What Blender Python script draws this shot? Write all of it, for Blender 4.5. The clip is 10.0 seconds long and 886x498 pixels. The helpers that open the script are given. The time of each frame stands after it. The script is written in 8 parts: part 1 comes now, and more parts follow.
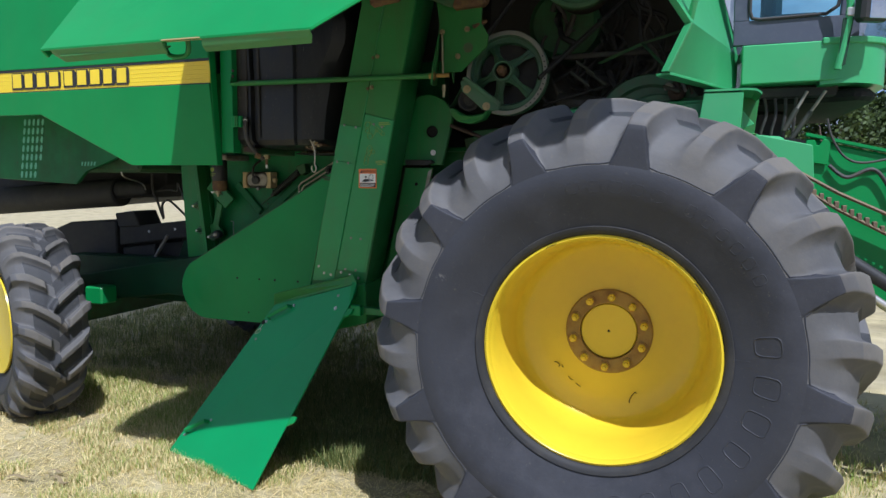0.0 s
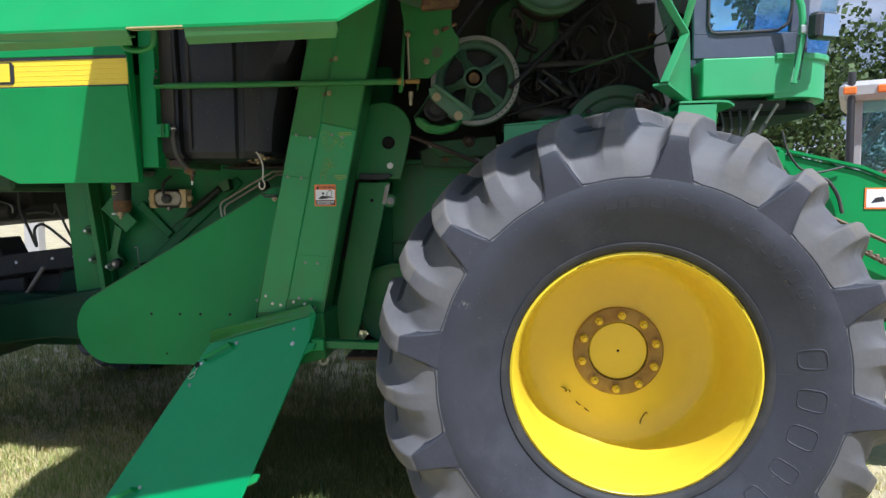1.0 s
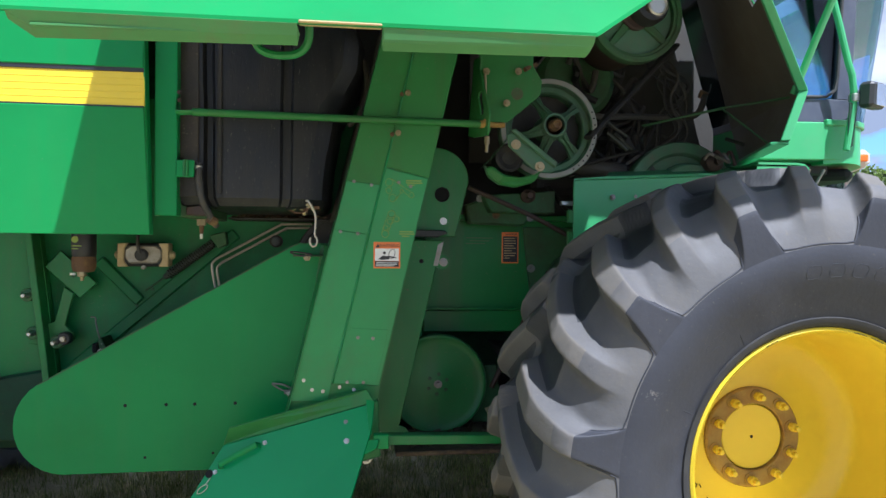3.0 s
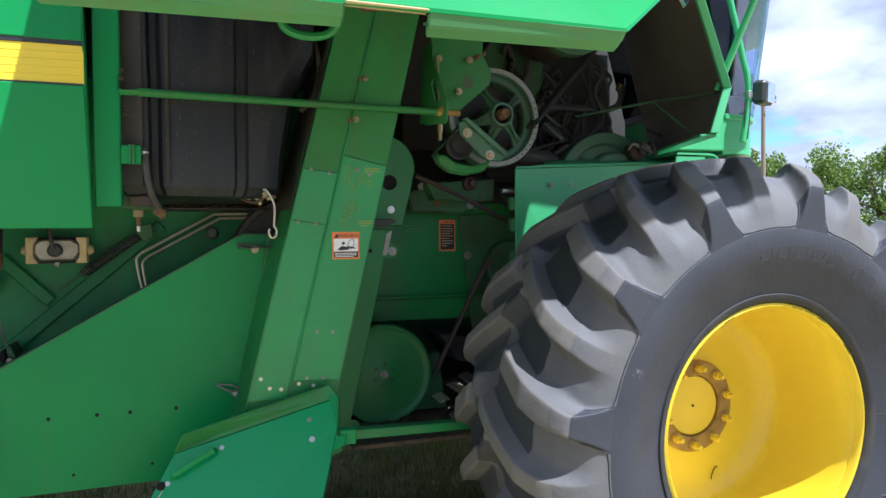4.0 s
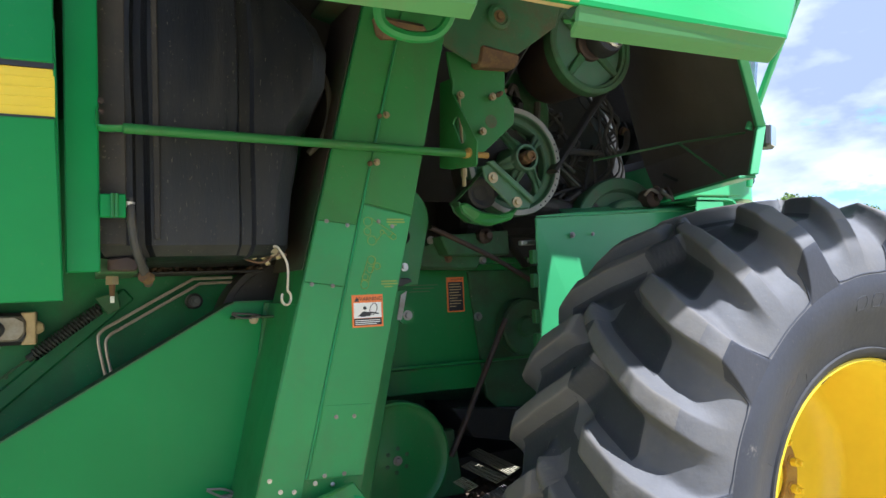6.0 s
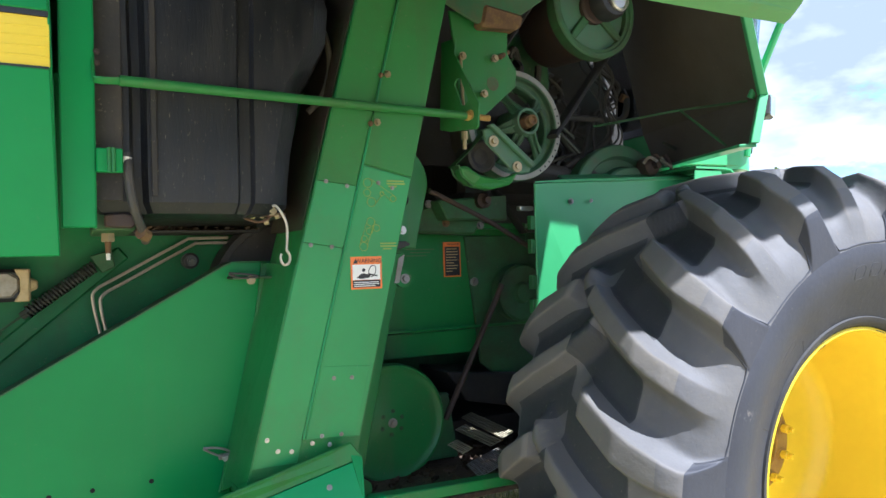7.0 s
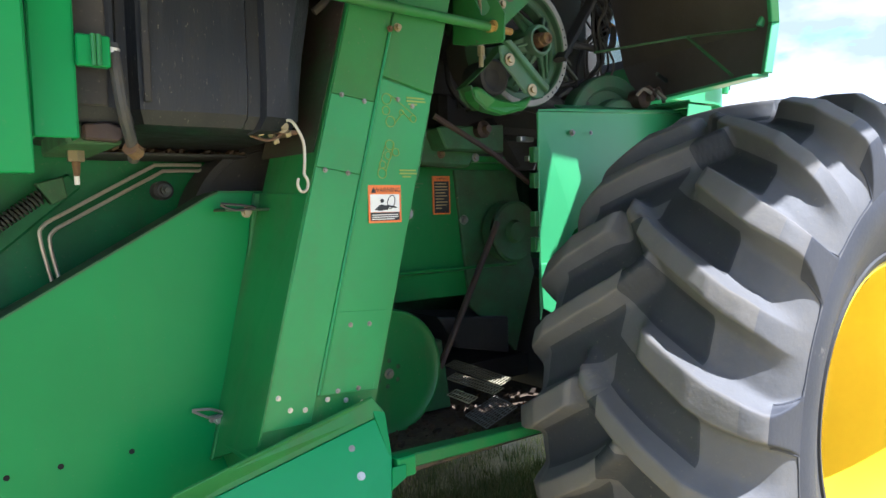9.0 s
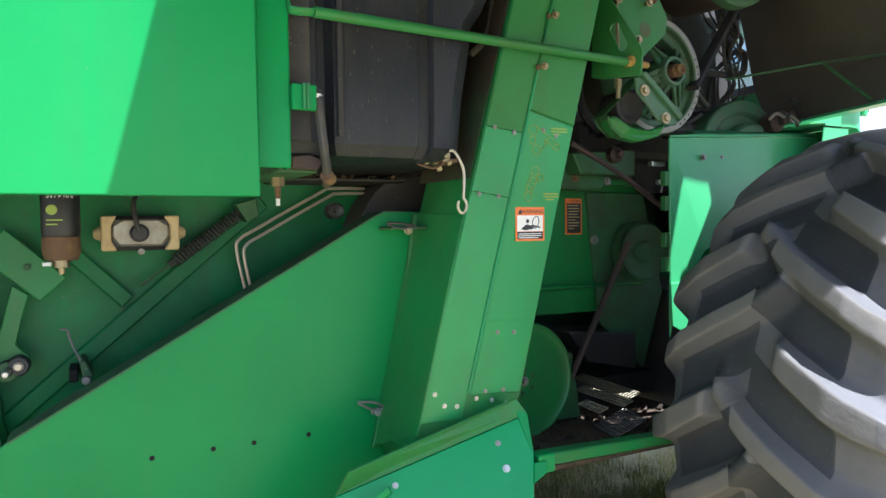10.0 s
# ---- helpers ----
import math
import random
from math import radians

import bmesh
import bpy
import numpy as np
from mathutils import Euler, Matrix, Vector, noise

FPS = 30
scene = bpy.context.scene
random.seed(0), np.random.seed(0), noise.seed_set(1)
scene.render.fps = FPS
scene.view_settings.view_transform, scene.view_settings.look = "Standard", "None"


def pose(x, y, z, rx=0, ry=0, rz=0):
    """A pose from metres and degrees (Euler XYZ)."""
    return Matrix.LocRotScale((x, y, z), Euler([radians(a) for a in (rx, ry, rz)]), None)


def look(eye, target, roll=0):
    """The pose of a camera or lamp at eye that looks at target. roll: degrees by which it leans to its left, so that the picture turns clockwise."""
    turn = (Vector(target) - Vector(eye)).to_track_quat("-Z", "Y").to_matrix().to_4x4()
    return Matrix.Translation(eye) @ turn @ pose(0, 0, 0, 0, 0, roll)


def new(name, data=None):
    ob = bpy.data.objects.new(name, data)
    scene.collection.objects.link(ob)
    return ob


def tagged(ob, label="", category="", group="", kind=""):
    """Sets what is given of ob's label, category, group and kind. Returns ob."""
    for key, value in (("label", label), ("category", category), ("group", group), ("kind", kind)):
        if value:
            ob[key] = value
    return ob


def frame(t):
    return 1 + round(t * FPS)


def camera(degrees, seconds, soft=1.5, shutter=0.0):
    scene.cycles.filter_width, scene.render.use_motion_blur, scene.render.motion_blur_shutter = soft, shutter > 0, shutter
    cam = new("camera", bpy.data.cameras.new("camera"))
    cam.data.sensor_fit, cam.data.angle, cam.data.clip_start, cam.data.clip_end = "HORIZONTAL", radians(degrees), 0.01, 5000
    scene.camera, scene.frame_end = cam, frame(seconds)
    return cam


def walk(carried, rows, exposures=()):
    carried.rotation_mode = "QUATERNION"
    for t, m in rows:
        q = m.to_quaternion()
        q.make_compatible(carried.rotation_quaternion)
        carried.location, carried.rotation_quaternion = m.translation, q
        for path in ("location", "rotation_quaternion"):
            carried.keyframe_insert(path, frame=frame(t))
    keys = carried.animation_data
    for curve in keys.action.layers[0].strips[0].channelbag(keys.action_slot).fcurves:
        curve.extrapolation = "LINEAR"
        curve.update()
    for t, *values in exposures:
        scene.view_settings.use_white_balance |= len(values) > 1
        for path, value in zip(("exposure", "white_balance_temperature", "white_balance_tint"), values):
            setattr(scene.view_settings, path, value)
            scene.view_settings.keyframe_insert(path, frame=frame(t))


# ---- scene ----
cam = camera(65.4, 10.0)
SIZE = 0.935     # metres in one unit of the drawing
DROP = 0.10      # the drawing's ground lies this far under its zero
METRES, EYE, TILT, LEAN, TURN = 4.0 * SIZE, (1.5 + DROP) * SIZE, -5.5, -0.4, 19.5
ROWS = [
    (0.0, 0.0, 0.0, 0.0, -0.0, 0.0, -0.0),
    (0.5, -0.089, 0.0509, 0.0059, -5.3, 0.64, 0.62),
    (1.0, -0.1681, 0.0966, 0.0162, -13.76, 0.64, 2.27),
    (1.5, -0.2248, 0.1586, 0.0239, -17.03, 2.87, 2.4),
    (2.0, -0.2876, 0.2124, 0.0307, -19.39, 5.25, 1.65),
    (3.5, -0.4149, 0.3485, 0.05, -33.2, 3.83, 3.47),
    (4.0, -0.4623, 0.3736, 0.0539, -39.49, 2.79, 4.33),
    (4.5, -0.4927, 0.3996, 0.0575, -42.36, 2.19, 4.92),
    (5.0, -0.4929, 0.4472, 0.0652, -43.09, 6.01, 5.95),
    (6.5, -0.4692, 0.5247, 0.0719, -46.83, 6.99, 6.7),
    (7.0, -0.4752, 0.525, 0.0679, -46.98, 4.32, 5.85),
    (7.5, -0.4984, 0.5488, 0.0595, -47.71, 3.19, 4.79),
    (8.0, -0.5258, 0.5806, 0.0609, -53.4, -0.16, 7.2),
    (8.5, -0.5141, 0.6106, 0.0595, -55.51, -2.69, 7.41),
    (9.0, -0.4867, 0.6461, 0.0671, -55.7, -0.71, 6.21),
    (9.5, -0.4964, 0.6499, 0.0698, -53.09, 2.44, 5.56),
    (10.0, -0.5458, 0.6328, 0.0662, -46.53, 1.87, 5.09),
]
walk(cam, [(t, pose(0, 0, EYE, TILT, LEAN, TURN) @ pose(METRES * x, METRES * y, METRES * z, 90 + pitch, roll, yaw)) for t, x, y, z, yaw, pitch, roll in ROWS],
     exposures=[(0.0, 0.59, 5380, 14), (0.5, 0.99, 5380, 14), (1.0, 1.04, 5380, 14), (1.5, 1.10, 5380, 14), (2.0, 1.22, 5380, 14), (3.5, 1.44, 5380, 14), (5.0, 1.64, 5380, 14), (6.5, 1.89, 5380, 14), (7.5, 2.14, 5380, 14), (8.5, 2.21, 5380, 14), (10.0, 2.24, 5380, 14)])

# ---- light ----
SUN_TO = Vector((0.37, -0.50, 1.0)).normalized()   # towards the sun
sun_el = math.asin(SUN_TO.z)
sun_az = math.atan2(SUN_TO.x, SUN_TO.y)

world = bpy.data.worlds.new("sky")
scene.world = world
world.use_nodes = True
wn, wl = world.node_tree.nodes, world.node_tree.links
wn.clear()
w_out = wn.new("ShaderNodeOutputWorld")
w_bg = wn.new("ShaderNodeBackground")
w_bg.inputs["Strength"].default_value = 0.135
w_sky = wn.new("ShaderNodeTexSky")
w_sky.sky_type = "NISHITA"
w_sky.sun_disc = False
w_sky.sun_elevation = sun_el
w_sky.sun_rotation = sun_az
w_sky.air_density = 1.2
w_tc = wn.new("ShaderNodeTexCoord")
w_map = wn.new("ShaderNodeMapping")
w_map.inputs["Scale"].default_value = (1.0, 1.0, 2.2)
w_map.inputs["Location"].default_value = (3.3, 1.7, 0.4)
w_noise = wn.new("ShaderNodeTexNoise")
w_noise.inputs["Scale"].default_value = 2.6
w_noise.inputs["Detail"].default_value = 9.0
w_noise.inputs["Roughness"].default_value = 0.60
w_ramp = wn.new("ShaderNodeValToRGB")
w_ramp.color_ramp.elements[0].position = 0.405
w_ramp.color_ramp.elements[1].position = 0.46
w_tone = wn.new("ShaderNodeTexNoise")
w_tone.inputs["Scale"].default_value = 5.0
w_tone.inputs["Detail"].default_value = 6.0
w_grey = wn.new("ShaderNodeValToRGB")
w_grey.color_ramp.elements[0].position, w_grey.color_ramp.elements[0].color = 0.42, (1.30, 1.46, 1.78, 1)
w_grey.color_ramp.elements[1].position, w_grey.color_ramp.elements[1].color = 0.64, (3.1, 3.15, 3.2, 1)
w_mix = wn.new("ShaderNodeMixRGB")
wl.new(w_tc.outputs["Generated"], w_map.inputs["Vector"])
wl.new(w_map.outputs["Vector"], w_noise.inputs["Vector"])
wl.new(w_map.outputs["Vector"], w_tone.inputs["Vector"])
wl.new(w_noise.outputs["Fac"], w_ramp.inputs["Fac"])
wl.new(w_tone.outputs["Fac"], w_grey.inputs["Fac"])
wl.new(w_ramp.outputs["Color"], w_mix.inputs["Fac"])
w_haze = wn.new("ShaderNodeMixRGB")
w_haze.blend_type = "MULTIPLY"
w_haze.inputs["Fac"].default_value = 1.0
w_haze.inputs["Color2"].default_value = (0.34, 0.50, 0.74, 1)
wl.new(w_sky.outputs["Color"], w_haze.inputs["Color1"])
wl.new(w_haze.outputs["Color"], w_mix.inputs["Color1"])
wl.new(w_grey.outputs["Color"], w_mix.inputs["Color2"])
wl.new(w_mix.outputs["Color"], w_bg.inputs["Color"])
wl.new(w_bg.outputs["Background"], w_out.inputs["Surface"])

sun_data = bpy.data.lights.new("sun", "SUN")
sun_data.energy = 3.65
sun_data.angle = radians(0.55)
sun_data.color = (1.0, 0.95, 0.87)
sun = new("sun", sun_data)
sun.matrix_world = look(SUN_TO * 30, (0, 0, 0))

# ---- materials ----
def material(name, base, rough=0.5, metal=0.0, spot=None, spot_amount=0.0, spot_scale=6.0, grain=0.0, grain_scale=60.0,
             vary=0.08, coat=0.0, wear=None, wear_amount=0.0, wear_scale=14.0, stretch=(1, 1, 1), spec=0.5, streak=0.0, streak_colour=(0.10, 0.12, 0.06), edge=None, speck=0.0, speck_colour=(0.20, 0.175, 0.12)):
    """A procedural surface: base colour with two scales of variation, dirt in patches, worn spots and a fine bump."""
    m = bpy.data.materials.new(name)
    m.use_nodes = True
    n, l = m.node_tree.nodes, m.node_tree.links
    p = n["Principled BSDF"]
    tc, mp = n.new("ShaderNodeTexCoord"), n.new("ShaderNodeMapping")
    mp.inputs["Scale"].default_value = stretch
    l.new(tc.outputs["Object"], mp.inputs["Vector"])

    def noise_of(scale, detail=6.0, r=0.6):
        t = n.new("ShaderNodeTexNoise")
        t.inputs["Scale"].default_value, t.inputs["Detail"].default_value, t.inputs["Roughness"].default_value = scale, detail, r
        l.new(mp.outputs["Vector"], t.inputs["Vector"])
        return t.outputs["Fac"]

    def ramp(fac, a, b, lo=0.0, hi=1.0):
        t = n.new("ShaderNodeMapRange")
        t.inputs["From Min"].default_value, t.inputs["From Max"].default_value = a, b
        t.inputs["To Min"].default_value, t.inputs["To Max"].default_value = lo, hi
        l.new(fac, t.inputs["Value"])
        return t.outputs["Result"]

    def mix(fac, c1, c2):
        t = n.new("ShaderNodeMixRGB")
        for key, v in (("Fac", fac), ("Color1", c1), ("Color2", c2)):
            if isinstance(v, bpy.types.NodeSocket):
                l.new(v, t.inputs[key])
            else:
                t.inputs[key].default_value = v if key == "Fac" else (*v, 1)
        return t.outputs["Color"]

    broad, fine = noise_of(2.3, 5.0), noise_of(spot_scale * 3.1, 8.0, 0.7)
    dark = tuple(c * (1 - vary) for c in base)
    light = tuple(min(1, c * (1 + vary)) for c in base)
    colour = mix(ramp(broad, 0.35, 0.65), dark, light)
    rough_value = None
    if spot and spot_amount:
        patch = noise_of(spot_scale, 9.0, 0.72)
        k = ramp(patch, 0.62 - 0.3 * spot_amount, 0.78, 0.0, min(1.0, 0.35 + spot_amount))
        colour = mix(k, colour, spot)
        rough_value = ramp(k, 0, 1, rough, min(1, rough + 0.25))
    if wear and wear_amount:
        k2 = ramp(noise_of(wear_scale, 10.0, 0.8), 0.70 - 0.12 * wear_amount, 0.735 - 0.1 * wear_amount)
        colour = mix(k2, colour, wear)
    if streak:
        run = n.new("ShaderNodeMapping")
        run.inputs["Scale"].default_value = (13.0, 13.0, 0.9)
        l.new(tc.outputs["Object"], run.inputs["Vector"])
        rn = n.new("ShaderNodeTexNoise")
        rn.inputs["Scale"].default_value, rn.inputs["Detail"].default_value = 1.0, 6.0
        l.new(run.outputs["Vector"], rn.inputs["Vector"])
        colour = mix(ramp(rn.outputs["Fac"], 0.50, 0.78, 0.0, streak), colour, streak_colour)
    if speck:
        bits = ramp(noise_of(95.0, 4.0, 0.65), 0.645, 0.70, 0.0, 1.0)
        held = n.new("ShaderNodeMath")
        held.operation = "MULTIPLY"
        l.new(bits, held.inputs[0])
        l.new(ramp(noise_of(4.2, 6.0, 0.7), 0.38, 0.66, 0.15 * speck, speck), held.inputs[1])
        colour = mix(held.outputs[0], colour, speck_colour)
    if edge:
        geo = n.new("ShaderNodeNewGeometry")
        crest = ramp(geo.outputs["Pointiness"], 0.505, 0.575)
        both = n.new("ShaderNodeMath")
        both.operation = "MULTIPLY"
        l.new(crest, both.inputs[0])
        l.new(ramp(noise_of(9.0, 8.0, 0.7), 0.32, 0.62, 0.1, 0.75), both.inputs[1])
        colour = mix(both.outputs[0], colour, edge)
    l.new(colour, p.inputs["Base Color"])
    if rough_value is None:
        rough_value = ramp(fine, 0.3, 0.7, max(0, rough - 0.06), min(1, rough + 0.06))
    l.new(rough_value, p.inputs["Roughness"])
    p.inputs["Metallic"].default_value = metal
    p.inputs["Specular IOR Level"].default_value = spec
    p.inputs["Coat Weight"].default_value = coat
    p.inputs["Coat Roughness"].default_value = 0.12
    if grain:
        b = n.new("ShaderNodeBump")
        b.inputs["Strength"].default_value = grain
        b.inputs["Distance"].default_value = 0.004
        l.new(noise_of(grain_scale, 5.0, 0.6), b.inputs["Height"])
        l.new(b.outputs["Normal"], p.inputs["Normal"])
    return m


GREEN = (0.017, 0.230, 0.056)
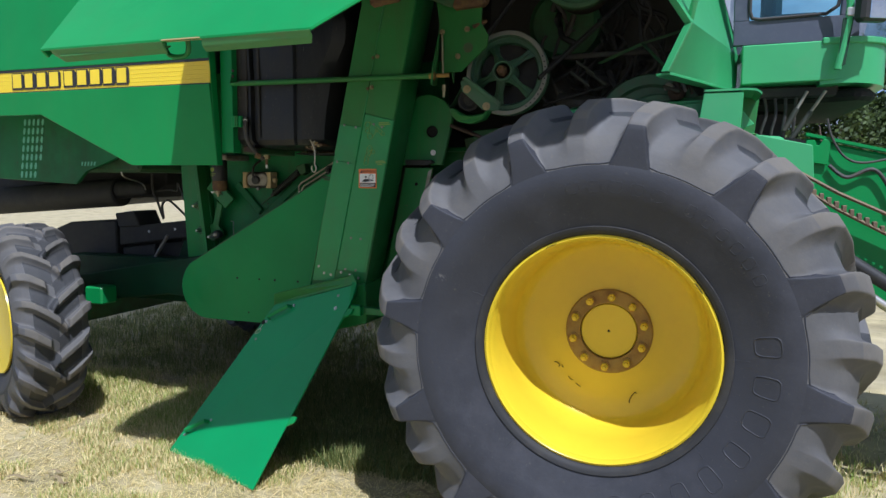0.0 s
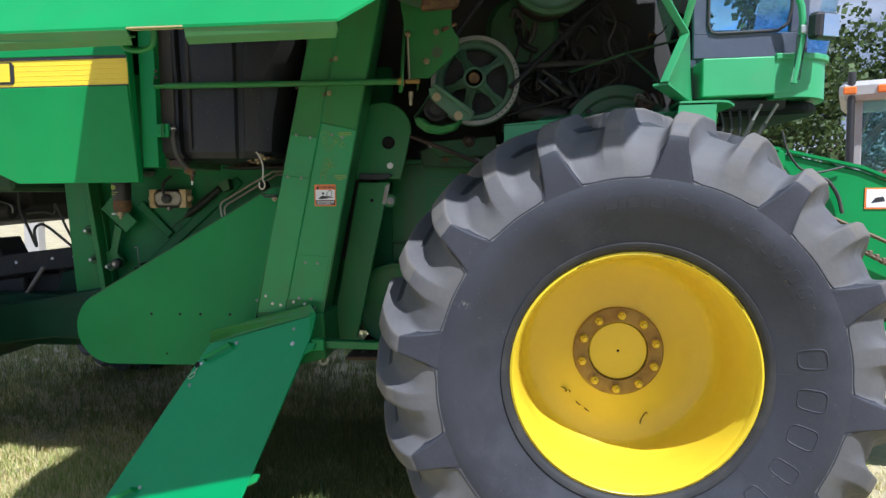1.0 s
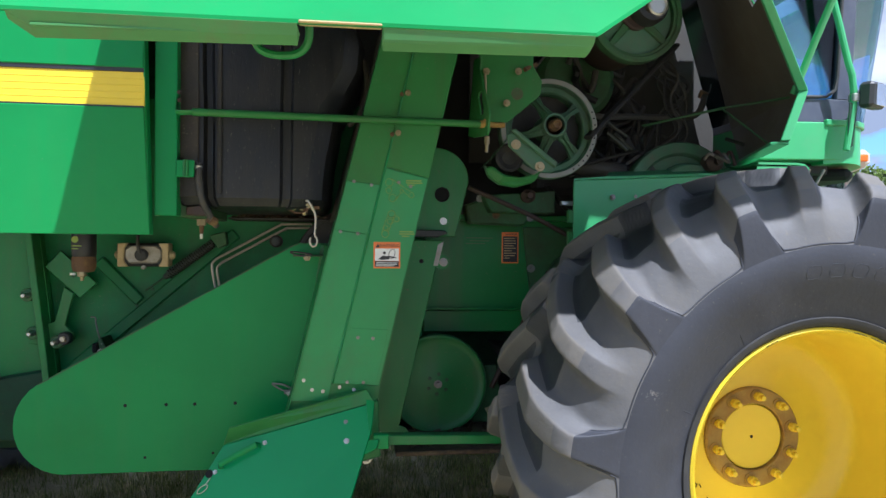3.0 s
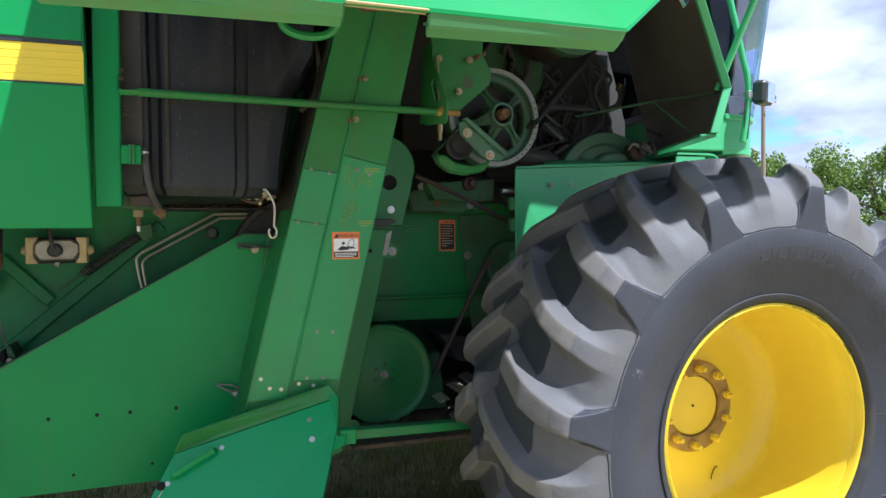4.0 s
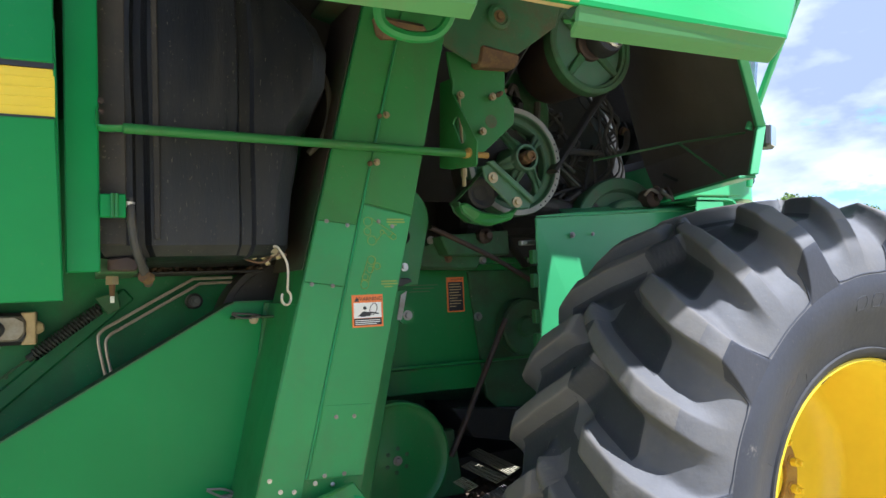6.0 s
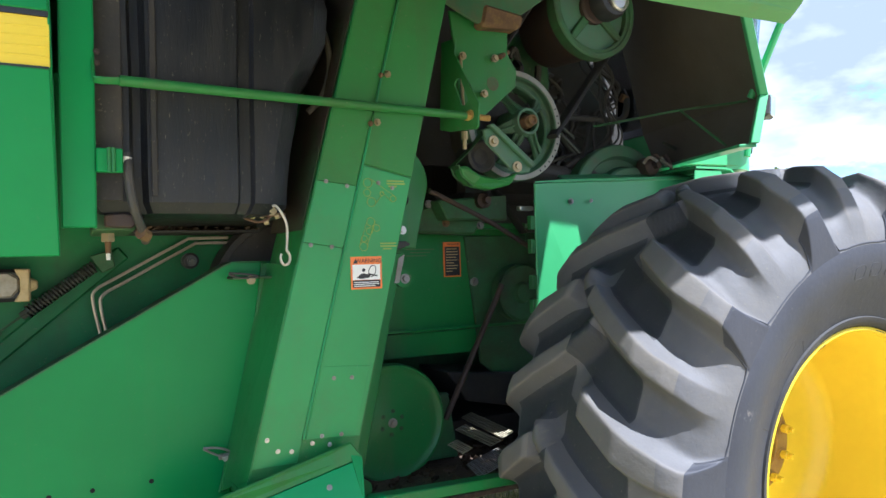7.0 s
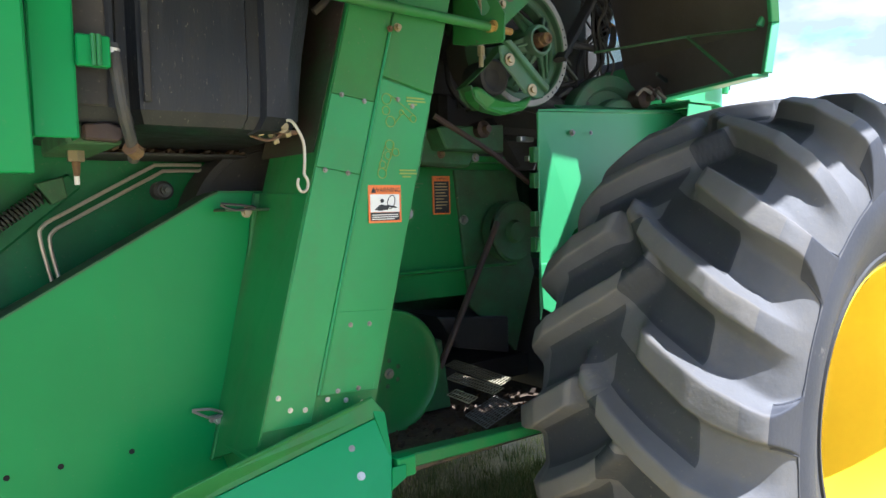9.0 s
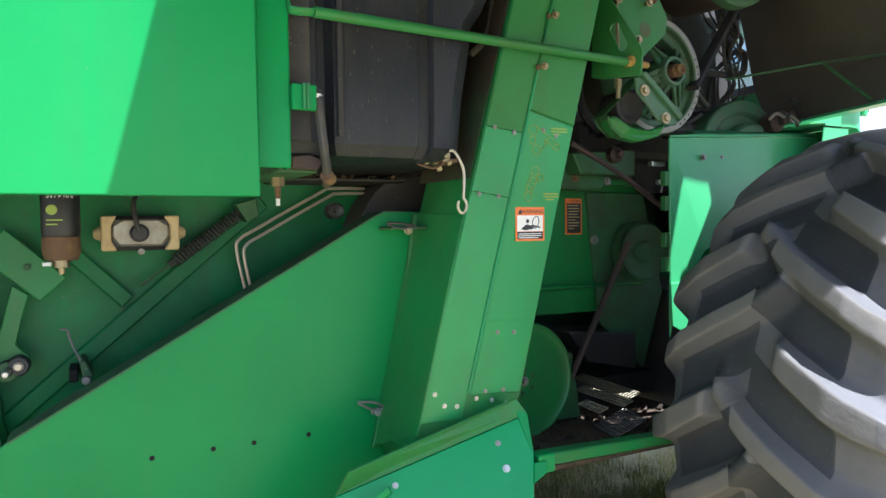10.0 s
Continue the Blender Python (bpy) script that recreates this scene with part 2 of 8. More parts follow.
M = {
    "paint": material("green_enamel", GREEN, 0.33, spot=(0.014, 0.205, 0.058), spot_amount=0.18, spot_scale=3.0, vary=0.07, spec=0.22, streak=0.07, speck=0.14,
                      grain=0.05, grain_scale=9.0, wear=(0.16, 0.20, 0.12), wear_amount=0.25, wear_scale=26.0),
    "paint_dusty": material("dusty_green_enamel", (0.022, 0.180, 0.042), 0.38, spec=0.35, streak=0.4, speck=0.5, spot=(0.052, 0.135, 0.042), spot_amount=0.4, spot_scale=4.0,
                            vary=0.14, grain=0.10, grain_scale=30.0, wear=(0.10, 0.085, 0.05), wear_amount=0.5, wear_scale=18.0),
    # dust-filmed green, darker also for the shade under the raised shield
    "paint_film_shade": material("dust_filmed_shaded_green", (0.033, 0.175, 0.041), 0.45, spec=0.3, streak=0.35, streak_colour=(0.07, 0.085, 0.035), speck=0.4, spot=(0.050, 0.125, 0.035), spot_amount=0.45, spot_scale=4.0,
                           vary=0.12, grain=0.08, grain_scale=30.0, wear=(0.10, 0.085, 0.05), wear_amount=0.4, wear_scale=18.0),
    # dirty wall green, its value lowered for the shade of tank and panel
    "paint_wall_shade": material("dirty_shaded_wall_green", (0.010, 0.160, 0.042), 0.45, spec=0.3, streak=0.35, streak_colour=(0.05, 0.055, 0.03), speck=0.5, spot=(0.020, 0.088, 0.030), spot_amount=0.55, spot_scale=3.5,
                           vary=0.18, grain=0.12, grain_scale=30.0, wear=(0.07, 0.06, 0.035), wear_amount=0.5, wear_scale=14.0),
    # much darker green for the rear beams and the handrail plate
    "beam_green": material("dark_green_enamel", (0.008, 0.048, 0.022), 0.5, spec=0.3, speck=0.5, spot=(0.020, 0.026, 0.016), spot_amount=0.5, spot_scale=5.0, vary=0.2, grain=0.15, grain_scale=40.0),
    # sunlight on the screens is put into this yellowish mesh colour
    "mesh_steel": material("sunlit_zinc_mesh", (0.30, 0.265, 0.16), 0.45, metal=0.1, spot=(0.4, 0.33, 0.18), spot_amount=0.4, spot_scale=16.0),
    "paint_grimy": material("grimy_green_enamel", (0.030, 0.130, 0.044), 0.62, speck=0.9, spot=(0.050, 0.045, 0.028), spot_amount=0.85, spot_scale=5.0,
                            vary=0.2, grain=0.2, grain_scale=40.0, wear=(0.16, 0.065, 0.03), wear_amount=0.5, wear_scale=12.0),
    # faded green, lifted further for the extra sky light on cab and guard
    "paint_cab": material("faded_lit_green_enamel", (0.060, 0.34, 0.125), 0.38, spot=(0.10, 0.31, 0.14), spot_amount=0.25, spot_scale=3.5, vary=0.06, coat=0.2, grain=0.05, grain_scale=9.0),
    "paint_clean": material("clean_green_enamel", (0.010, 0.255, 0.070), 0.32, spot=(0.016, 0.21, 0.058), spot_amount=0.15, spot_scale=3.0, vary=0.05, spec=0.42, grain=0.04, grain_scale=8.0),
    "paint_faded": material("faded_olive_enamel", (0.050, 0.185, 0.048), 0.5, spot=(0.11, 0.135, 0.055), spot_amount=0.45, spot_scale=7.0, vary=0.12, grain=0.1),
    "rusty_green": material("rust_stained_green_sheet", (0.03, 0.12, 0.045), 0.6, speck=0.8, spot=(0.12, 0.062, 0.035), spot_amount=0.75, spot_scale=4.5, vary=0.2, grain=0.25, grain_scale=40.0, wear=(0.20, 0.09, 0.05), wear_amount=0.5, wear_scale=11.0),
    "worn_green": material("worn_green_casting", (0.050, 0.140, 0.072), 0.5, spot=(0.095, 0.115, 0.085), spot_amount=0.6, spot_scale=8.0, vary=0.2, grain=0.25, grain_scale=40.0, wear=(0.10, 0.07, 0.04), wear_amount=0.5, wear_scale=14.0),
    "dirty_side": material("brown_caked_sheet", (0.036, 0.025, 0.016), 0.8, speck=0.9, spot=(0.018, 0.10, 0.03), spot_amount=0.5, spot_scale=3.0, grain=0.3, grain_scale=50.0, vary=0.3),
    # near-black filler for bay backs, housings and undersides; their shade is in it
    "inner": material("dark_recess_sheet", (0.042, 0.039, 0.034), 0.6, speck=0.8, spot=(0.060, 0.050, 0.036), spot_amount=0.5, spot_scale=3.0, grain=0.2,
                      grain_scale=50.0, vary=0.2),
    "lining_sheet": material("dusty_black_lining", (0.095, 0.082, 0.066), 0.6, speck=0.8, spot=(0.12, 0.095, 0.066), spot_amount=0.5, spot_scale=3.0, grain=0.2, grain_scale=50.0, vary=0.2),
    "paint_elevator": material("dull_green_enamel", (0.027, 0.252, 0.071), 0.36, spec=0.42, streak=0.25, streak_colour=(0.075, 0.15, 0.055), speck=0.25, spot=(0.055, 0.180, 0.062), spot_amount=0.4, spot_scale=4.0,
                               vary=0.08, grain=0.08, grain_scale=30.0, wear=(0.12, 0.11, 0.07), wear_amount=0.3, wear_scale=20.0),
    "yellow": material("yellow_enamel", (0.69, 0.51, 0.018), 0.30, spot=(0.60, 0.42, 0.03), spot_amount=0.18, spot_scale=3.5, vary=0.04, coat=0.05, spec=0.35,
                       grain=0.04, grain_scale=12.0, wear=(0.16, 0.11, 0.03), wear_amount=0.12, wear_scale=30.0),
    "decal_yellow": material("yellow_vinyl", (0.78, 0.58, 0.02), 0.4, vary=0.04),
    "dark_spring": material("dark_greased_steel", (0.045, 0.050, 0.040), 0.5, metal=0.3, spot=(0.10, 0.08, 0.055), spot_amount=0.4, spot_scale=14.0),
    "rust": material("rusty_steel", (0.135, 0.075, 0.040), 0.75, metal=0.2, spot=(0.28, 0.19, 0.06), spot_amount=0.5, spot_scale=14.0, grain=0.3,
                     grain_scale=80.0, vary=0.25),
    "dark_rust": material("dark_oily_steel", (0.060, 0.042, 0.036), 0.6, metal=0.4, spot=(0.12, 0.07, 0.04), spot_amount=0.4, spot_scale=14.0, grain=0.2),
    "faded": material("nearly_gone_print", (0.075, 0.16, 0.05), 0.55, vary=0.2),
    "hub_rust": material("golden_rust", (0.30, 0.19, 0.04), 0.7, spot=(0.18, 0.08, 0.03), spot_amount=0.6, spot_scale=16.0, grain=0.25, grain_scale=70.0, vary=0.2),
    # dusty bar rubber, raised further to carry the sun on the shoulder
    "rubber_worn": material("dusty_worn_lit_rubber", (0.088, 0.086, 0.087), 0.7, speck=0.5, spot=(0.130, 0.119, 0.104), spot_amount=0.5, spot_scale=3.6, grain=0.3,
                       grain_scale=60.0, vary=0.2, wear=(0.15, 0.13, 0.105), wear_amount=0.5, wear_scale=8.0, edge=(0.165, 0.14, 0.11)),
    "rubber_crest": material("brown_worn_rubber", (0.128, 0.120, 0.110), 0.80, speck=0.6, spec=0.3, spot=(0.155, 0.138, 0.112), spot_amount=0.7, spot_scale=4.5, grain=0.35,
                       grain_scale=60.0, vary=0.2, wear=(0.17, 0.145, 0.115), wear_amount=0.5, wear_scale=10.0),
    "rubber": material("weathered_rubber", (0.031, 0.0325, 0.040), 0.60, spec=0.35, speck=0.35, spot=(0.062, 0.062, 0.073), spot_amount=0.45, spot_scale=2.6, grain=0.22,
                       grain_scale=70.0, vary=0.18, wear=(0.14, 0.13, 0.12), wear_amount=0.3, wear_scale=9.0),
    "tyre_dusty": material("dusty_pale_rubber", (0.20, 0.20, 0.20), 0.85, spot=(0.30, 0.28, 0.25), spot_amount=0.5, spot_scale=3.0, vary=0.15),
    # rubber between the bars, darkened for the shadows the bars throw
    "rubber_floor": material("shaded_tread_rubber", (0.031, 0.032, 0.035), 0.66, speck=0.5, spot=(0.055, 0.053, 0.052), spot_amount=0.45, spot_scale=5.0, grain=0.3, grain_scale=60.0, vary=0.2, wear=(0.14, 0.12, 0.10), wear_amount=0.4, wear_scale=12.0),
    "belt": material("belt_rubber", (0.020, 0.020, 0.021), 0.7, spot=(0.07, 0.065, 0.055), spot_amount=0.5, grain=0.2),
    "hose": material("hose_rubber", (0.040, 0.039, 0.038), 0.6, spot=(0.10, 0.085, 0.06), spot_amount=0.6, spot_scale=11.0, grain=0.2),
    "tank_dust": material("dust_caked_black_plastic", (0.016, 0.0155, 0.015), 0.65, speck=1.0, speck_colour=(0.22, 0.18, 0.13), spot=(0.060, 0.050, 0.040), spot_amount=0.8, spot_scale=6.0, grain=0.3,
                          grain_scale=60.0, vary=0.3, streak=0.6, streak_colour=(0.085, 0.070, 0.052), wear=(0.19, 0.165, 0.125), wear_amount=0.6, wear_scale=26.0),
    "bright_line": material("bright_zinc_pipe", (0.54, 0.48, 0.37), 0.35, metal=0.4, spot=(0.34, 0.27, 0.18), spot_amount=0.35, spot_scale=20.0),
    "pale_slot": material("pale_sunlit_green", (0.16, 0.50, 0.32), 0.5, vary=0.1),
    "tank": material("black_polyethylene", (0.009, 0.0105, 0.014), 0.42, spec=0.4, speck=0.8, streak=0.5, streak_colour=(0.030, 0.029, 0.028), speck_colour=(0.24, 0.20, 0.15), spot=(0.026, 0.0245, 0.023), spot_amount=0.6, spot_scale=6.0, grain=0.35,
                     grain_scale=70.0, vary=0.3, wear=(0.11, 0.105, 0.095), wear_amount=0.25, wear_scale=30.0, stretch=(2.4, 2.4, 0.5)),
    "steel": material("zinc_steel", (0.55, 0.54, 0.50), 0.38, metal=0.9, spot=(0.35, 0.27, 0.16), spot_amount=0.35, spot_scale=20.0, vary=0.1),
    "dull_steel": material("dull_steel", (0.30, 0.29, 0.27), 0.5, metal=0.7, spot=(0.20, 0.13, 0.07), spot_amount=0.5, spot_scale=14.0, grain=0.2, vary=0.15),
    "brass": material("yellow_zinc", (0.34, 0.28, 0.16), 0.42, metal=0.75, spot=(0.2, 0.14, 0.08), spot_amount=0.4, spot_scale=20.0),
    "cast": material("cast_iron", (0.24, 0.24, 0.21), 0.5, metal=0.35, spot=(0.22, 0.20, 0.17), spot_amount=0.5, spot_scale=10.0, grain=0.3,
                     grain_scale=60.0, vary=0.2),
    "black": material("black_paint", (0.024, 0.024, 0.025), 0.5, spot=(0.06, 0.055, 0.045), spot_amount=0.4, spot_scale=6.0, grain=0.1),
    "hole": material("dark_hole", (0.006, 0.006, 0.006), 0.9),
    "white": material("white_paint", (0.75, 0.75, 0.74), 0.4, spot=(0.45, 0.42, 0.37), spot_amount=0.3, spot_scale=4.0),
    "decal_white": material("white_vinyl", (0.80, 0.79, 0.76), 0.45, vary=0.03, spot=(0.55, 0.5, 0.42), spot_amount=0.25, spot_scale=30.0),
    "decal_orange": material("orange_vinyl", (0.78, 0.20, 0.035), 0.45, vary=0.05),
    "decal_black": material("black_vinyl", (0.020, 0.020, 0.022), 0.45),
    "decal_gold": material("faded_yellow_print", (0.24, 0.33, 0.05), 0.5, vary=0.15),
    "lamp_body": material("lamp_cream_plastic", (0.52, 0.40, 0.20), 0.5, spot=(0.30, 0.20, 0.09), spot_amount=0.5, spot_scale=22.0),
    "reflector": material("dusty_reflector", (0.36, 0.34, 0.29), 0.4, metal=0.6, spot=(0.17, 0.13, 0.08), spot_amount=0.8, spot_scale=18.0),
    "cab_grey": material("cab_grey_paint", (0.062, 0.070, 0.10), 0.42, spot=(0.11, 0.12, 0.15), spot_amount=0.4, spot_scale=5.0),
    "seat_cloth": material("seat_cloth", (0.20, 0.23, 0.27), 0.9, grain=0.3, grain_scale=90.0),
    "red": material("red_enamel", (0.38, 0.025, 0.022), 0.4, spot=(0.25, 0.06, 0.04), spot_amount=0.3, coat=0.2),
    "silver": material("silver_paint", (0.42, 0.40, 0.37), 0.45, spot=(0.3, 0.28, 0.25), spot_amount=0.3),
    "amber": material("amber_lens", (0.75, 0.18, 0.02), 0.25),
    "pole_wood": material("grey_pole_wood", (0.22, 0.18, 0.14), 0.85, spot=(0.12, 0.10, 0.08), spot_amount=0.6, spot_scale=5.0, grain=0.5, grain_scale=25.0,
                          stretch=(3, 3, 0.3)),
    "bark": material("bark", (0.10, 0.075, 0.05), 0.9, grain=0.6, grain_scale=12.0, vary=0.25, stretch=(2, 2, 0.4)),
    "chaff": material("chaff_dirt", (0.070, 0.048, 0.032), 0.95, spot=(0.17, 0.12, 0.07), spot_amount=0.6, spot_scale=28.0, grain=0.9, grain_scale=60.0, vary=0.3),
    "track": material("brown_chain_steel", (0.17, 0.125, 0.085), 0.6, metal=0.5, spot=(0.24, 0.16, 0.09), spot_amount=0.5, spot_scale=20.0, grain=0.2),
}


def glass_material(name, tint, rough=0.02, ior=1.5):
    m = bpy.data.materials.new(name)
    m.use_nodes = True
    n, l = m.node_tree.nodes, m.node_tree.links
    n.clear()
    out, mixer = n.new("ShaderNodeOutputMaterial"), n.new("ShaderNodeMixShader")
    tr, gl, fr = n.new("ShaderNodeBsdfTransparent"), n.new("ShaderNodeBsdfGlossy"), n.new("ShaderNodeFresnel")
    tr.inputs["Color"].default_value = (*tint, 1)
    gl.inputs["Roughness"].default_value = rough
    fr.inputs["IOR"].default_value = ior
    l.new(fr.outputs["Fac"], mixer.inputs["Fac"])
    l.new(tr.outputs["BSDF"], mixer.inputs[1])
    l.new(gl.outputs["BSDF"], mixer.inputs[2])
    l.new(mixer.outputs["Shader"], out.inputs["Surface"])
    return m


M["glass"] = glass_material("cab_glass", (0.62, 0.86, 0.96), ior=1.6)
M["pale_glass"] = glass_material("clear_green_glass", (0.80, 0.90, 0.86))
M["mirror"] = material("dusty_mirror_silver", (0.9, 0.9, 0.9), 0.16, metal=1.0, vary=0.0)


def foliage(name, a, b):
    m = bpy.data.materials.new(name)
    m.use_nodes = True
    n, l = m.node_tree.nodes, m.node_tree.links
    p = n["Principled BSDF"]
    geo, r = n.new("ShaderNodeNewGeometry"), n.new("ShaderNodeValToRGB")
    r.color_ramp.elements[0].color, r.color_ramp.elements[1].color = (*a, 1), (*b, 1)
    l.new(geo.outputs["Random Per Island"], r.inputs["Fac"])
    l.new(r.outputs["Color"], p.inputs["Base Color"])
    p.inputs["Roughness"].default_value = 0.65
    tl, ad, out = n.new("ShaderNodeBsdfTranslucent"), n.new("ShaderNodeMixShader"), n["Material Output"]
    l.new(r.outputs["Color"], tl.inputs["Color"])
    ad.inputs["Fac"].default_value = 0.3
    l.new(p.outputs["BSDF"], ad.inputs[1])
    l.new(tl.outputs["BSDF"], ad.inputs[2])
    l.new(ad.outputs["Shader"], out.inputs["Surface"])
    return m


M["dark_leaf"] = foliage("dense_dark_leaves", (0.018, 0.035, 0.010), (0.10, 0.15, 0.035))
M["leaf"] = foliage("leaves", (0.075, 0.14, 0.02), (0.22, 0.31, 0.06))
# long grass, with the machine's shade put into its darker greens
M["shade_grass"] = foliage("shaded_long_grass", (0.08, 0.14, 0.028), (0.34, 0.33, 0.115))
M["grass"] = foliage("straw_blades", (0.48, 0.41, 0.15), (0.92, 0.78, 0.43))
M["green_grass"] = foliage("grass_blades", (0.19, 0.29, 0.042), (0.54, 0.56, 0.16))

ground_mat = material("dry_lawn", (0.38, 0.32, 0.175), 0.95, spot=(0.50, 0.43, 0.28), spot_amount=0.6, spot_scale=1.7, grain=1.0, grain_scale=35.0, vary=0.3,
                      wear=(0.13, 0.16, 0.05), wear_amount=0.9, wear_scale=6.0)
M["ground"] = ground_mat

# ---- building tools; drawing units, turned into metres by place() ----
def place(p):
    return Vector((p[0] * SIZE, p[1] * SIZE, (p[2] + DROP) * SIZE))


def thing(name, base, label, category, group="", kind=""):
    ob = new(name)
    ob.location = place(base)
    ob.empty_display_size = 0.1
    return tagged(ob, label, category, group, kind)


def root_of(ob):
    while ob.parent:
        ob = ob.parent
    return ob


MOVE = [None]     # a turn for all that is drawn while it is set


def part(name, bm, mat, parent=None, label="", smooth=False, kind="", category="", group="", flat_angle=32):
    """Links a bmesh, drawn in the place's units, as ONE mesh object, under its parent if there is one."""
    origin = root_of(parent).location if parent else Vector((0, 0, 0))
    bmesh.ops.recalc_face_normals(bm, faces=bm.faces)
    if MOVE[0]:
        bm.transform(MOVE[0])
    for v in bm.verts:
        v.co = place(v.co) - origin
    if smooth:
        for f in bm.faces:
            f.smooth = True
        for e in bm.edges:
            if len(e.link_faces) == 2 and e.calc_face_angle(0) > radians(flat_angle):
                e.smooth = False
    me = bpy.data.meshes.new(name)
    bm.to_mesh(me)
    bm.free()
    me.materials.append(M[mat] if isinstance(mat, str) else mat)
    ob = new(name, me)
    if parent:
        ob.parent = parent
    return tagged(ob, label, category, group, kind)


def V(*p):
    return Vector(p[0] if len(p) == 1 else p)


def soften(bm, size, geom=None, steps=1):
    edges = geom or [e for e in bm.edges if len(e.link_faces) == 2 and e.calc_face_angle(0) > radians(25)]
    if size:
        bmesh.ops.bevel(bm, geom=edges, offset=size, segments=steps, affect="EDGES", clamp_overlap=True)
    return bm


def box(lo, hi, bev=0.004, bm=None, turn=None):
    own = bmesh.new()
    lo, hi = V(lo), V(hi)
    bmesh.ops.create_cube(own, size=1.0)
    for v in own.verts:
        v.co = Vector([(lo[i] + hi[i]) / 2 + v.co[i] * abs(hi[i] - lo[i]) for i in range(3)])
    soften(own, bev)
    if turn:
        own.transform(turn)
    return join(bm, own)


def join(bm, own):
    if bm is None:
        return own
    me = bpy.data.meshes.new("tmp")
    own.to_mesh(me)
    own.free()
    bm.from_mesh(me)
    bpy.data.meshes.remove(me)
    return bm


def slab(points, thick, bev=0.003, bm=None):
    """A solid plate: a flat outline pushed along the vector thick."""
    own = bmesh.new()
    a = [own.verts.new(V(p)) for p in points]
    b = [own.verts.new(V(p) + V(thick)) for p in points]
    own.faces.new(a)
    own.faces.new(b[::-1])
    for i in range(len(a)):
        j = (i + 1) % len(a)
        own.faces.new((a[i], b[i], b[j], a[j]))
    bmesh.ops.recalc_face_normals(own, faces=own.faces)
    soften(own, bev)
    return join(bm, own)


def strip(points, across, thick, bm=None, bev=0.0):
    """A bent sheet: the polyline points, pushed along across, with a thickness vector."""
    own = bmesh.new()
    pts = [V(p) for p in points]
    rows = []
    for p in pts:
        rows.append([own.verts.new(p), own.verts.new(p + V(across)), own.verts.new(p + V(across) + V(thick)), own.verts.new(p + V(thick))])
    for r, q in zip(rows, rows[1:]):
        for i in range(4):
            own.faces.new((r[i], r[(i + 1) % 4], q[(i + 1) % 4], q[i]))
    own.faces.new(rows[0])
    own.faces.new(rows[-1][::-1])
    bmesh.ops.recalc_face_normals(own, faces=own.faces)
    soften(own, bev)
    return join(bm, own)


def frame_of(d):
    d = V(d).normalized()
    u = d.cross(Vector((0, 0, 1)) if abs(d.z) < 0.9 else Vector((1, 0, 0))).normalized()
    return d, u, d.cross(u).normalized()


def rod(a, b, r, n=12, r2=None, bm=None, bev=0.0):
    own = bmesh.new()
    a, b = V(a), V(b)
    d, u, w = frame_of(b - a)
    r2 = r if r2 is None else r2
    ra = [own.verts.new(a + (u * math.cos(t) + w * math.sin(t)) * r) for t in np.linspace(0, 2 * math.pi, n, endpoint=False)]
    rb = [own.verts.new(b + (u * math.cos(t) + w * math.sin(t)) * r2) for t in np.linspace(0, 2 * math.pi, n, endpoint=False)]
    own.faces.new(ra)
    own.faces.new(rb[::-1])
    for i in range(n):
        own.faces.new((ra[i], rb[i], rb[(i + 1) % n], ra[(i + 1) % n]))
    bmesh.ops.recalc_face_normals(own, faces=own.faces)
    if bev:
        soften(own, bev)
    return join(bm, own)


def smooth_line(points, steps=6):
    pts = [V(p) for p in points]
    out = []
    for i in range(len(pts) - 1):
        p0, p1, p2, p3 = pts[max(i - 1, 0)], pts[i], pts[i + 1], pts[min(i + 2, len(pts) - 1)]
        for k in range(steps):
            t = k / steps
            out.append(0.5 * (2 * p1 + (p2 - p0) * t + (2 * p0 - 5 * p1 + 4 * p2 - p3) * t * t + (3 * p1 - p0 - 3 * p2 + p3) * t ** 3))
    return out + [pts[-1]]


def tube(points, r, n=8, steps=6, bm=None, curved=True, squash=None):
    """A hose, pipe or belt along a line; squash=(a, b) gives a flat section."""
    pts = smooth_line(points, steps) if curved else [V(p) for p in points]
    own = bmesh.new()
    rings, u = [], None
    for i, p in enumerate(pts):
        d = (pts[min(i + 1, len(pts) - 1)] - pts[max(i - 1, 0)]).normalized()
        if u is None:
            u = frame_of(d)[1]
        u = (u - d * u.dot(d)).normalized()
        w = d.cross(u)
        sa, sb = squash or (r, r)
        rings.append([own.verts.new(p + u * math.cos(t) * sa + w * math.sin(t) * sb) for t in np.linspace(0, 2 * math.pi, n, endpoint=False)])
    for a, b in zip(rings, rings[1:]):
        for i in range(n):
            own.faces.new((a[i], b[i], b[(i + 1) % n], a[(i + 1) % n]))
    own.faces.new(rings[0])
    own.faces.new(rings[-1][::-1])
    bmesh.ops.recalc_face_normals(own, faces=own.faces)
    return join(bm, own)


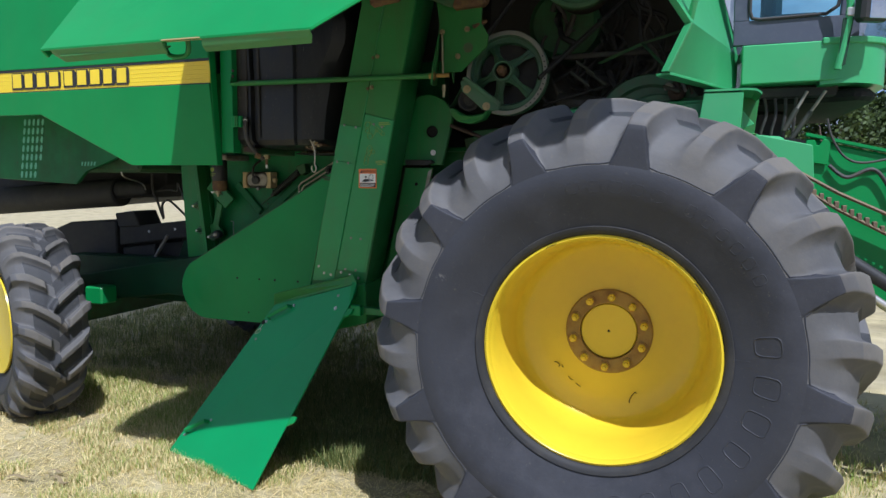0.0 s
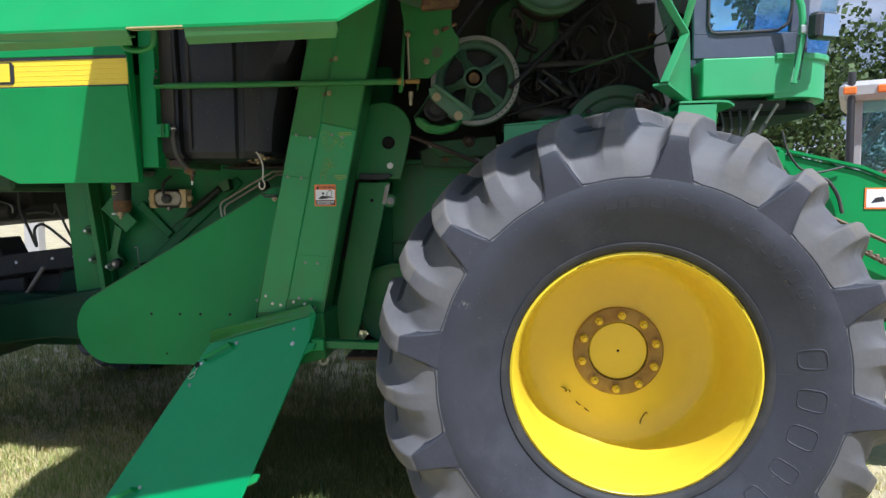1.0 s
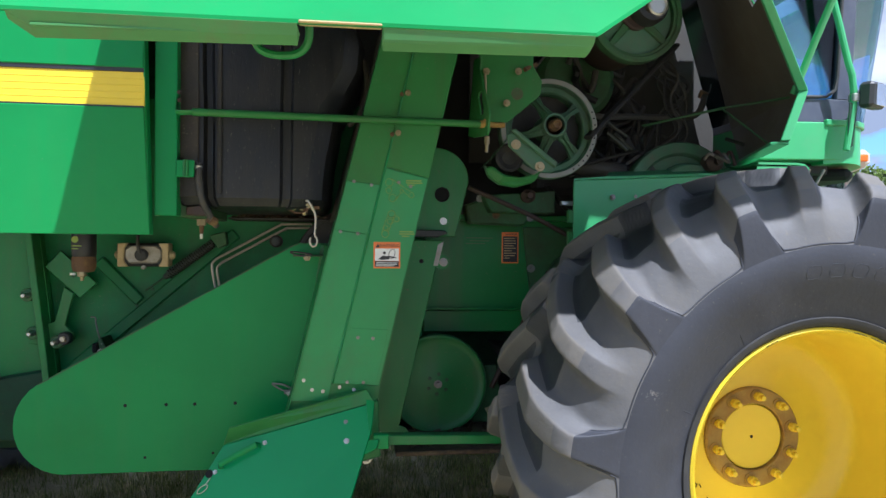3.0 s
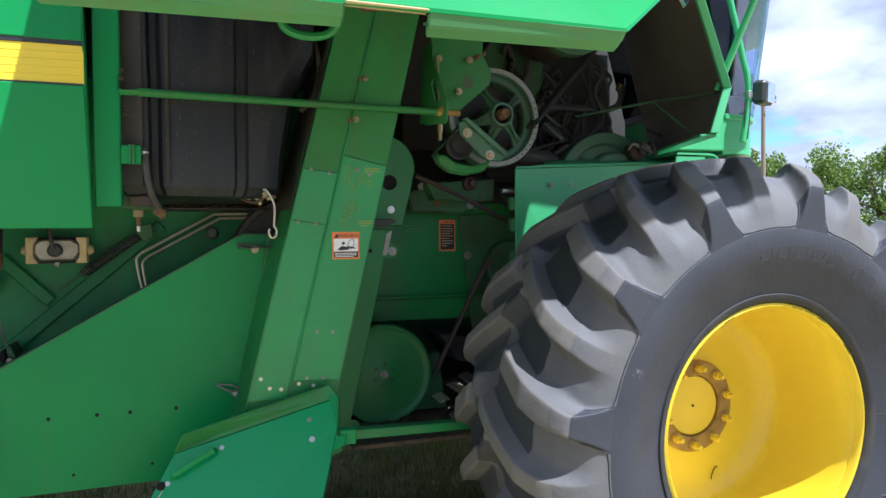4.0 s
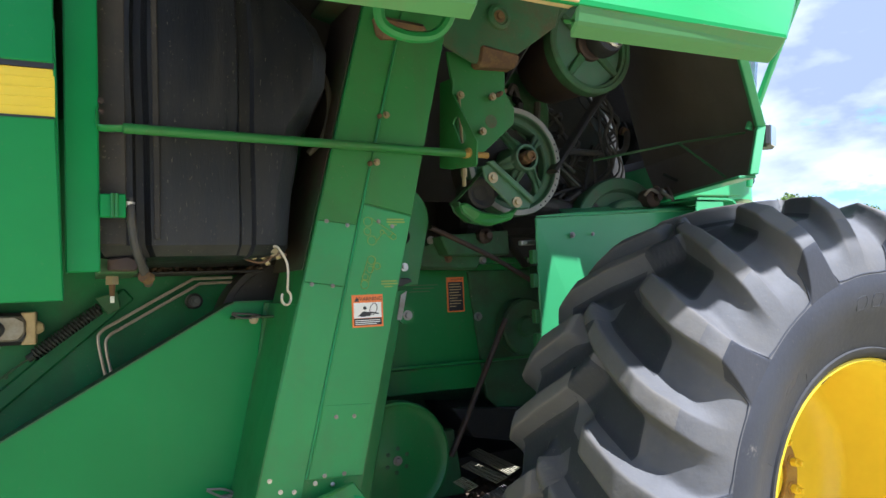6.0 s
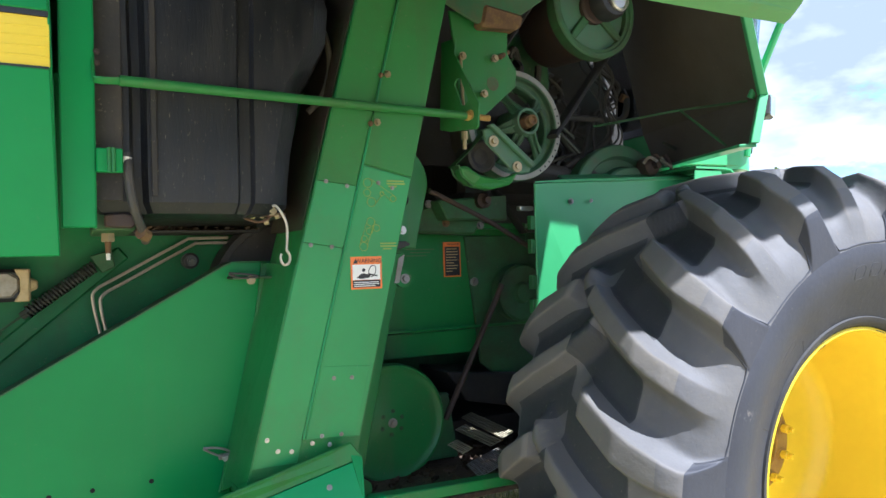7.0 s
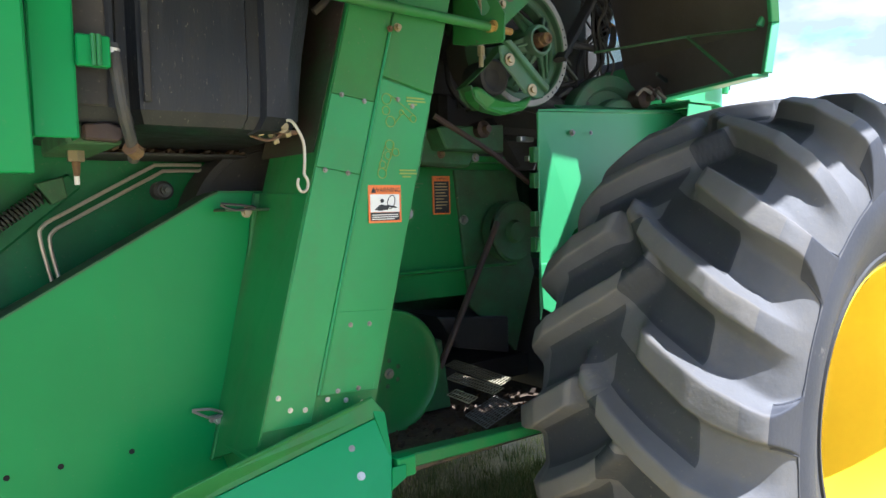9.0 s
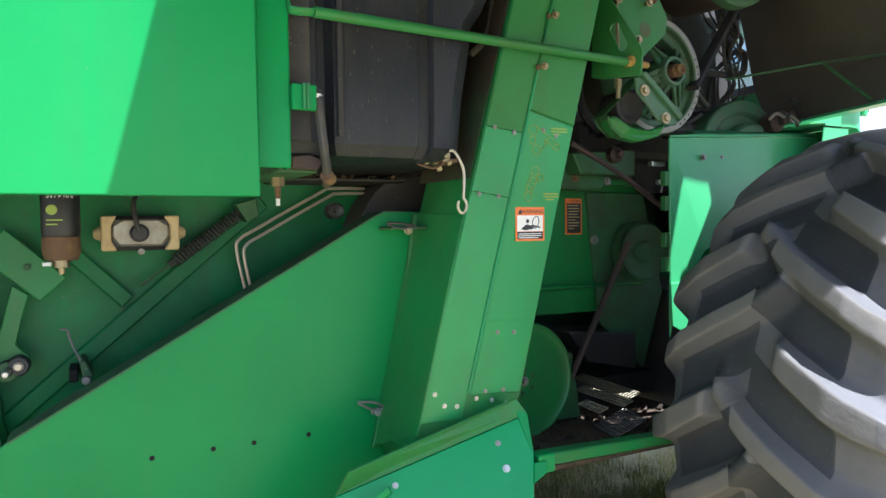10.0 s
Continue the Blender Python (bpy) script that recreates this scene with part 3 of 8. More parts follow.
def lathe(centre, profile, n=48, bm=None, axis="y", closed=False):
    """Turns a profile of (along the axis, radius) round an axis through centre."""
    own = bmesh.new()
    c = V(centre)
    rings = []
    for s, r in profile:
        ring = []
        for t in np.linspace(0, 2 * math.pi, n, endpoint=False):
            a, b = r * math.cos(t), r * math.sin(t)
            off = {"y": (a, s, b), "x": (s, a, b), "z": (a, b, s)}[axis]
            ring.append(own.verts.new(c + Vector(off)))
        rings.append(ring)
    pairs = list(zip(rings, rings[1:])) + ([(rings[-1], rings[0])] if closed else [])
    for a, b in pairs:
        for i in range(n):
            own.faces.new((a[i], a[(i + 1) % n], b[(i + 1) % n], b[i]))
    if not closed:
        for ring, (s, r) in ((rings[0], profile[0]), (rings[-1], profile[-1])):
            if r > 1e-5:
                own.faces.new(ring)
    bmesh.ops.remove_doubles(own, verts=own.verts, dist=1e-5)
    bmesh.ops.recalc_face_normals(own, faces=own.faces)
    return join(bm, own)


def hexbolt(at, r=0.012, h=0.012, bm=None, axis=(0, -1, 0), washer=True):
    at, ax = V(at), V(axis).normalized()
    bm = rod(at, at + ax * h, r, 6, bm=bm, bev=r * 0.12)
    if washer:
        bm = rod(at, at + ax * h * 0.25, r * 1.5, 14, bm=bm)
    return bm


def text_bm(words, height, at, along, up):
    """Lettering in the built-in font as a thin solid."""
    cu = bpy.data.curves.new("words", "FONT")
    cu.body, cu.size, cu.extrude, cu.align_x, cu.align_y = words, height, height * 0.012, "CENTER", "CENTER"
    ob = bpy.data.objects.new("words", cu)
    me = bpy.data.meshes.new_from_object(ob)
    bm = bmesh.new()
    bm.from_mesh(me)
    bpy.data.meshes.remove(me)
    bpy.data.objects.remove(ob)
    bpy.data.curves.remove(cu)
    a, u = V(along).normalized(), V(up).normalized()
    nrm = a.cross(u)
    for v in bm.verts:
        v.co = V(at) + a * v.co.x + u * v.co.y + nrm * v.co.z
    return bm

# ---- ground and distance ----
def build_ground():
    bm = bmesh.new()
    n = 60
    xs = [(-1 if i < 0 else 1) * (abs(i) / n) ** 3 * 900 + i * 0.08 for i in range(-n, n + 1)]
    grid = []
    for x in xs:
        col = []
        for y in xs:
            z = 0.012 * noise.noise(Vector((x * 1.3, y * 1.3, 0))) + 0.006 * noise.noise(Vector((x * 5, y * 5, 3)))
            col.append(bm.verts.new((x - 1.5, y + 3.0, z - DROP)))
        grid.append(col)
    for i in range(2 * n):
        for j in range(2 * n):
            bm.faces.new((grid[i][j], grid[i + 1][j], grid[i + 1][j + 1], grid[i][j + 1]))
    part("ground", bm, "ground", None, "dry mown lawn with straw and bare patches", smooth=True, kind="structure", category="ground")


build_ground()

# ---- the combine harvester ----
combine = thing("combine_harvester", (-1.2, 4.8, -DROP), "green combine harvester with yellow wheels and open side shields on grass", "combine harvester")
HUB = V(-0.31, 3.03, 0.845)


def ring_point(c, ang, r, y):
    return Vector((c.x + r * math.cos(radians(ang)), y, c.z + r * math.sin(radians(ang))))


def carcass(c, half, R, bead, depth):
    """The two sidewalls of a tractor tyre, turned."""
    side = [(-half * 0.78, bead), (-half * 0.815, bead + 0.03 * R), (-half * 0.86, bead + 0.08 * R), (-half * 0.93, bead + 0.14 * R), (-half * 0.98, bead + 0.19 * R), (-half * 0.99, 0.70 * R), (-half * 0.975, 0.725 * R)]
    prof = side + [(-y, r) for y, r in side[::-1]]
    return lathe(c, prof + [(half * 0.6, bead * 0.99), (-half * 0.6, bead * 0.99)], 128, closed=True)


def tread_casing(c, half, R):
    """The casing under the tread."""
    side = [(-half * 0.965, 0.715 * R), (-half * 0.93, 0.75 * R), (-half * 0.80, 0.84 * R), (-half * 0.5, 0.905 * R), (0, 0.912 * R)]
    return lathe(c, side + [(-y, r) for y, r in side[-2::-1]] + [(half * 0.8, 0.70 * R), (-half * 0.8, 0.70 * R)], 96, closed=True)


# cross sections from sidewall to tread middle: run, then (side, radius) of the ground, a ribbed bar's back and a sloping bar's back
RUN = (0.0, 0.08, 0.15, 0.20, 0.26, 0.34, 0.50, 0.75, 1.0)
GROUND = ((-.976, -.957, -.930, -.895, -.85, -.78, -.62, -.30, 0), (.724, .757, .790, .815, .842, .872, .916, .932, .935))
RIBBED = ((-.976, -.984, -.984, -.972, -.90, -.78, -.60, -.30, 0), (.724, .785, .845, .885, .918, .948, .985, 1.0, 1.0))
SLOPED = ((-.976, -.960, -.944, -.922, -.875, -.78, -.60, -.30, 0), (.724, .763, .808, .842, .886, .940, .985, 1.0, 1.0))
BAR_WIDE = ((.094, .066, .046, .038, .040, .043, .044, .038, .034), (.040, .042, .042, .040, .036, .034, .032, .032, .032))
FILLET = ((.030, .034, .040, .044, .048, .052, .055, .054, .052), (.085, .085, .080, .074, .062, .056, .055, .054, .050))
TIP = (-0.25, 0.17)
SWEEP = ((-0.98, -0.87, -0.70, -0.60, -0.40, -0.25, -0.10, 0.05, 0.20, 0.60, 1.0), (0.0, 1.0, 2.6, 4.0, 7.0, 9.3, 11.6, 14.6, 18.5, 28.0, 36.0))
FAR_TURN = 2.2   # degrees by which the far row of bars stands ahead


def along(values, run):
    return np.interp(run, RUN, values)


def bend(q):
    """Degrees by which a bar sweeps round from its shoulder to the place q across the half width."""
    return np.interp(q, *SWEEP)


def bar_height(off, q, run, sloped):
    """Height, 0 to 1, of one bar at an offset from its middle line."""
    beyond = np.maximum(0, q - TIP[sloped]) * 0.42
    x = np.abs(off) - along(BAR_WIDE[sloped], run)
    x = np.where(beyond > 0, np.hypot(np.maximum(x, 0), beyond), x)
    fall = along(FILLET[sloped], run)
    return np.where(x < 0, 1 - 0.07 * np.maximum(0, (x + 0.008) / 0.008) ** 2, 0.93 * np.clip(1 - x / fall, 0, 1) ** 2.3)


def tread_surface(half, R, lugs, first, row, theta, run):
    """Side and radius of the tread at an angle and a run across one half."""
    q = along(RIBBED[0], run)
    step = 360 / lugs
    ground = along(GROUND[0], run), along(GROUND[1], run)
    high, side, rad = np.zeros_like(theta), ground[0] * 1.0, ground[1] * 1.0
    for own in (True, False):
        which = row if own else -row
        start = first + (0 if which < 0 else step / 2 + FAR_TURN)
        qq = q if own else -q
        place = (theta + bend(qq) - start) / step
        for k in (-1, 0, 1):
            i = np.round(place) + k
            off = np.radians((place - i) * step)
            ribbed = (i % 2) == 0
            for sloped in (0, 1):
                h = bar_height(off, qq, run, sloped) * (ribbed if not sloped else ~ribbed)
                top = (RIBBED, SLOPED)[sloped]
                take = h > high
                high = np.where(take, h, high)
                side = np.where(take, ground[0] + (along(top[0], run) - ground[0]) * h, side)
                rad = np.where(take, ground[1] + (along(top[1], run) - ground[1]) * h, rad)
    return side * half, rad * R


def tread_point(c, half, R, lugs, first, row, theta, run):
    s, r = tread_surface(half, R, lugs, first, row, np.array([theta * 1.0]), np.array([run * 1.0]))
    return ring_point(c, theta, r[0], c.y - row * s[0])


def tread_bar(c, half, R, lugs, first, row, i):
    """One bar with its rounded flanks, out to the middle of the gaps beside it."""
    step = 360 / lugs
    sloped = i % 2
    a0 = first + i * step + (0 if row < 0 else step / 2 + FAR_TURN)
    runs = np.concatenate([np.linspace(0, 0.5, 22), np.linspace(0.5, 1.0, 23)[1:]])
    wide = along(BAR_WIDE[sloped], runs)[:, None]
    gap = math.radians(step / 2) - wide
    out = np.array([0.035, 0.085, 0.15, 0.26, 0.36, 0.48, 0.62, 0.80, 1.0])[None, :]
    right = np.concatenate([wide * np.array([[0.45, 0.80, 0.90, 1.0]]), wide + gap * out], axis=1)
    off = np.concatenate([-right[:, ::-1], np.zeros((len(runs), 1)), right], axis=1)
    run = np.repeat(runs[:, None], off.shape[1], axis=1)
    theta = a0 - bend(along(RIBBED[0], run)) + np.degrees(off)
    side, rad = tread_surface(half, R, lugs, first, row, theta, run)
    bm = bmesh.new()
    grid = [[bm.verts.new(ring_point(c, theta[j, k], rad[j, k], c.y - row * side[j, k])) for k in range(off.shape[1])] for j in range(len(runs))]
    for j, (p, n) in enumerate(zip(grid, grid[1:])):
        for k in range(len(p) - 1):
            quad = (p[k], p[k + 1], n[k + 1], n[k])
            f = bm.faces.new(quad if row > 0 else quad[::-1])
            worn = abs(k + 0.5 - (len(p) - 1) / 2) < 4 and rad[j:j + 2, k:k + 2].mean() / R > along(SLOPED[1], runs[j:j + 2]).mean() - 0.012 and runs[j] > 0.27
            # low: floor of the gaps, where bar shadow is put into the colour
            low = abs(k + 0.5 - (len(p) - 1) / 2) > 8.4 and runs[j] > 0.48
            f.material_index = 2 if worn else 3 if low else int(not sloped and runs[j + 1] < 0.20 and abs(k + 0.5 - (len(p) - 1) / 2) < 8)
    return bm


def tread(wheel, c, half, R, lugs, first):
    part("tread_casing", tread_casing(c, half, R), "rubber_floor", wheel, smooth=True, flat_angle=40)
    for row in (-1, 1):
        for i in range(lugs):
            bar = part("tread_bar", tread_bar(c, half, R, lugs, first, row, i), "rubber_worn", wheel, smooth=True, flat_angle=180)
            bar.data.materials.append(M["rubber"])
            bar.data.materials.append(M["rubber_crest"])
            bar.data.materials.append(M["rubber_floor"])


def drive_wheel():
    c = HUB
    wheel = part("drive_wheel", lathe(c, [(0.10, 0.20), (0.30, 0.20), (0.30, 0.30), (0.10, 0.30)], 32, closed=True), "paint_grimy", combine, "large front wheel with yellow rim")
    part("tyre", carcass(c, 0.42, 1.0, 0.462, 0.068), "rubber", wheel, "weathered grey-black lugged tyre", smooth=True, flat_angle=40)
    tread(wheel, c, 0.42, 1.0, 24, 141.8)
    # moulded line that follows the tread pockets
    for k in range(12):
        a = 141.8 + 30 * k
        edge = [(sgn, r, along(BAR_WIDE[0], r) + 0.26 * (math.radians(7.5) - along(BAR_WIDE[0], r))) for sgn, rs in ((-1, np.linspace(0.185, 0.02, 9)), (1, np.linspace(0.02, 0.185, 9))) for r in rs]
        pts = [(a - math.degrees(w) if sgn < 0 else a - 30 + math.degrees(w), r) for sgn, r, w in edge]
        mid = [(a - 7.6 - (30 - 15.2) * f, 0.012) for f in np.linspace(0.05, 0.95, 8)]
        pts = pts[:9] + mid + pts[9:]
        part("sidewall_line", tube([tread_point(c, 0.42, 1.0, 24, 141.8, -1, *p) for p in pts], 0.0026, 6, curved=False), "rubber", wheel, smooth=True)
    part("bead", lathe(c, [(-0.318, 0.460), (-0.330, 0.462), (-0.340, 0.468), (-0.347, 0.479), (-0.350, 0.492), (-0.342, 0.496), (-0.332, 0.484)], 96, closed=True), "belt", wheel, "black bead ring", smooth=True)
    # rim: flange, dished barrel and disc
    prof = [(-0.325, 0.442), (-0.334, 0.451), (-0.329, 0.460), (-0.316, 0.458), (-0.306, 0.448), (-0.295, 0.439), (-0.26, 0.434), (-0.245, 0.428), (-0.12, 0.424), (0.02, 0.418),
            (0.055, 0.405), (0.085, 0.37), (0.095, 0.30), (0.088, 0.235), (0.083, 0.19), (0.10, 0.19), (0.11, 0.30), (0.10, 0.38), (0.06, 0.43), (-0.26, 0.444)]
    part("rim", lathe(c, prof, 96, closed=True), "yellow", wheel, "scuffed yellow steel rim", smooth=True, flat_angle=50)
    part("hub_ring", lathe(c, [(0.070, 0.126), (0.066, 0.129), (0.066, 0.184), (0.072, 0.190), (0.092, 0.190), (0.092, 0.126)], 48, closed=True), "hub_rust", wheel, "rusty bolt ring")
    part("hub_cap", lathe(c, [(0.078, 0.0), (0.078, 0.119), (0.083, 0.123), (0.12, 0.123)], 48), "yellow", wheel)
    part("hub_dimple", lathe(c, [(0.0765, 0.0), (0.0765, 0.006), (0.08, 0.006)], 12), "hole", wheel)
    for i in range(10):
        p = ring_point(c, 86 + 36 * i, 0.157, c.y + 0.066)
        part("washer", rod(p, p + V(0, -0.005, 0), 0.024, 18, bev=0.001), "hub_rust", wheel)
        part("wheel_nut", rod(p + V(0, -0.005, 0), p + V(0, -0.032, 0), 0.0175, 6, bev=0.003), "yellow", wheel)
        part("stud", rod(p + V(0, -0.032, 0), p + V(0, -0.052, 0), 0.0105, 12, bev=0.003), "yellow", wheel)
    # black scuffs on the disc and flange
    for a, r0, y, pts in ((-73, 0.335, 0.083, ((0, 0), (1, -.014), (4, -.03), (7, -.040), (8, -.033))), (-146, 0.29, 0.083, ((0, 0), (2, -.008), (5, -.012), (6, -.002))), (-140, 0.27, 0.082, ((0, 0), (3, .003))),
                          (-128, 0.285, 0.083, ((0, 0), (3, .004), (5, .001))), (-119, 0.29, 0.083, ((0, 0), (5, .004)))):
        part("scuff", tube([ring_point(c, a + da, r0 + dr, c.y + y) for da, dr in pts], 0.0022, 5), "hole", wheel)
    for a in (78, 70, 62, -50, 40, 118):
        part("scuff", tube([ring_point(c, a, 0.452, c.y - 0.335), ring_point(c, a - 3, 0.452, c.y - 0.335), ring_point(c, a - 6, 0.4517, c.y - 0.335)], 0.0012, 5), "hole", wheel)
    # raised outlines on the sidewall in place of lettering
    def side(r):
        return c.y - np.interp(r, (0.462, 0.492, 0.542, 0.602, 0.652, 0.70), (0.3276, 0.3423, 0.3612, 0.3906, 0.4116, 0.4158)) + 0.0006

    def raised(a, r, wide, tall, thick=0.0028):
        pts = []
        for t in np.linspace(0, 2 * math.pi, 20):
            ca, sa = math.cos(t), math.sin(t)
            ex = lambda v: math.copysign(abs(v) ** 0.5, v)
            pts.append(ring_point(c, a + math.degrees(wide / 2 * ex(ca) / r), r + tall / 2 * ex(sa), side(r + tall / 2 * ex(sa))))
        return tube(pts, thick, 5, curved=False)
    for i, (a, wd) in enumerate([(8, .07), (-6, .075), (-19, .075), (-32, .06), (-45, .06), (-57, .06), (-69, .06), (-81, .06)]):
        part("sidewall_mark", raised(a, 0.605, wd, 0.085), "rubber", wheel)
    for a in (99, 92, 85, 78, 71, 60, 54, 48, 42, 36, 30):
        part("sidewall_mark", raised(a, 0.645, 0.05 if a > 65 else 0.035, 0.042, 0.0016), "rubber", wheel)
    part("sidewall_mark", raised(134, 0.585, 0.075, 0.03, 0.001), "rubber", wheel)
    for a in (2, 125.5, 157, 230, 318):
        part("sidewall_mark", tube([ring_point(c, a, 0.495, side(0.495)), ring_point(c, a, 0.545, side(0.545))], 0.0014, 6, curved=False), "rubber", wheel)


drive_wheel()


def rear_wheel():
    c = V(-4.23, 3.45, 0.55)
    MOVE[0] = Matrix.Translation(c) @ Matrix.Rotation(radians(-24), 4, "Z") @ Matrix.Translation(-c)
    wheel = part("rear_wheel", lathe(c, [(-0.05, 0.08), (0.20, 0.08), (0.20, 0.16), (-0.05, 0.16)], 24, closed=True), "paint_grimy", combine, "smaller rear wheel with yellow rim")
    part("tyre", carcass(c, 0.22, 0.66, 0.33, 0.045), "rubber", wheel, "lugged grey-black tyre", smooth=True, flat_angle=40)
    tread(wheel, c, 0.22, 0.66, 22, 4)
    prof = [(-0.19, 0.32), (-0.195, 0.335), (-0.185, 0.338), (-0.17, 0.32), (-0.05, 0.30), (-0.02, 0.26), (0.0, 0.15), (-0.03, 0.12), (-0.03, 0.0),
            (0.0, 0.0), (0.02, 0.15), (0.0, 0.28), (-0.1, 0.325)]
    part("rim", lathe(c, prof, 64), "yellow", wheel, "yellow steel rim", smooth=True, flat_angle=50)
    for i in range(8):
        p = ring_point(c, 45 * i, 0.11, c.y - 0.03)
        part("wheel_nut", hexbolt(p, 0.016, 0.022), "yellow", wheel)
    MOVE[0] = None


rear_wheel()


# the far side's wheels, alike
def far_side(name, y):
    for ob in [o for o in combine.children if o.name == name]:
        for o in (ob, *ob.children):
            twin = o.copy()
            scene.collection.objects.link(twin)
            twin.parent = combine if o is ob else far_side.top
            if o is ob:
                far_side.top = twin
                twin.matrix_basis = Matrix.Translation((0, 2 * (y * SIZE - combine.location.y), 0)) @ Matrix.Diagonal((1, -1, 1, 1))


far_side("drive_wheel", 4.85)
far_side("rear_wheel", 4.85)


def body_shell():
    body = part("body", box((-3.38, 4.75, 0.75), (0.02, 6.2, 3.3), 0.02), "paint_grimy", combine, "grimy green threshing body")
    part("body_front", box((0.025, 4.75, 0.75), (0.30, 6.2, 2.0), 0.02), "paint_grimy", body)
    # separator side wall above the big lower shield
    part("side_wall", box((-3.36, 4.12, 0.80), (-1.45, 4.20, 2.25), 0.004), "paint_wall_shade", body, "dusty green side wall, darkened for the shade it stands in")
    part("side_wall", box((-1.45, 4.105, 1.13), (-0.60, 4.20, 1.72), 0.004), "paint_dusty", body)
    part("wall_lip", slab([(-1.45, 4.105, 1.235), (-0.62, 4.105, 1.235), (-0.62, 4.075, 1.243), (-1.45, 4.075, 1.243)], (0, 0, 0.012), 0.002), "paint_dusty", body)
    part("wall_lip", box((-1.45, 4.04, 1.69), (-0.70, 4.11, 1.715), 0.003), "paint_dusty", body)
    part("roof_sheet", box((-5.6, 3.01, 3.16), (-0.02, 6.2, 3.22), 0.01), "inner", combine)
    # strip added out of view to keep sun off the back wall
    part("roof_sheet", box((-0.01, 4.25, 3.16), (0.06, 6.2, 3.22), 0.01), "inner", combine)
    part("tank_top", box((-5.6, 3.05, 3.225), (-0.05, 6.2, 3.30), 0.02), "paint_dusty", combine, "green flat roof sheet")
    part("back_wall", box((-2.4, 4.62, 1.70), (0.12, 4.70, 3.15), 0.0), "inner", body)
    # rear corner frame
    part("frame_post", slab([(-3.47, 4.06, 2.2), (-3.30, 4.06, 2.2), (-3.13, 4.06, 0.85), (-3.38, 4.06, 0.85)], (0, 0.05, 0)), "paint_dusty", body)
    part("frame_post", slab([(-3.33, 3.98, 2.2), (-3.30, 3.98, 2.2), (-3.14, 3.98, 0.9), (-3.17, 3.98, 0.9)], (0, 0.12, 0)), "paint_dusty", body)
    for p in [(-3.25, 4.05, 1.325), (-3.225, 4.05, 1.154), (-3.125, 4.05, 1.113)]:
        bm = rod(V(p), V(p) + V(0, -0.05, 0), 0.03, 16, bev=0.004)
        part("pivot_boss", bm, "paint_grimy", body)
        part("pivot_bolt", rod(V(p) + V(0, -0.05, 0), V(p) + V(0, -0.095, 0), 0.016, 10, 0.010, bev=0.003), "steel", body)
    # slanted plate and link arms on the wall
    part("slanted_plate", slab([(-3.123, 4.035, 1.526), (-2.967, 4.035, 1.376), (-3.039, 4.035, 1.309), (-3.190, 4.035, 1.450)], (0, 0.02, 0)), "paint_dusty", body)
    part("plate_bolt", hexbolt((-3.068, 4.035, 1.413), 0.008, 0.006), "paint_grimy", body)
    part("link_arm", slab([(-3.110, 4.040, 1.36), (-3.068, 4.040, 1.33), (-3.092, 4.040, 1.24), (-3.104, 4.040, 1.186), (-3.088, 4.040, 1.165), (-3.070, 4.040, 1.150), (-3.066, 4.040, 1.118), (-3.097, 4.040, 1.094), (-3.26, 4.040, 1.10), (-3.25, 4.040, 1.17), (-3.150, 4.040, 1.20)], (0, 0.02, 0)), "paint_dusty", body)
    part("roller", lathe(V(-3.096, 4.01, 1.127), [(0.03, 0.029), (-0.005, 0.029), (-0.012, 0.024), (-0.012, 0.0)], 28), "black", body, "black rubber roller", smooth=True)
    part("roller_pin", rod((-3.096, 4.000, 1.127), (-3.096, 3.984, 1.127), 0.014, 16, bev=0.005), "bright_line", body, smooth=True)
    # wall stiffeners, at right angles to each other
    def stiffener(p, q, width):
        p, q = V(p), V(q)
        d = (q - p).normalized()
        s = V(-d.z, 0, d.x) * width / 2
        part("stiffener", slab([p - s, q - s, q + s, p + s], (0, 0.025, 0), 0.006), "paint_wall_shade", body)
    stiffener((-3.20, 4.10, 0.886), (-2.36, 4.10, 1.613), 0.056)
    stiffener((-2.985, 4.098, 1.480), (-2.797, 4.098, 1.287), 0.052)
    stiffener((-2.60, 4.10, 1.20), (-2.10, 4.10, 1.46), 0.05)
    part("drain_hole", rod((-2.656, 4.121, 1.382), (-2.656, 4.117, 1.382), 0.006, 10), "hole", body)
    for x, z in ((-2.813, 1.268), (-2.62, 1.452), (-2.745, 1.345)):
        part("wall_bolt", hexbolt((x, 4.115, z), 0.006, 0.005), "paint_grimy", body)
    # lever with wire by the panel's edge
    part("wire_lever", tube([(-2.990, 4.03, 1.222), (-2.970, 4.03, 1.219), (-2.964, 4.02, 1.195), (-2.940, 3.99, 1.137), (-2.920, 3.97, 1.105)], 0.0036, 6), "dull_steel", body, "thin steel wire lever", smooth=True)
    part("pivot_block", box((-2.968, 3.98, 1.066), (-2.944, 4.11, 1.106), 0.004), "hole", body)
    part("pivot_block", slab([(-2.940, 3.97, 1.130), (-2.926, 3.97, 1.134), (-2.903, 3.97, 1.085), (-2.912, 3.97, 1.070), (-2.930, 3.97, 1.072)], (0, 0.14, 0), 0.004), "paint_grimy", body)
    part("pivot_bolt", rod((-2.923, 3.97, 1.075), (-2.923, 3.95, 1.075), 0.013, 12, bev=0.003), "dull_steel", body)
    # curved housing behind the top of the lower shield
    part("fan_housing", lathe(V(-1.788, 3.96, 1.442), [(0.0, 0.0), (0.0, 0.265), (-0.012, 0.268), (-0.012, 0.290), (0.0, 0.294), (0.14, 0.294)], 64), "inner", body, smooth=True)
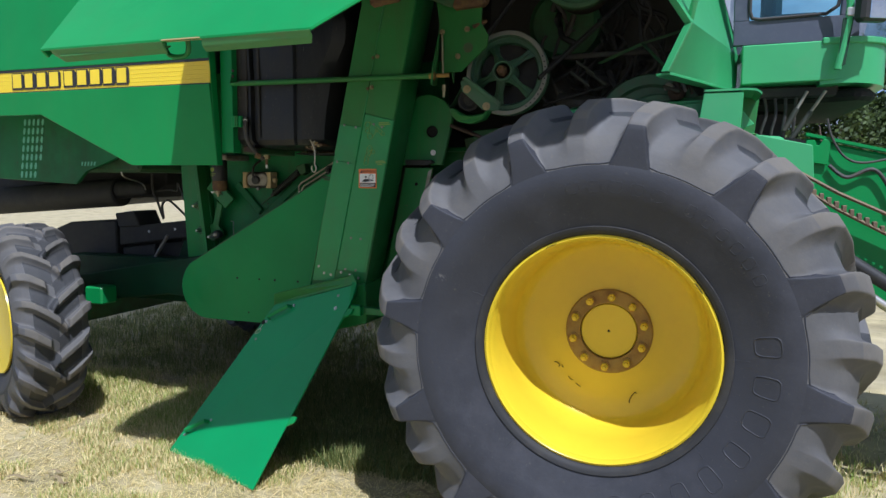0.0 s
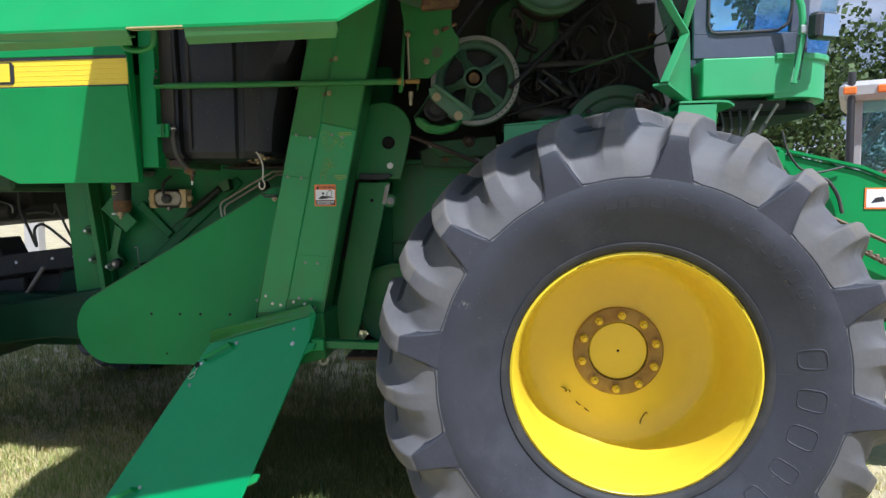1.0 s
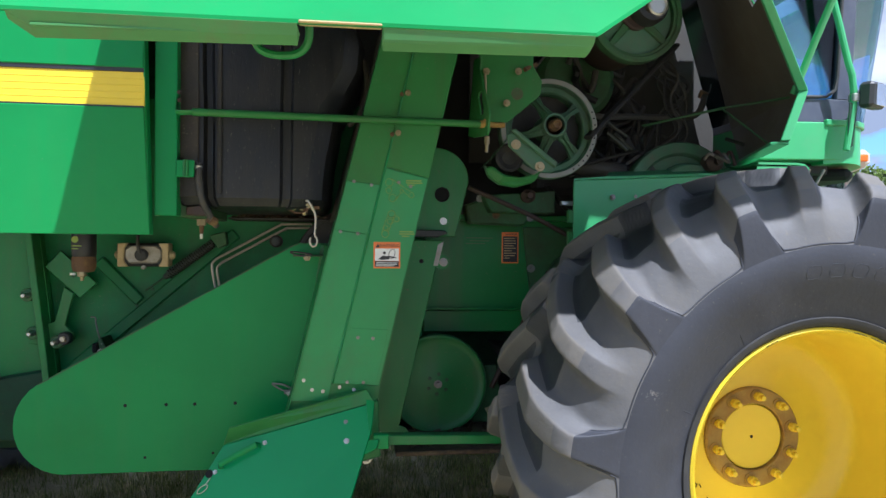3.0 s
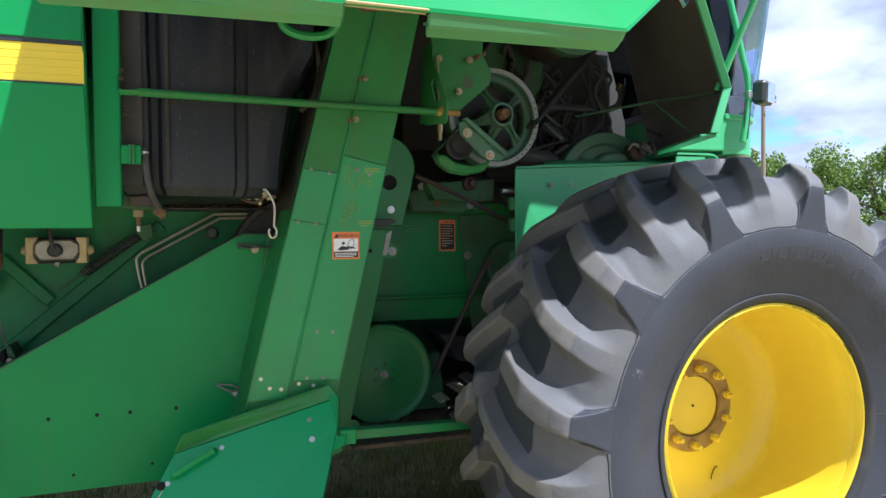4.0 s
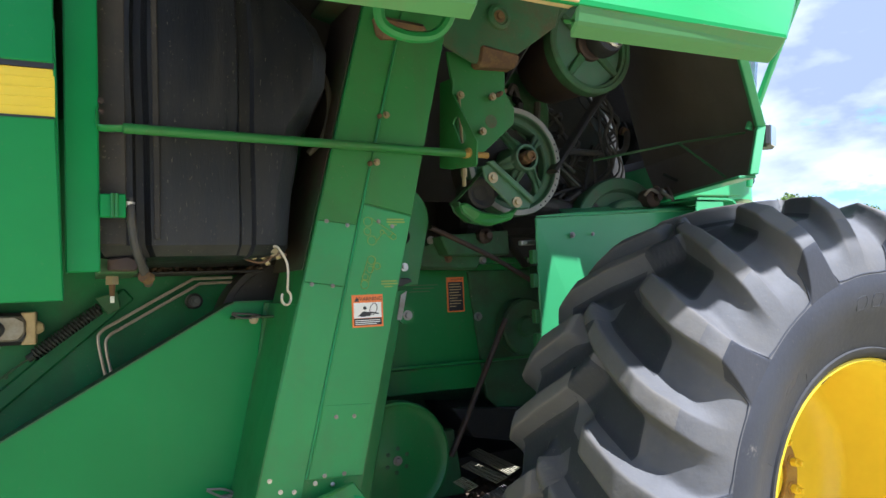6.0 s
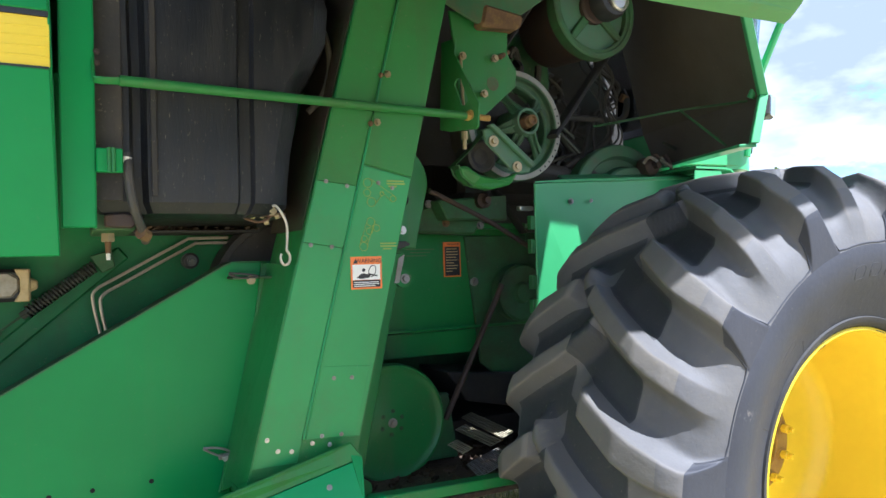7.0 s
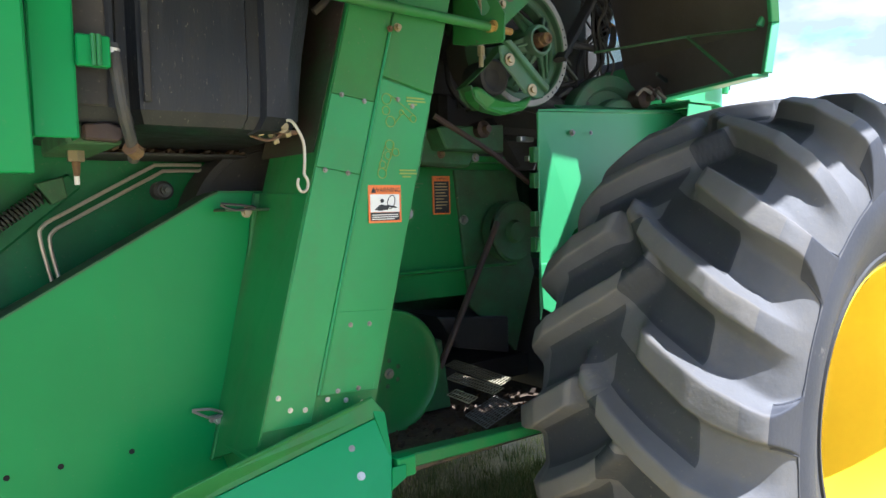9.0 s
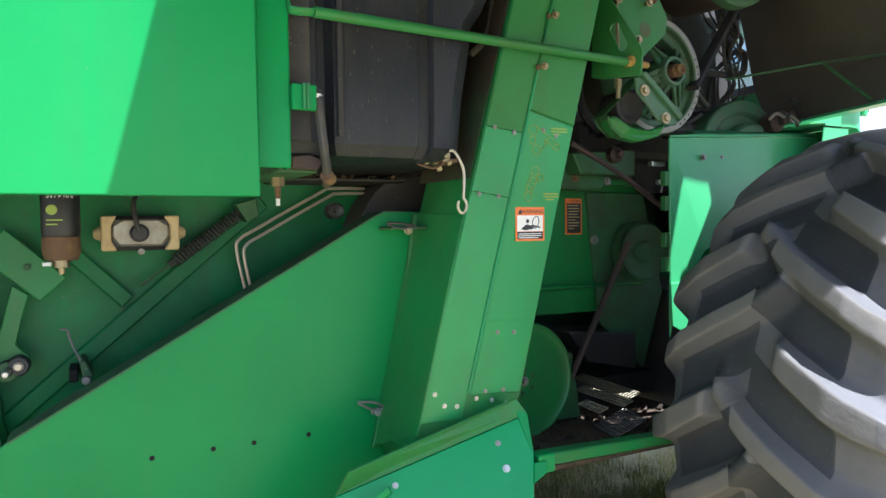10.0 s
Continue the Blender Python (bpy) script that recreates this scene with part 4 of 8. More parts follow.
    part("idler", lathe(V(-2.155, 3.92, 1.575), [(0.05, 0.028), (0.0, 0.028), (-0.01, 0.020), (-0.01, 0.014), (-0.03, 0.012), (-0.03, 0.0)], 24), "black", body, smooth=True)
    part("pivot_bolt", hexbolt((-2.155, 3.89, 1.575), 0.010, 0.014), "dark_spring", body)
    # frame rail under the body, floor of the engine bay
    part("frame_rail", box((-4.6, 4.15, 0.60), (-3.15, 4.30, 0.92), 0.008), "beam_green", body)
    part("underside", box((-3.2, 4.2, 0.70), (0.2, 4.75, 0.80), 0.0), "inner", body)


body_shell()


def rear_end():
    rear = part("rear_axle", box((-4.62, 3.95, 0.42), (-4.30, 5.9, 0.66), 0.02), "paint_grimy", combine, "dark rear axle and frame")
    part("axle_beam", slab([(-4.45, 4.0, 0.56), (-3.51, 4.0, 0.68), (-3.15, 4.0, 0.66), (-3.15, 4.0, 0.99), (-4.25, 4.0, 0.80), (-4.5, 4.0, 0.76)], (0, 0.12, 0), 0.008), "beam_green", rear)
    part("axle_end", box((-4.12, 3.82, 0.60), (-3.96, 3.97, 0.73), 0.012), "paint", rear)
    part("black_box", slab([(-5.2, 4.3, 1.0), (-4.75, 4.3, 1.16), (-4.28, 4.3, 1.185), (-4.28, 4.3, 0.85), (-5.2, 4.3, 0.80)], (0, 0.4, 0), 0.01), "belt", rear)
    part("black_box", slab([(-4.28, 4.29, 1.24), (-4.09, 4.29, 1.265), (-4.03, 4.29, 1.14), (-4.25, 4.29, 1.13)], (0, 0.25, 0), 0.008), "belt", rear)
    part("black_box", slab([(-4.25, 4.30, 1.13), (-3.55, 4.30, 1.205), (-3.45, 4.30, 1.21), (-3.45, 4.30, 1.09), (-4.25, 4.30, 0.985)], (0, 0.3, 0), 0.008), "belt", rear)
    part("tie_bar", slab([(-4.24, 4.32, 0.965), (-3.92, 4.32, 1.005), (-3.92, 4.32, 0.90), (-4.24, 4.32, 0.84)], (0, 0.05, 0), 0.006), "belt", rear)
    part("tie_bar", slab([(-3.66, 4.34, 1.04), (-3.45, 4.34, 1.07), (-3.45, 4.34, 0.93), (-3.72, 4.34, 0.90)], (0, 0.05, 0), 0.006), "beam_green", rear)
    part("frame_web", slab([(-4.3, 4.40, 0.72), (-3.35, 4.40, 0.82), (-3.35, 4.40, 1.11), (-3.71, 4.40, 1.11), (-3.73, 4.40, 1.028), (-3.88, 4.40, 1.010), (-3.90, 4.40, 1.06), (-4.3, 4.40, 1.0)], (0, 0.3, 0), 0.004), "belt", rear, "black frame web")
    part("steering_link", rod((-3.84, 4.22, 0.90), (-3.705, 4.22, 1.085), 0.014, 10, bev=0.003), "dull_steel", rear, "bare steel steering link", smooth=True)
    # white discs stand for bright daylight showing through the frame holes
    for x in (-3.95, -3.70, -3.55):
        part("frame_hole", rod((x, 4.297, 1.10 + 0.10 * (x + 4.0)), (x, 4.2945, 1.10 + 0.10 * (x + 4.0)), 0.010, 10), "white", rear)
    part("tube_shaft", rod((-6.6, 4.45, 1.25), (-4.35, 4.45, 1.405), 0.115, 24, bev=0.012), "belt", rear, "black tube shaft", smooth=True)
    part("tube_shaft_end", rod((-4.4, 4.43, 1.42), (-4.05, 4.43, 1.43), 0.075, 18, 0.05, bev=0.008), "belt", rear, smooth=True)
    part("hose", tube([(-3.90, 4.3, 1.62), (-3.89, 4.28, 1.45), (-3.84, 4.28, 1.33), (-3.79, 4.28, 1.21), (-3.80, 4.28, 1.31), (-3.76, 4.28, 1.35), (-3.70, 4.28, 1.33), (-3.55, 4.28, 1.21)], 0.009, 8), "hose", rear, smooth=True)
    part("hose", tube([(-3.86, 4.3, 1.42), (-3.74, 4.3, 1.43), (-3.67, 4.3, 1.42), (-3.66, 4.3, 1.48), (-3.60, 4.3, 1.34), (-3.54, 4.3, 1.22)], 0.008, 8), "hose", rear, smooth=True)
    part("wire", tube([(-3.80, 3.9, 1.60), (-3.80, 3.9, 1.53), (-3.78, 4.05, 1.48), (-3.88, 4.2, 1.43)], 0.005, 6), "steel", rear, smooth=True)
    # straw hood side behind the striped panel, with a field of slots
    # this side stands in shadow, and its dark green includes that
    straw = part("straw_hood", slab([(-5.8, 3.75, 2.2), (-3.55, 3.75, 2.2), (-3.55, 3.75, 1.70), (-3.98, 3.75, 1.56), (-4.08, 3.75, 1.47), (-5.8, 3.75, 1.56)], (0, 0.03, 0), 0.004), "paint_wall_shade", combine, "grimy green slotted straw hood side, darkened for its shade")
    # slots are pale plates: daylight through the openings is put in their colour
    for i in range(5):
        for j in range(7):
            if i == 4 and j < 2:
                continue
            x, z = -4.600 + i * 0.043 + j * 0.009, 1.515 + j * 0.062
            part("slot", slab([(x + 0.004, 3.747, z), (x + 0.018, 3.747, z), (x + 0.026, 3.747, z + 0.022), (x + 0.026, 3.747, z + 0.044), (x + 0.012, 3.747, z + 0.046), (x + 0.002, 3.747, z + 0.024)], (0, 0.002, 0), 0.0), "pale_slot", straw)
    for i in range(5):
        x = -4.02 + 0.028 * i
        part("slot", slab([(x, 3.747, 1.60), (x + 0.012, 3.747, 1.60), (x + 0.020, 3.747, 1.628), (x + 0.006, 3.747, 1.628)], (0, 0.002, 0), 0.0), "pale_slot", straw)
    part("chopper_housing", slab([(-6.2, 4.62, 1.60), (-4.05, 4.62, 1.60), (-4.05, 4.62, 1.47), (-4.3, 4.62, 1.36), (-6.2, 4.62, 1.20)], (0, 1.4, 0), 0.01), "belt", straw, "black chopper housing")
    part("straw_hood_body", box((-5.8, 3.85, 1.56), (-3.60, 6.1, 3.1), 0.02), "paint_grimy", straw)


rear_end()


def striped_panel():
    """The fixed rear side shield with its yellow stripe."""
    y0, y1 = 3.276, 3.315
    panel = part("striped_shield", slab([(-5.8, y0, 2.044), (-2.556, y0, 2.044), (-2.543, y1, 1.590), (-3.16, y1, 1.590), (-3.84, y0 + 0.012, 1.905), (-5.8, y0 + 0.012, 1.905)], (0, 0.012, 0), 0.003), "paint", combine,
                 "glossy green side shield with yellow stripe")
    part("hem", slab([(-3.16, y1, 1.590), (-2.543, y1, 1.590), (-2.543, y1 + 0.04, 1.590), (-3.16, y1 + 0.04, 1.590)], (0, 0, 0.008), 0.002), "paint", panel)
    part("hem", slab([(-2.556, y0, 2.30), (-2.543, y1, 1.59), (-2.543, y1 + 0.05, 1.59), (-2.556, y0 + 0.05, 2.30)], (-0.008, 0, 0), 0.002), "paint", panel)
    part("stripe", box((-5.8, y0 + 0.008, 2.050), (-2.556, y0 + 0.014, 2.172), 0.001), "decal_yellow", panel, "flat yellow stripe")
    for z in (2.073, 2.097, 2.121, 2.145):
        part("stripe_rib", box((-5.8, y0 + 0.0068, z), (-2.558, y0 + 0.010, z + 0.004), 0.001), "decal_yellow", panel)
    part("groove", box((-5.8, y0 + 0.004, 2.036), (-2.558, y0 + 0.010, 2.050), 0.0), "decal_black", panel)
    part("groove", box((-5.8, y0 + 0.004, 2.172), (-2.558, y0 + 0.010, 2.186), 0.0), "decal_black", panel)
    part("upper_sheet", slab([(-5.8, y0, 2.186), (-2.558, y0, 2.186), (-2.560, y0, 3.25), (-5.8, y0, 3.25)], (0, 0.012, 0), 0.003), "paint", panel)
    # the maker's name as plain blocks
    x = -3.125
    for i in range(9):
        wd = 0.098
        if i == 5:
            x -= 0.02
        part("name_block", slab([(x - wd, y0 + 0.004, 2.062), (x - 0.008, y0 + 0.004, 2.062), (x, y0 + 0.004, 2.074), (x, y0 + 0.004, 2.150), (x - 0.012, y0 + 0.004, 2.166), (x - wd, y0 + 0.004, 2.166)], (0, 0.004, 0), 0.0), "decal_black", panel)
        part("name_bar", box((x - wd + 0.010, y0 + 0.0015, 2.074), (x - (0.020, 0.026, 0.018)[i % 3], y0 + 0.0045, 2.160), 0.0), "decal_yellow", panel)
        x -= wd + 0.004


striped_panel()


def raised_shield():
    """The big side shield, swung up on its hinge."""
    up = V(0, 0.623, 0.781)
    inn = V(0, 0.781, -0.623)
    A, B = V(-2.60, 2.235, 2.045), V(-1.272, 2.183, 2.035)
    L = 1.40
    C0, D1, D2 = V(-1.0, B.y, B.z) + up * 0.255, A + up * 0.45 + V(0.02, 0, 0), A + up * 0.85 + V(0.14, 0, 0)
    D = A + up * L + V(0.14, 0, 0)
    E_ = V(-0.21, B.y, B.z) + up * L
    front = [V(x, B.y, B.z) + up * u for x, u in ((-0.70, 0.56), (-0.40, 0.86), (-0.21, 1.10))]
    hood = part("raised_shield", slab([A, B, C0, *front, E_, D, D2, D1], inn * 0.014, 0.006), "paint", combine, "bright green side shield swung open overhead")
    part("lip", slab([A + V(0.05, 0, 0), A + V(0.10, 0.02, -0.034), V(-1.94, 2.225, 2.012), V(-1.94, 2.21, 2.038)], inn * 0.03, 0.004), "paint_faded", hood)
    part("lip", slab([V(-1.758, 2.208, 2.040), V(-1.758, 2.217, 2.006), V(-1.285, 2.200, 2.008), B], inn * 0.03, 0.004), "paint_faded", hood)
    part("lip", slab([V(-2.50, 2.245, 2.012), V(-1.94, 2.228, 2.012), V(-1.94, 2.262, 2.022), V(-2.50, 2.28, 2.022)], (0, 0, 0.008), 0.002), "paint_faded", hood)
    part("lip", slab([V(-1.758, 2.218, 2.007), V(-1.35, 2.203, 2.008), V(-1.35, 2.238, 2.018), V(-1.758, 2.252, 2.018)], (0, 0, 0.008), 0.002), "paint_faded", hood)
    part("bare_edge", box((-1.94, 2.203, 2.036), (-1.758, 2.235, 2.041), 0.002), "lamp_body", hood)
    part("pull_handle", tube([(-2.050, 2.335, 2.10), (-2.050, 2.36, 2.036), (-2.030, 2.365, 2.012), (-1.985, 2.365, 2.005), (-1.945, 2.36, 2.014), (-1.925, 2.345, 2.043), (-1.925, 2.325, 2.10)], 0.010, 8), "paint_dusty", hood, "bent rod pull handle", smooth=True)
    part("rim_fold", slab([A, D1, D1 + inn * 0.06, A + inn * 0.045], V(0.014, 0, 0), 0.003), "paint", hood)
    low = [p + inn * 0.018 + up * 0.03 for p in (A + V(0.06, 0, 0), B + V(-0.06, 0, 0), C0 + V(-0.06, 0, 0))] + [p + inn * 0.018 + V(-0.05, 0, 0) for p in front] + [E_ + inn * 0.018 - up * 0.02, D + inn * 0.018 - up * 0.02, D2 + inn * 0.018, D1 + inn * 0.018]
    # added dark sheet: it soaks up bounced light over the tank and elevator
    part("hood_lining", slab(low, inn * 0.006, 0.0), "inner", hood, "dark sheet added under the shield to dim what it covers")
    # added sheet, out of view towards the sun, that shapes the shadow below
    cover = []
    for x, u in ((-0.95, 0.275), (-0.16, 0.275), (-0.05, 0.46), (-0.21, 1.10), (-0.21, 1.36), (-0.95, 1.36)):
        q = V(x, B.y, B.z) + up * u
        cover.append(q + V(0.37, -0.50, 1.0) * (3.25 - q.z))
    part("roof_cover", slab(cover, (0, 0, 0.012), 0.003), "paint", combine, "unseen green sheet added to cast shade on guard and wheel")
    # inner ribs
    for x in (-2.3, -1.7):
        part("stiffener", slab([V(x, 2.21, 2.04) + inn * 0.016 + up * 0.08, V(x, 2.21, 2.04) + inn * 0.016 + up * 1.0, V(x + 0.06, 2.21, 2.04) + inn * 0.016 + up * 1.0, V(x + 0.06, 2.21, 2.04) + inn * 0.016 + up * 0.08], inn * 0.02), "paint_dusty", hood)
    part("hinge_sheet", slab([D, E_, E_ + V(0, 0.20, 0.02), D + V(0, 0.20, 0.02)], (0, 0, 0.02), 0.004), "paint", hood)


raised_shield()


def fuel_tank():
    sec = [(-2.51, 3.52), (-2.50, 3.45), (-2.47, 3.405), (-2.375, 3.405), (-2.365, 3.43), (-2.345, 3.43), (-2.33, 3.402), (-2.09, 3.396), (-2.08, 3.415), (-2.05, 3.415), (-2.04, 3.398), (-1.985, 3.41), (-1.93, 3.46), (-1.905, 3.56), (-1.905, 4.0), (-2.51, 4.0)]
    bm = bmesh.new()
    rings = []
    for z, grow, dx in [(1.695, -0.05, 0), (1.705, -0.025, 0), (1.735, -0.004, 0), (1.80, 0.0, 0), (1.90, 0.0, 0.012), (2.02, 0.0, 0.035), (2.10, 0.0, 0.045), (2.145, 0.003, 0.075), (2.17, 0.004, 0.085), (2.25, 0.006, 0.125), (2.36, 0.006, 0.135), (2.44, 0.0, 0.11), (2.60, -0.01, -0.04), (2.75, -0.02, -0.12)]:
        cx, cy = -2.18, 3.7
        ring = []
        for x, yy in sec:
            k = 1 + grow / 0.28
            xx = cx + (x - cx) * k + (dx if x > -2.0 else 0)
            ring.append(bm.verts.new((xx, cy + (yy - cy) * (1 + grow / 0.30), z)))
        rings.append(ring)
    for p, q in zip(rings, rings[1:]):
        for i in range(len(sec)):
            j = (i + 1) % len(sec)
            bm.faces.new((p[i], p[j], q[j], q[i]))
    bm.faces.new(rings[0])
    bm.faces.new(rings[-1])
    tank = part("fuel_tank", soften(bm, 0.008), "tank", combine, "dusty black moulded fuel tank", smooth=True, flat_angle=30)
    part("tank_strap", slab([(-2.462, 3.402, 1.735), (-2.392, 3.402, 1.735), (-2.390, 3.402, 2.72), (-2.462, 3.402, 2.72)], (0, -0.006, 0), 0.003), "tank_dust", tank, "dust-caked black tank strap")
    part("tank_rib", slab([(-2.322, 3.396, 1.75), (-2.306, 3.396, 1.75), (-2.306, 3.394, 2.72), (-2.322, 3.394, 2.72)], (0, -0.005, 0), 0.002), "tank_dust", tank)
    part("breather_hose", tube([(-1.80, 3.56, 2.36), (-1.765, 3.55, 2.30), (-1.755, 3.55, 2.20), (-1.785, 3.55, 2.10), (-1.83, 3.56, 2.05)], 0.011, 8), "hose", tank, "thin black breather hose", smooth=True)
    part("tank_shelf", slab([(-2.47, 3.45, 1.66), (-2.36, 3.45, 1.66), (-2.36, 3.45, 1.70), (-2.42, 3.45, 1.715), (-2.47, 3.45, 1.715)], (0, 0.4, 0), 0.004), "paint_grimy", tank)
    part("tank_shelf", box((-2.36, 3.86, 1.672), (-1.92, 4.1, 1.680), 0.002), "belt", tank)
    # debris and clips lying along the shelf
    rng = random.Random(12)
    bm = bmesh.new()
    for i in range(150):
        x, yv, s = rng.uniform(-2.35, -1.93), rng.uniform(3.87, 3.98), rng.uniform(0.005, 0.016)
        slab([(x, yv, 1.680), (x + s, yv + rng.uniform(-s, s), 1.680 + rng.uniform(0, s)), (x + s * 0.6, yv + s, 1.681 + rng.uniform(0, s)), (x - s * .4, yv + s * 0.8, 1.681)], (0, 0, s * 0.5), 0.0, bm=bm)
    part("chaff", bm, foliage("shelf_chaff", (0.05, 0.035, 0.022), (0.24, 0.16, 0.09)), tank, kind="stuff")
    part("drain_pipe", tube([(-1.99, 3.47, 1.690), (-2.02, 3.455, 1.705), (-2.03, 3.45, 1.735)], 0.008, 8), "brass", tank, smooth=True)
    for x, z in ((-2.045, 1.700), (-2.005, 1.682), (-1.972, 1.70)):
        part("pipe_nut", rod((x, 3.46, z), (x + 0.014, 3.455, z + 0.004), 0.011, 6, bev=0.002), "brass", tank)
    part("drain_pipe", tube([(-2.06, 3.47, 1.695), (-2.02, 3.452, 1.683), (-1.985, 3.452, 1.70), (-1.955, 3.46, 1.745)], 0.004, 6), "rust", tank, smooth=True)
    part("shelf_lug", slab([(-2.44, 3.42, 1.668), (-2.37, 3.42, 1.664), (-2.35, 3.42, 1.69), (-2.39, 3.42, 1.706), (-2.44, 3.42, 1.70)], (0, 0.05, 0), 0.004), "dark_rust", tank)
    part("overflow_hose", tube([(-2.385, 3.37, 1.86), (-2.382, 3.36, 1.80), (-2.37, 3.37, 1.72), (-2.345, 3.42, 1.655), (-2.335, 3.46, 1.63)], 0.0125, 10), "hose", tank, "dusty rubber hose", smooth=True)
    part("hose_clamp", rod((-2.388, 3.37, 1.835), (-2.386, 3.368, 1.852), 0.0155, 14), "steel", tank)
    part("hose_clamp", tube([(-2.352, 3.41, 1.652), (-2.334, 3.43, 1.642)], 0.0175, 10, curved=False), "rust", tank)
    part("drain_fitting", rod((-2.425, 3.63, 1.665), (-2.425, 3.63, 1.635), 0.020, 6), "brass", tank)
    part("drain_fitting", rod((-2.425, 3.63, 1.638), (-2.425, 3.63, 1.600), 0.010, 10, 0.007), "rust", tank)
    part("drain_cap", rod((-2.425, 3.63, 1.600), (-2.425, 3.63, 1.580), 0.006, 8), "white", tank)
    wire = part("latch_wire", tube([(-1.700, 3.56, 0.79), (-1.690, 3.565, 0.765), (-1.705, 3.58, 0.745), (-1.72, 3.60, 0.70), (-1.735, 3.63, 0.66), (-1.75, 3.64, 0.635)], 0.007, 7), "steel", combine, "pale steel latch wire", smooth=True)
    part("latch_eye", lathe(V(-1.745, 3.635, 0.655), [(-0.004, 0.018), (0.004, 0.018), (0.004, 0.026), (-0.004, 0.026)], 14, closed=True), "steel", wire)
    # upright post with its clip
    post = part("upright_post", strip([(-2.54, 3.40, 3.2), (-2.54, 3.40, 1.662)], (0.0, -0.04, 0), (0.006, 0, 0)), "paint", combine, "green upright sheet post")
    part("post_face", box((-2.538, 3.352, 1.662), (-2.458, 3.360, 3.2), 0.003), "paint", post)
    part("post_face", box((-2.464, 3.352, 1.662), (-2.458, 3.42, 3.2), 0.002), "paint", post)
    part("post_clip", box((-2.458, 3.338, 1.805), (-2.395, 3.358, 1.868), 0.003), "paint", post)
    part("post_clip_bar", rod((-2.428, 3.332, 1.805), (-2.428, 3.332, 1.868), 0.005, 8), "paint_dusty", post)
    part("post_clip_bar", rod((-2.418, 3.332, 1.805), (-2.418, 3.332, 1.868), 0.005, 8), "paint_dusty", post)


fuel_tank()


def elevator():
    """The leaning clean-grain elevator with its cover plate."""
    def fy(z):
        return 3.482 - 0.05 * (z - 1.52)
    def xl(z):
        return -2.057 + 0.2424 * (z - 0.913)
    def xr(z):
        return -1.651 + 0.222 * (z - 1.173)
    z0, z1 = 0.86, 2.95
    bm = bmesh.new()
    f = [bm.verts.new(p) for p in [(xl(z0), fy(z0), z0), (xr(z0), fy(z0), z0), (xr(z1), fy(z1), z1), (xl(z1), fy(z1), z1)]]
    b = [bm.verts.new(p) for p in [(xl(z0) - 0.02, 3.80, z0), (xr(z0) - 0.03, 3.80, z0), (xr(z1) - 0.03, 3.72, z1), (xl(z1), 3.72, z1)]]
    bm.faces.new(f)
    bm.faces.new(b[::-1])
    for i in range(4):
        bm.faces.new((f[i], b[i], b[(i + 1) % 4], f[(i + 1) % 4]))
    body = part("grain_elevator", soften(bm, 0.006), "paint_dusty", combine, "green leaning sheet-metal grain elevator")
    def on(s, z, d=0.0):
        """A point on the face: s runs from the left edge (0) to the right (1), d stands proud."""
        return V(xl(z) + s * (xr(z) - xl(z)), fy(z) - d, z)
    # two sheets meet in a raised seam
    def seam(z):
        return on(0.435, z)
    right = [on(0.43, 1.00, .0), on(0.985, 0.985, .0), on(0.99, 1.83, 0), on(0.43, 1.87, 0)]
    part("cover_sheet", slab(right, (0, -0.006, 0), 0.002), "paint_elevator", body)
    # upper sheets: dust film plus the raised shield's shade, both in the colour
    part("cover_sheet", slab([on(0.435, 1.875), on(0.99, 1.835), on(0.99, 2.9), on(0.44, 2.9)], (0, -0.009, 0), 0.002), "paint_film_shade", body)
    part("cover_sheet", slab([on(0.01, 0.93), on(0.42, 0.93), on(0.42, 1.60), on(0.01, 1.62)], (0, -0.004, 0), 0.001), "paint_elevator", body)
    part("cover_sheet", slab([on(0.01, 1.622), on(0.42, 1.602), on(0.42, 1.80), on(0.01, 1.815)], (0, -0.005, 0), 0.001), "paint_elevator", body)
    part("cover_sheet", slab([on(0.01, 1.817), on(0.42, 1.802), on(0.43, 2.9), on(0.01, 2.9)], (0, -0.004, 0), 0.001), "paint_film_shade", body)
    part("seam", slab([on(0.420, 1.0), on(0.445, 1.0), on(0.450, 2.0), on(0.425, 2.0)], (0, -0.012, 0), 0.004), "paint_elevator", body)
    part("seam", slab([on(0.424, 2.06), on(0.448, 2.06), on(0.452, 2.5), on(0.428, 2.5)], (0, -0.016, 0), 0.004), "paint_dusty", body)
    part("patch_plate", slab([on(0.455, 1.00, .006), on(0.94, 0.99, .006), on(0.94, 1.215, .006), on(0.455, 1.225, .006)], (0, -0.0015, 0), 0.0006), "paint_elevator", body)
    for s, z in [(0.64, 1.813), (0.8, 1.797), (0.1, 1.813), (0.32, 1.80), (0.09, 1.612), (0.30, 1.605), (0.60, 1.185), (0.78, 1.181), (0.60, 1.004), (0.79, 1.001)]:
        part("bolt", hexbolt(on(s, z, 0.008), 0.0048, 0.005), "dull_steel", body)
    for p in [(-2.0, 1.014), (-1.967, 0.975), (-1.924, 0.968), (-1.857, 0.984), (-1.80, 0.972), (-1.748, 0.955)]:
        part("bolt", hexbolt((p[0], fy(p[1]) - 0.004, p[1]), 0.0050, 0.006), "steel", body, "bright zinc bolt")
    for z in (2.167, 2.007):
        c = seam(z) + V(0, -0.012, 0)
        part("strap_bolt", hexbolt(c + V(0.018, 0, 0.002), 0.008, 0.014), "brass", body)
        part("strap_bolt", hexbolt(c + V(-0.006, 0, -0.004), 0.006, 0.010), "rust", body)
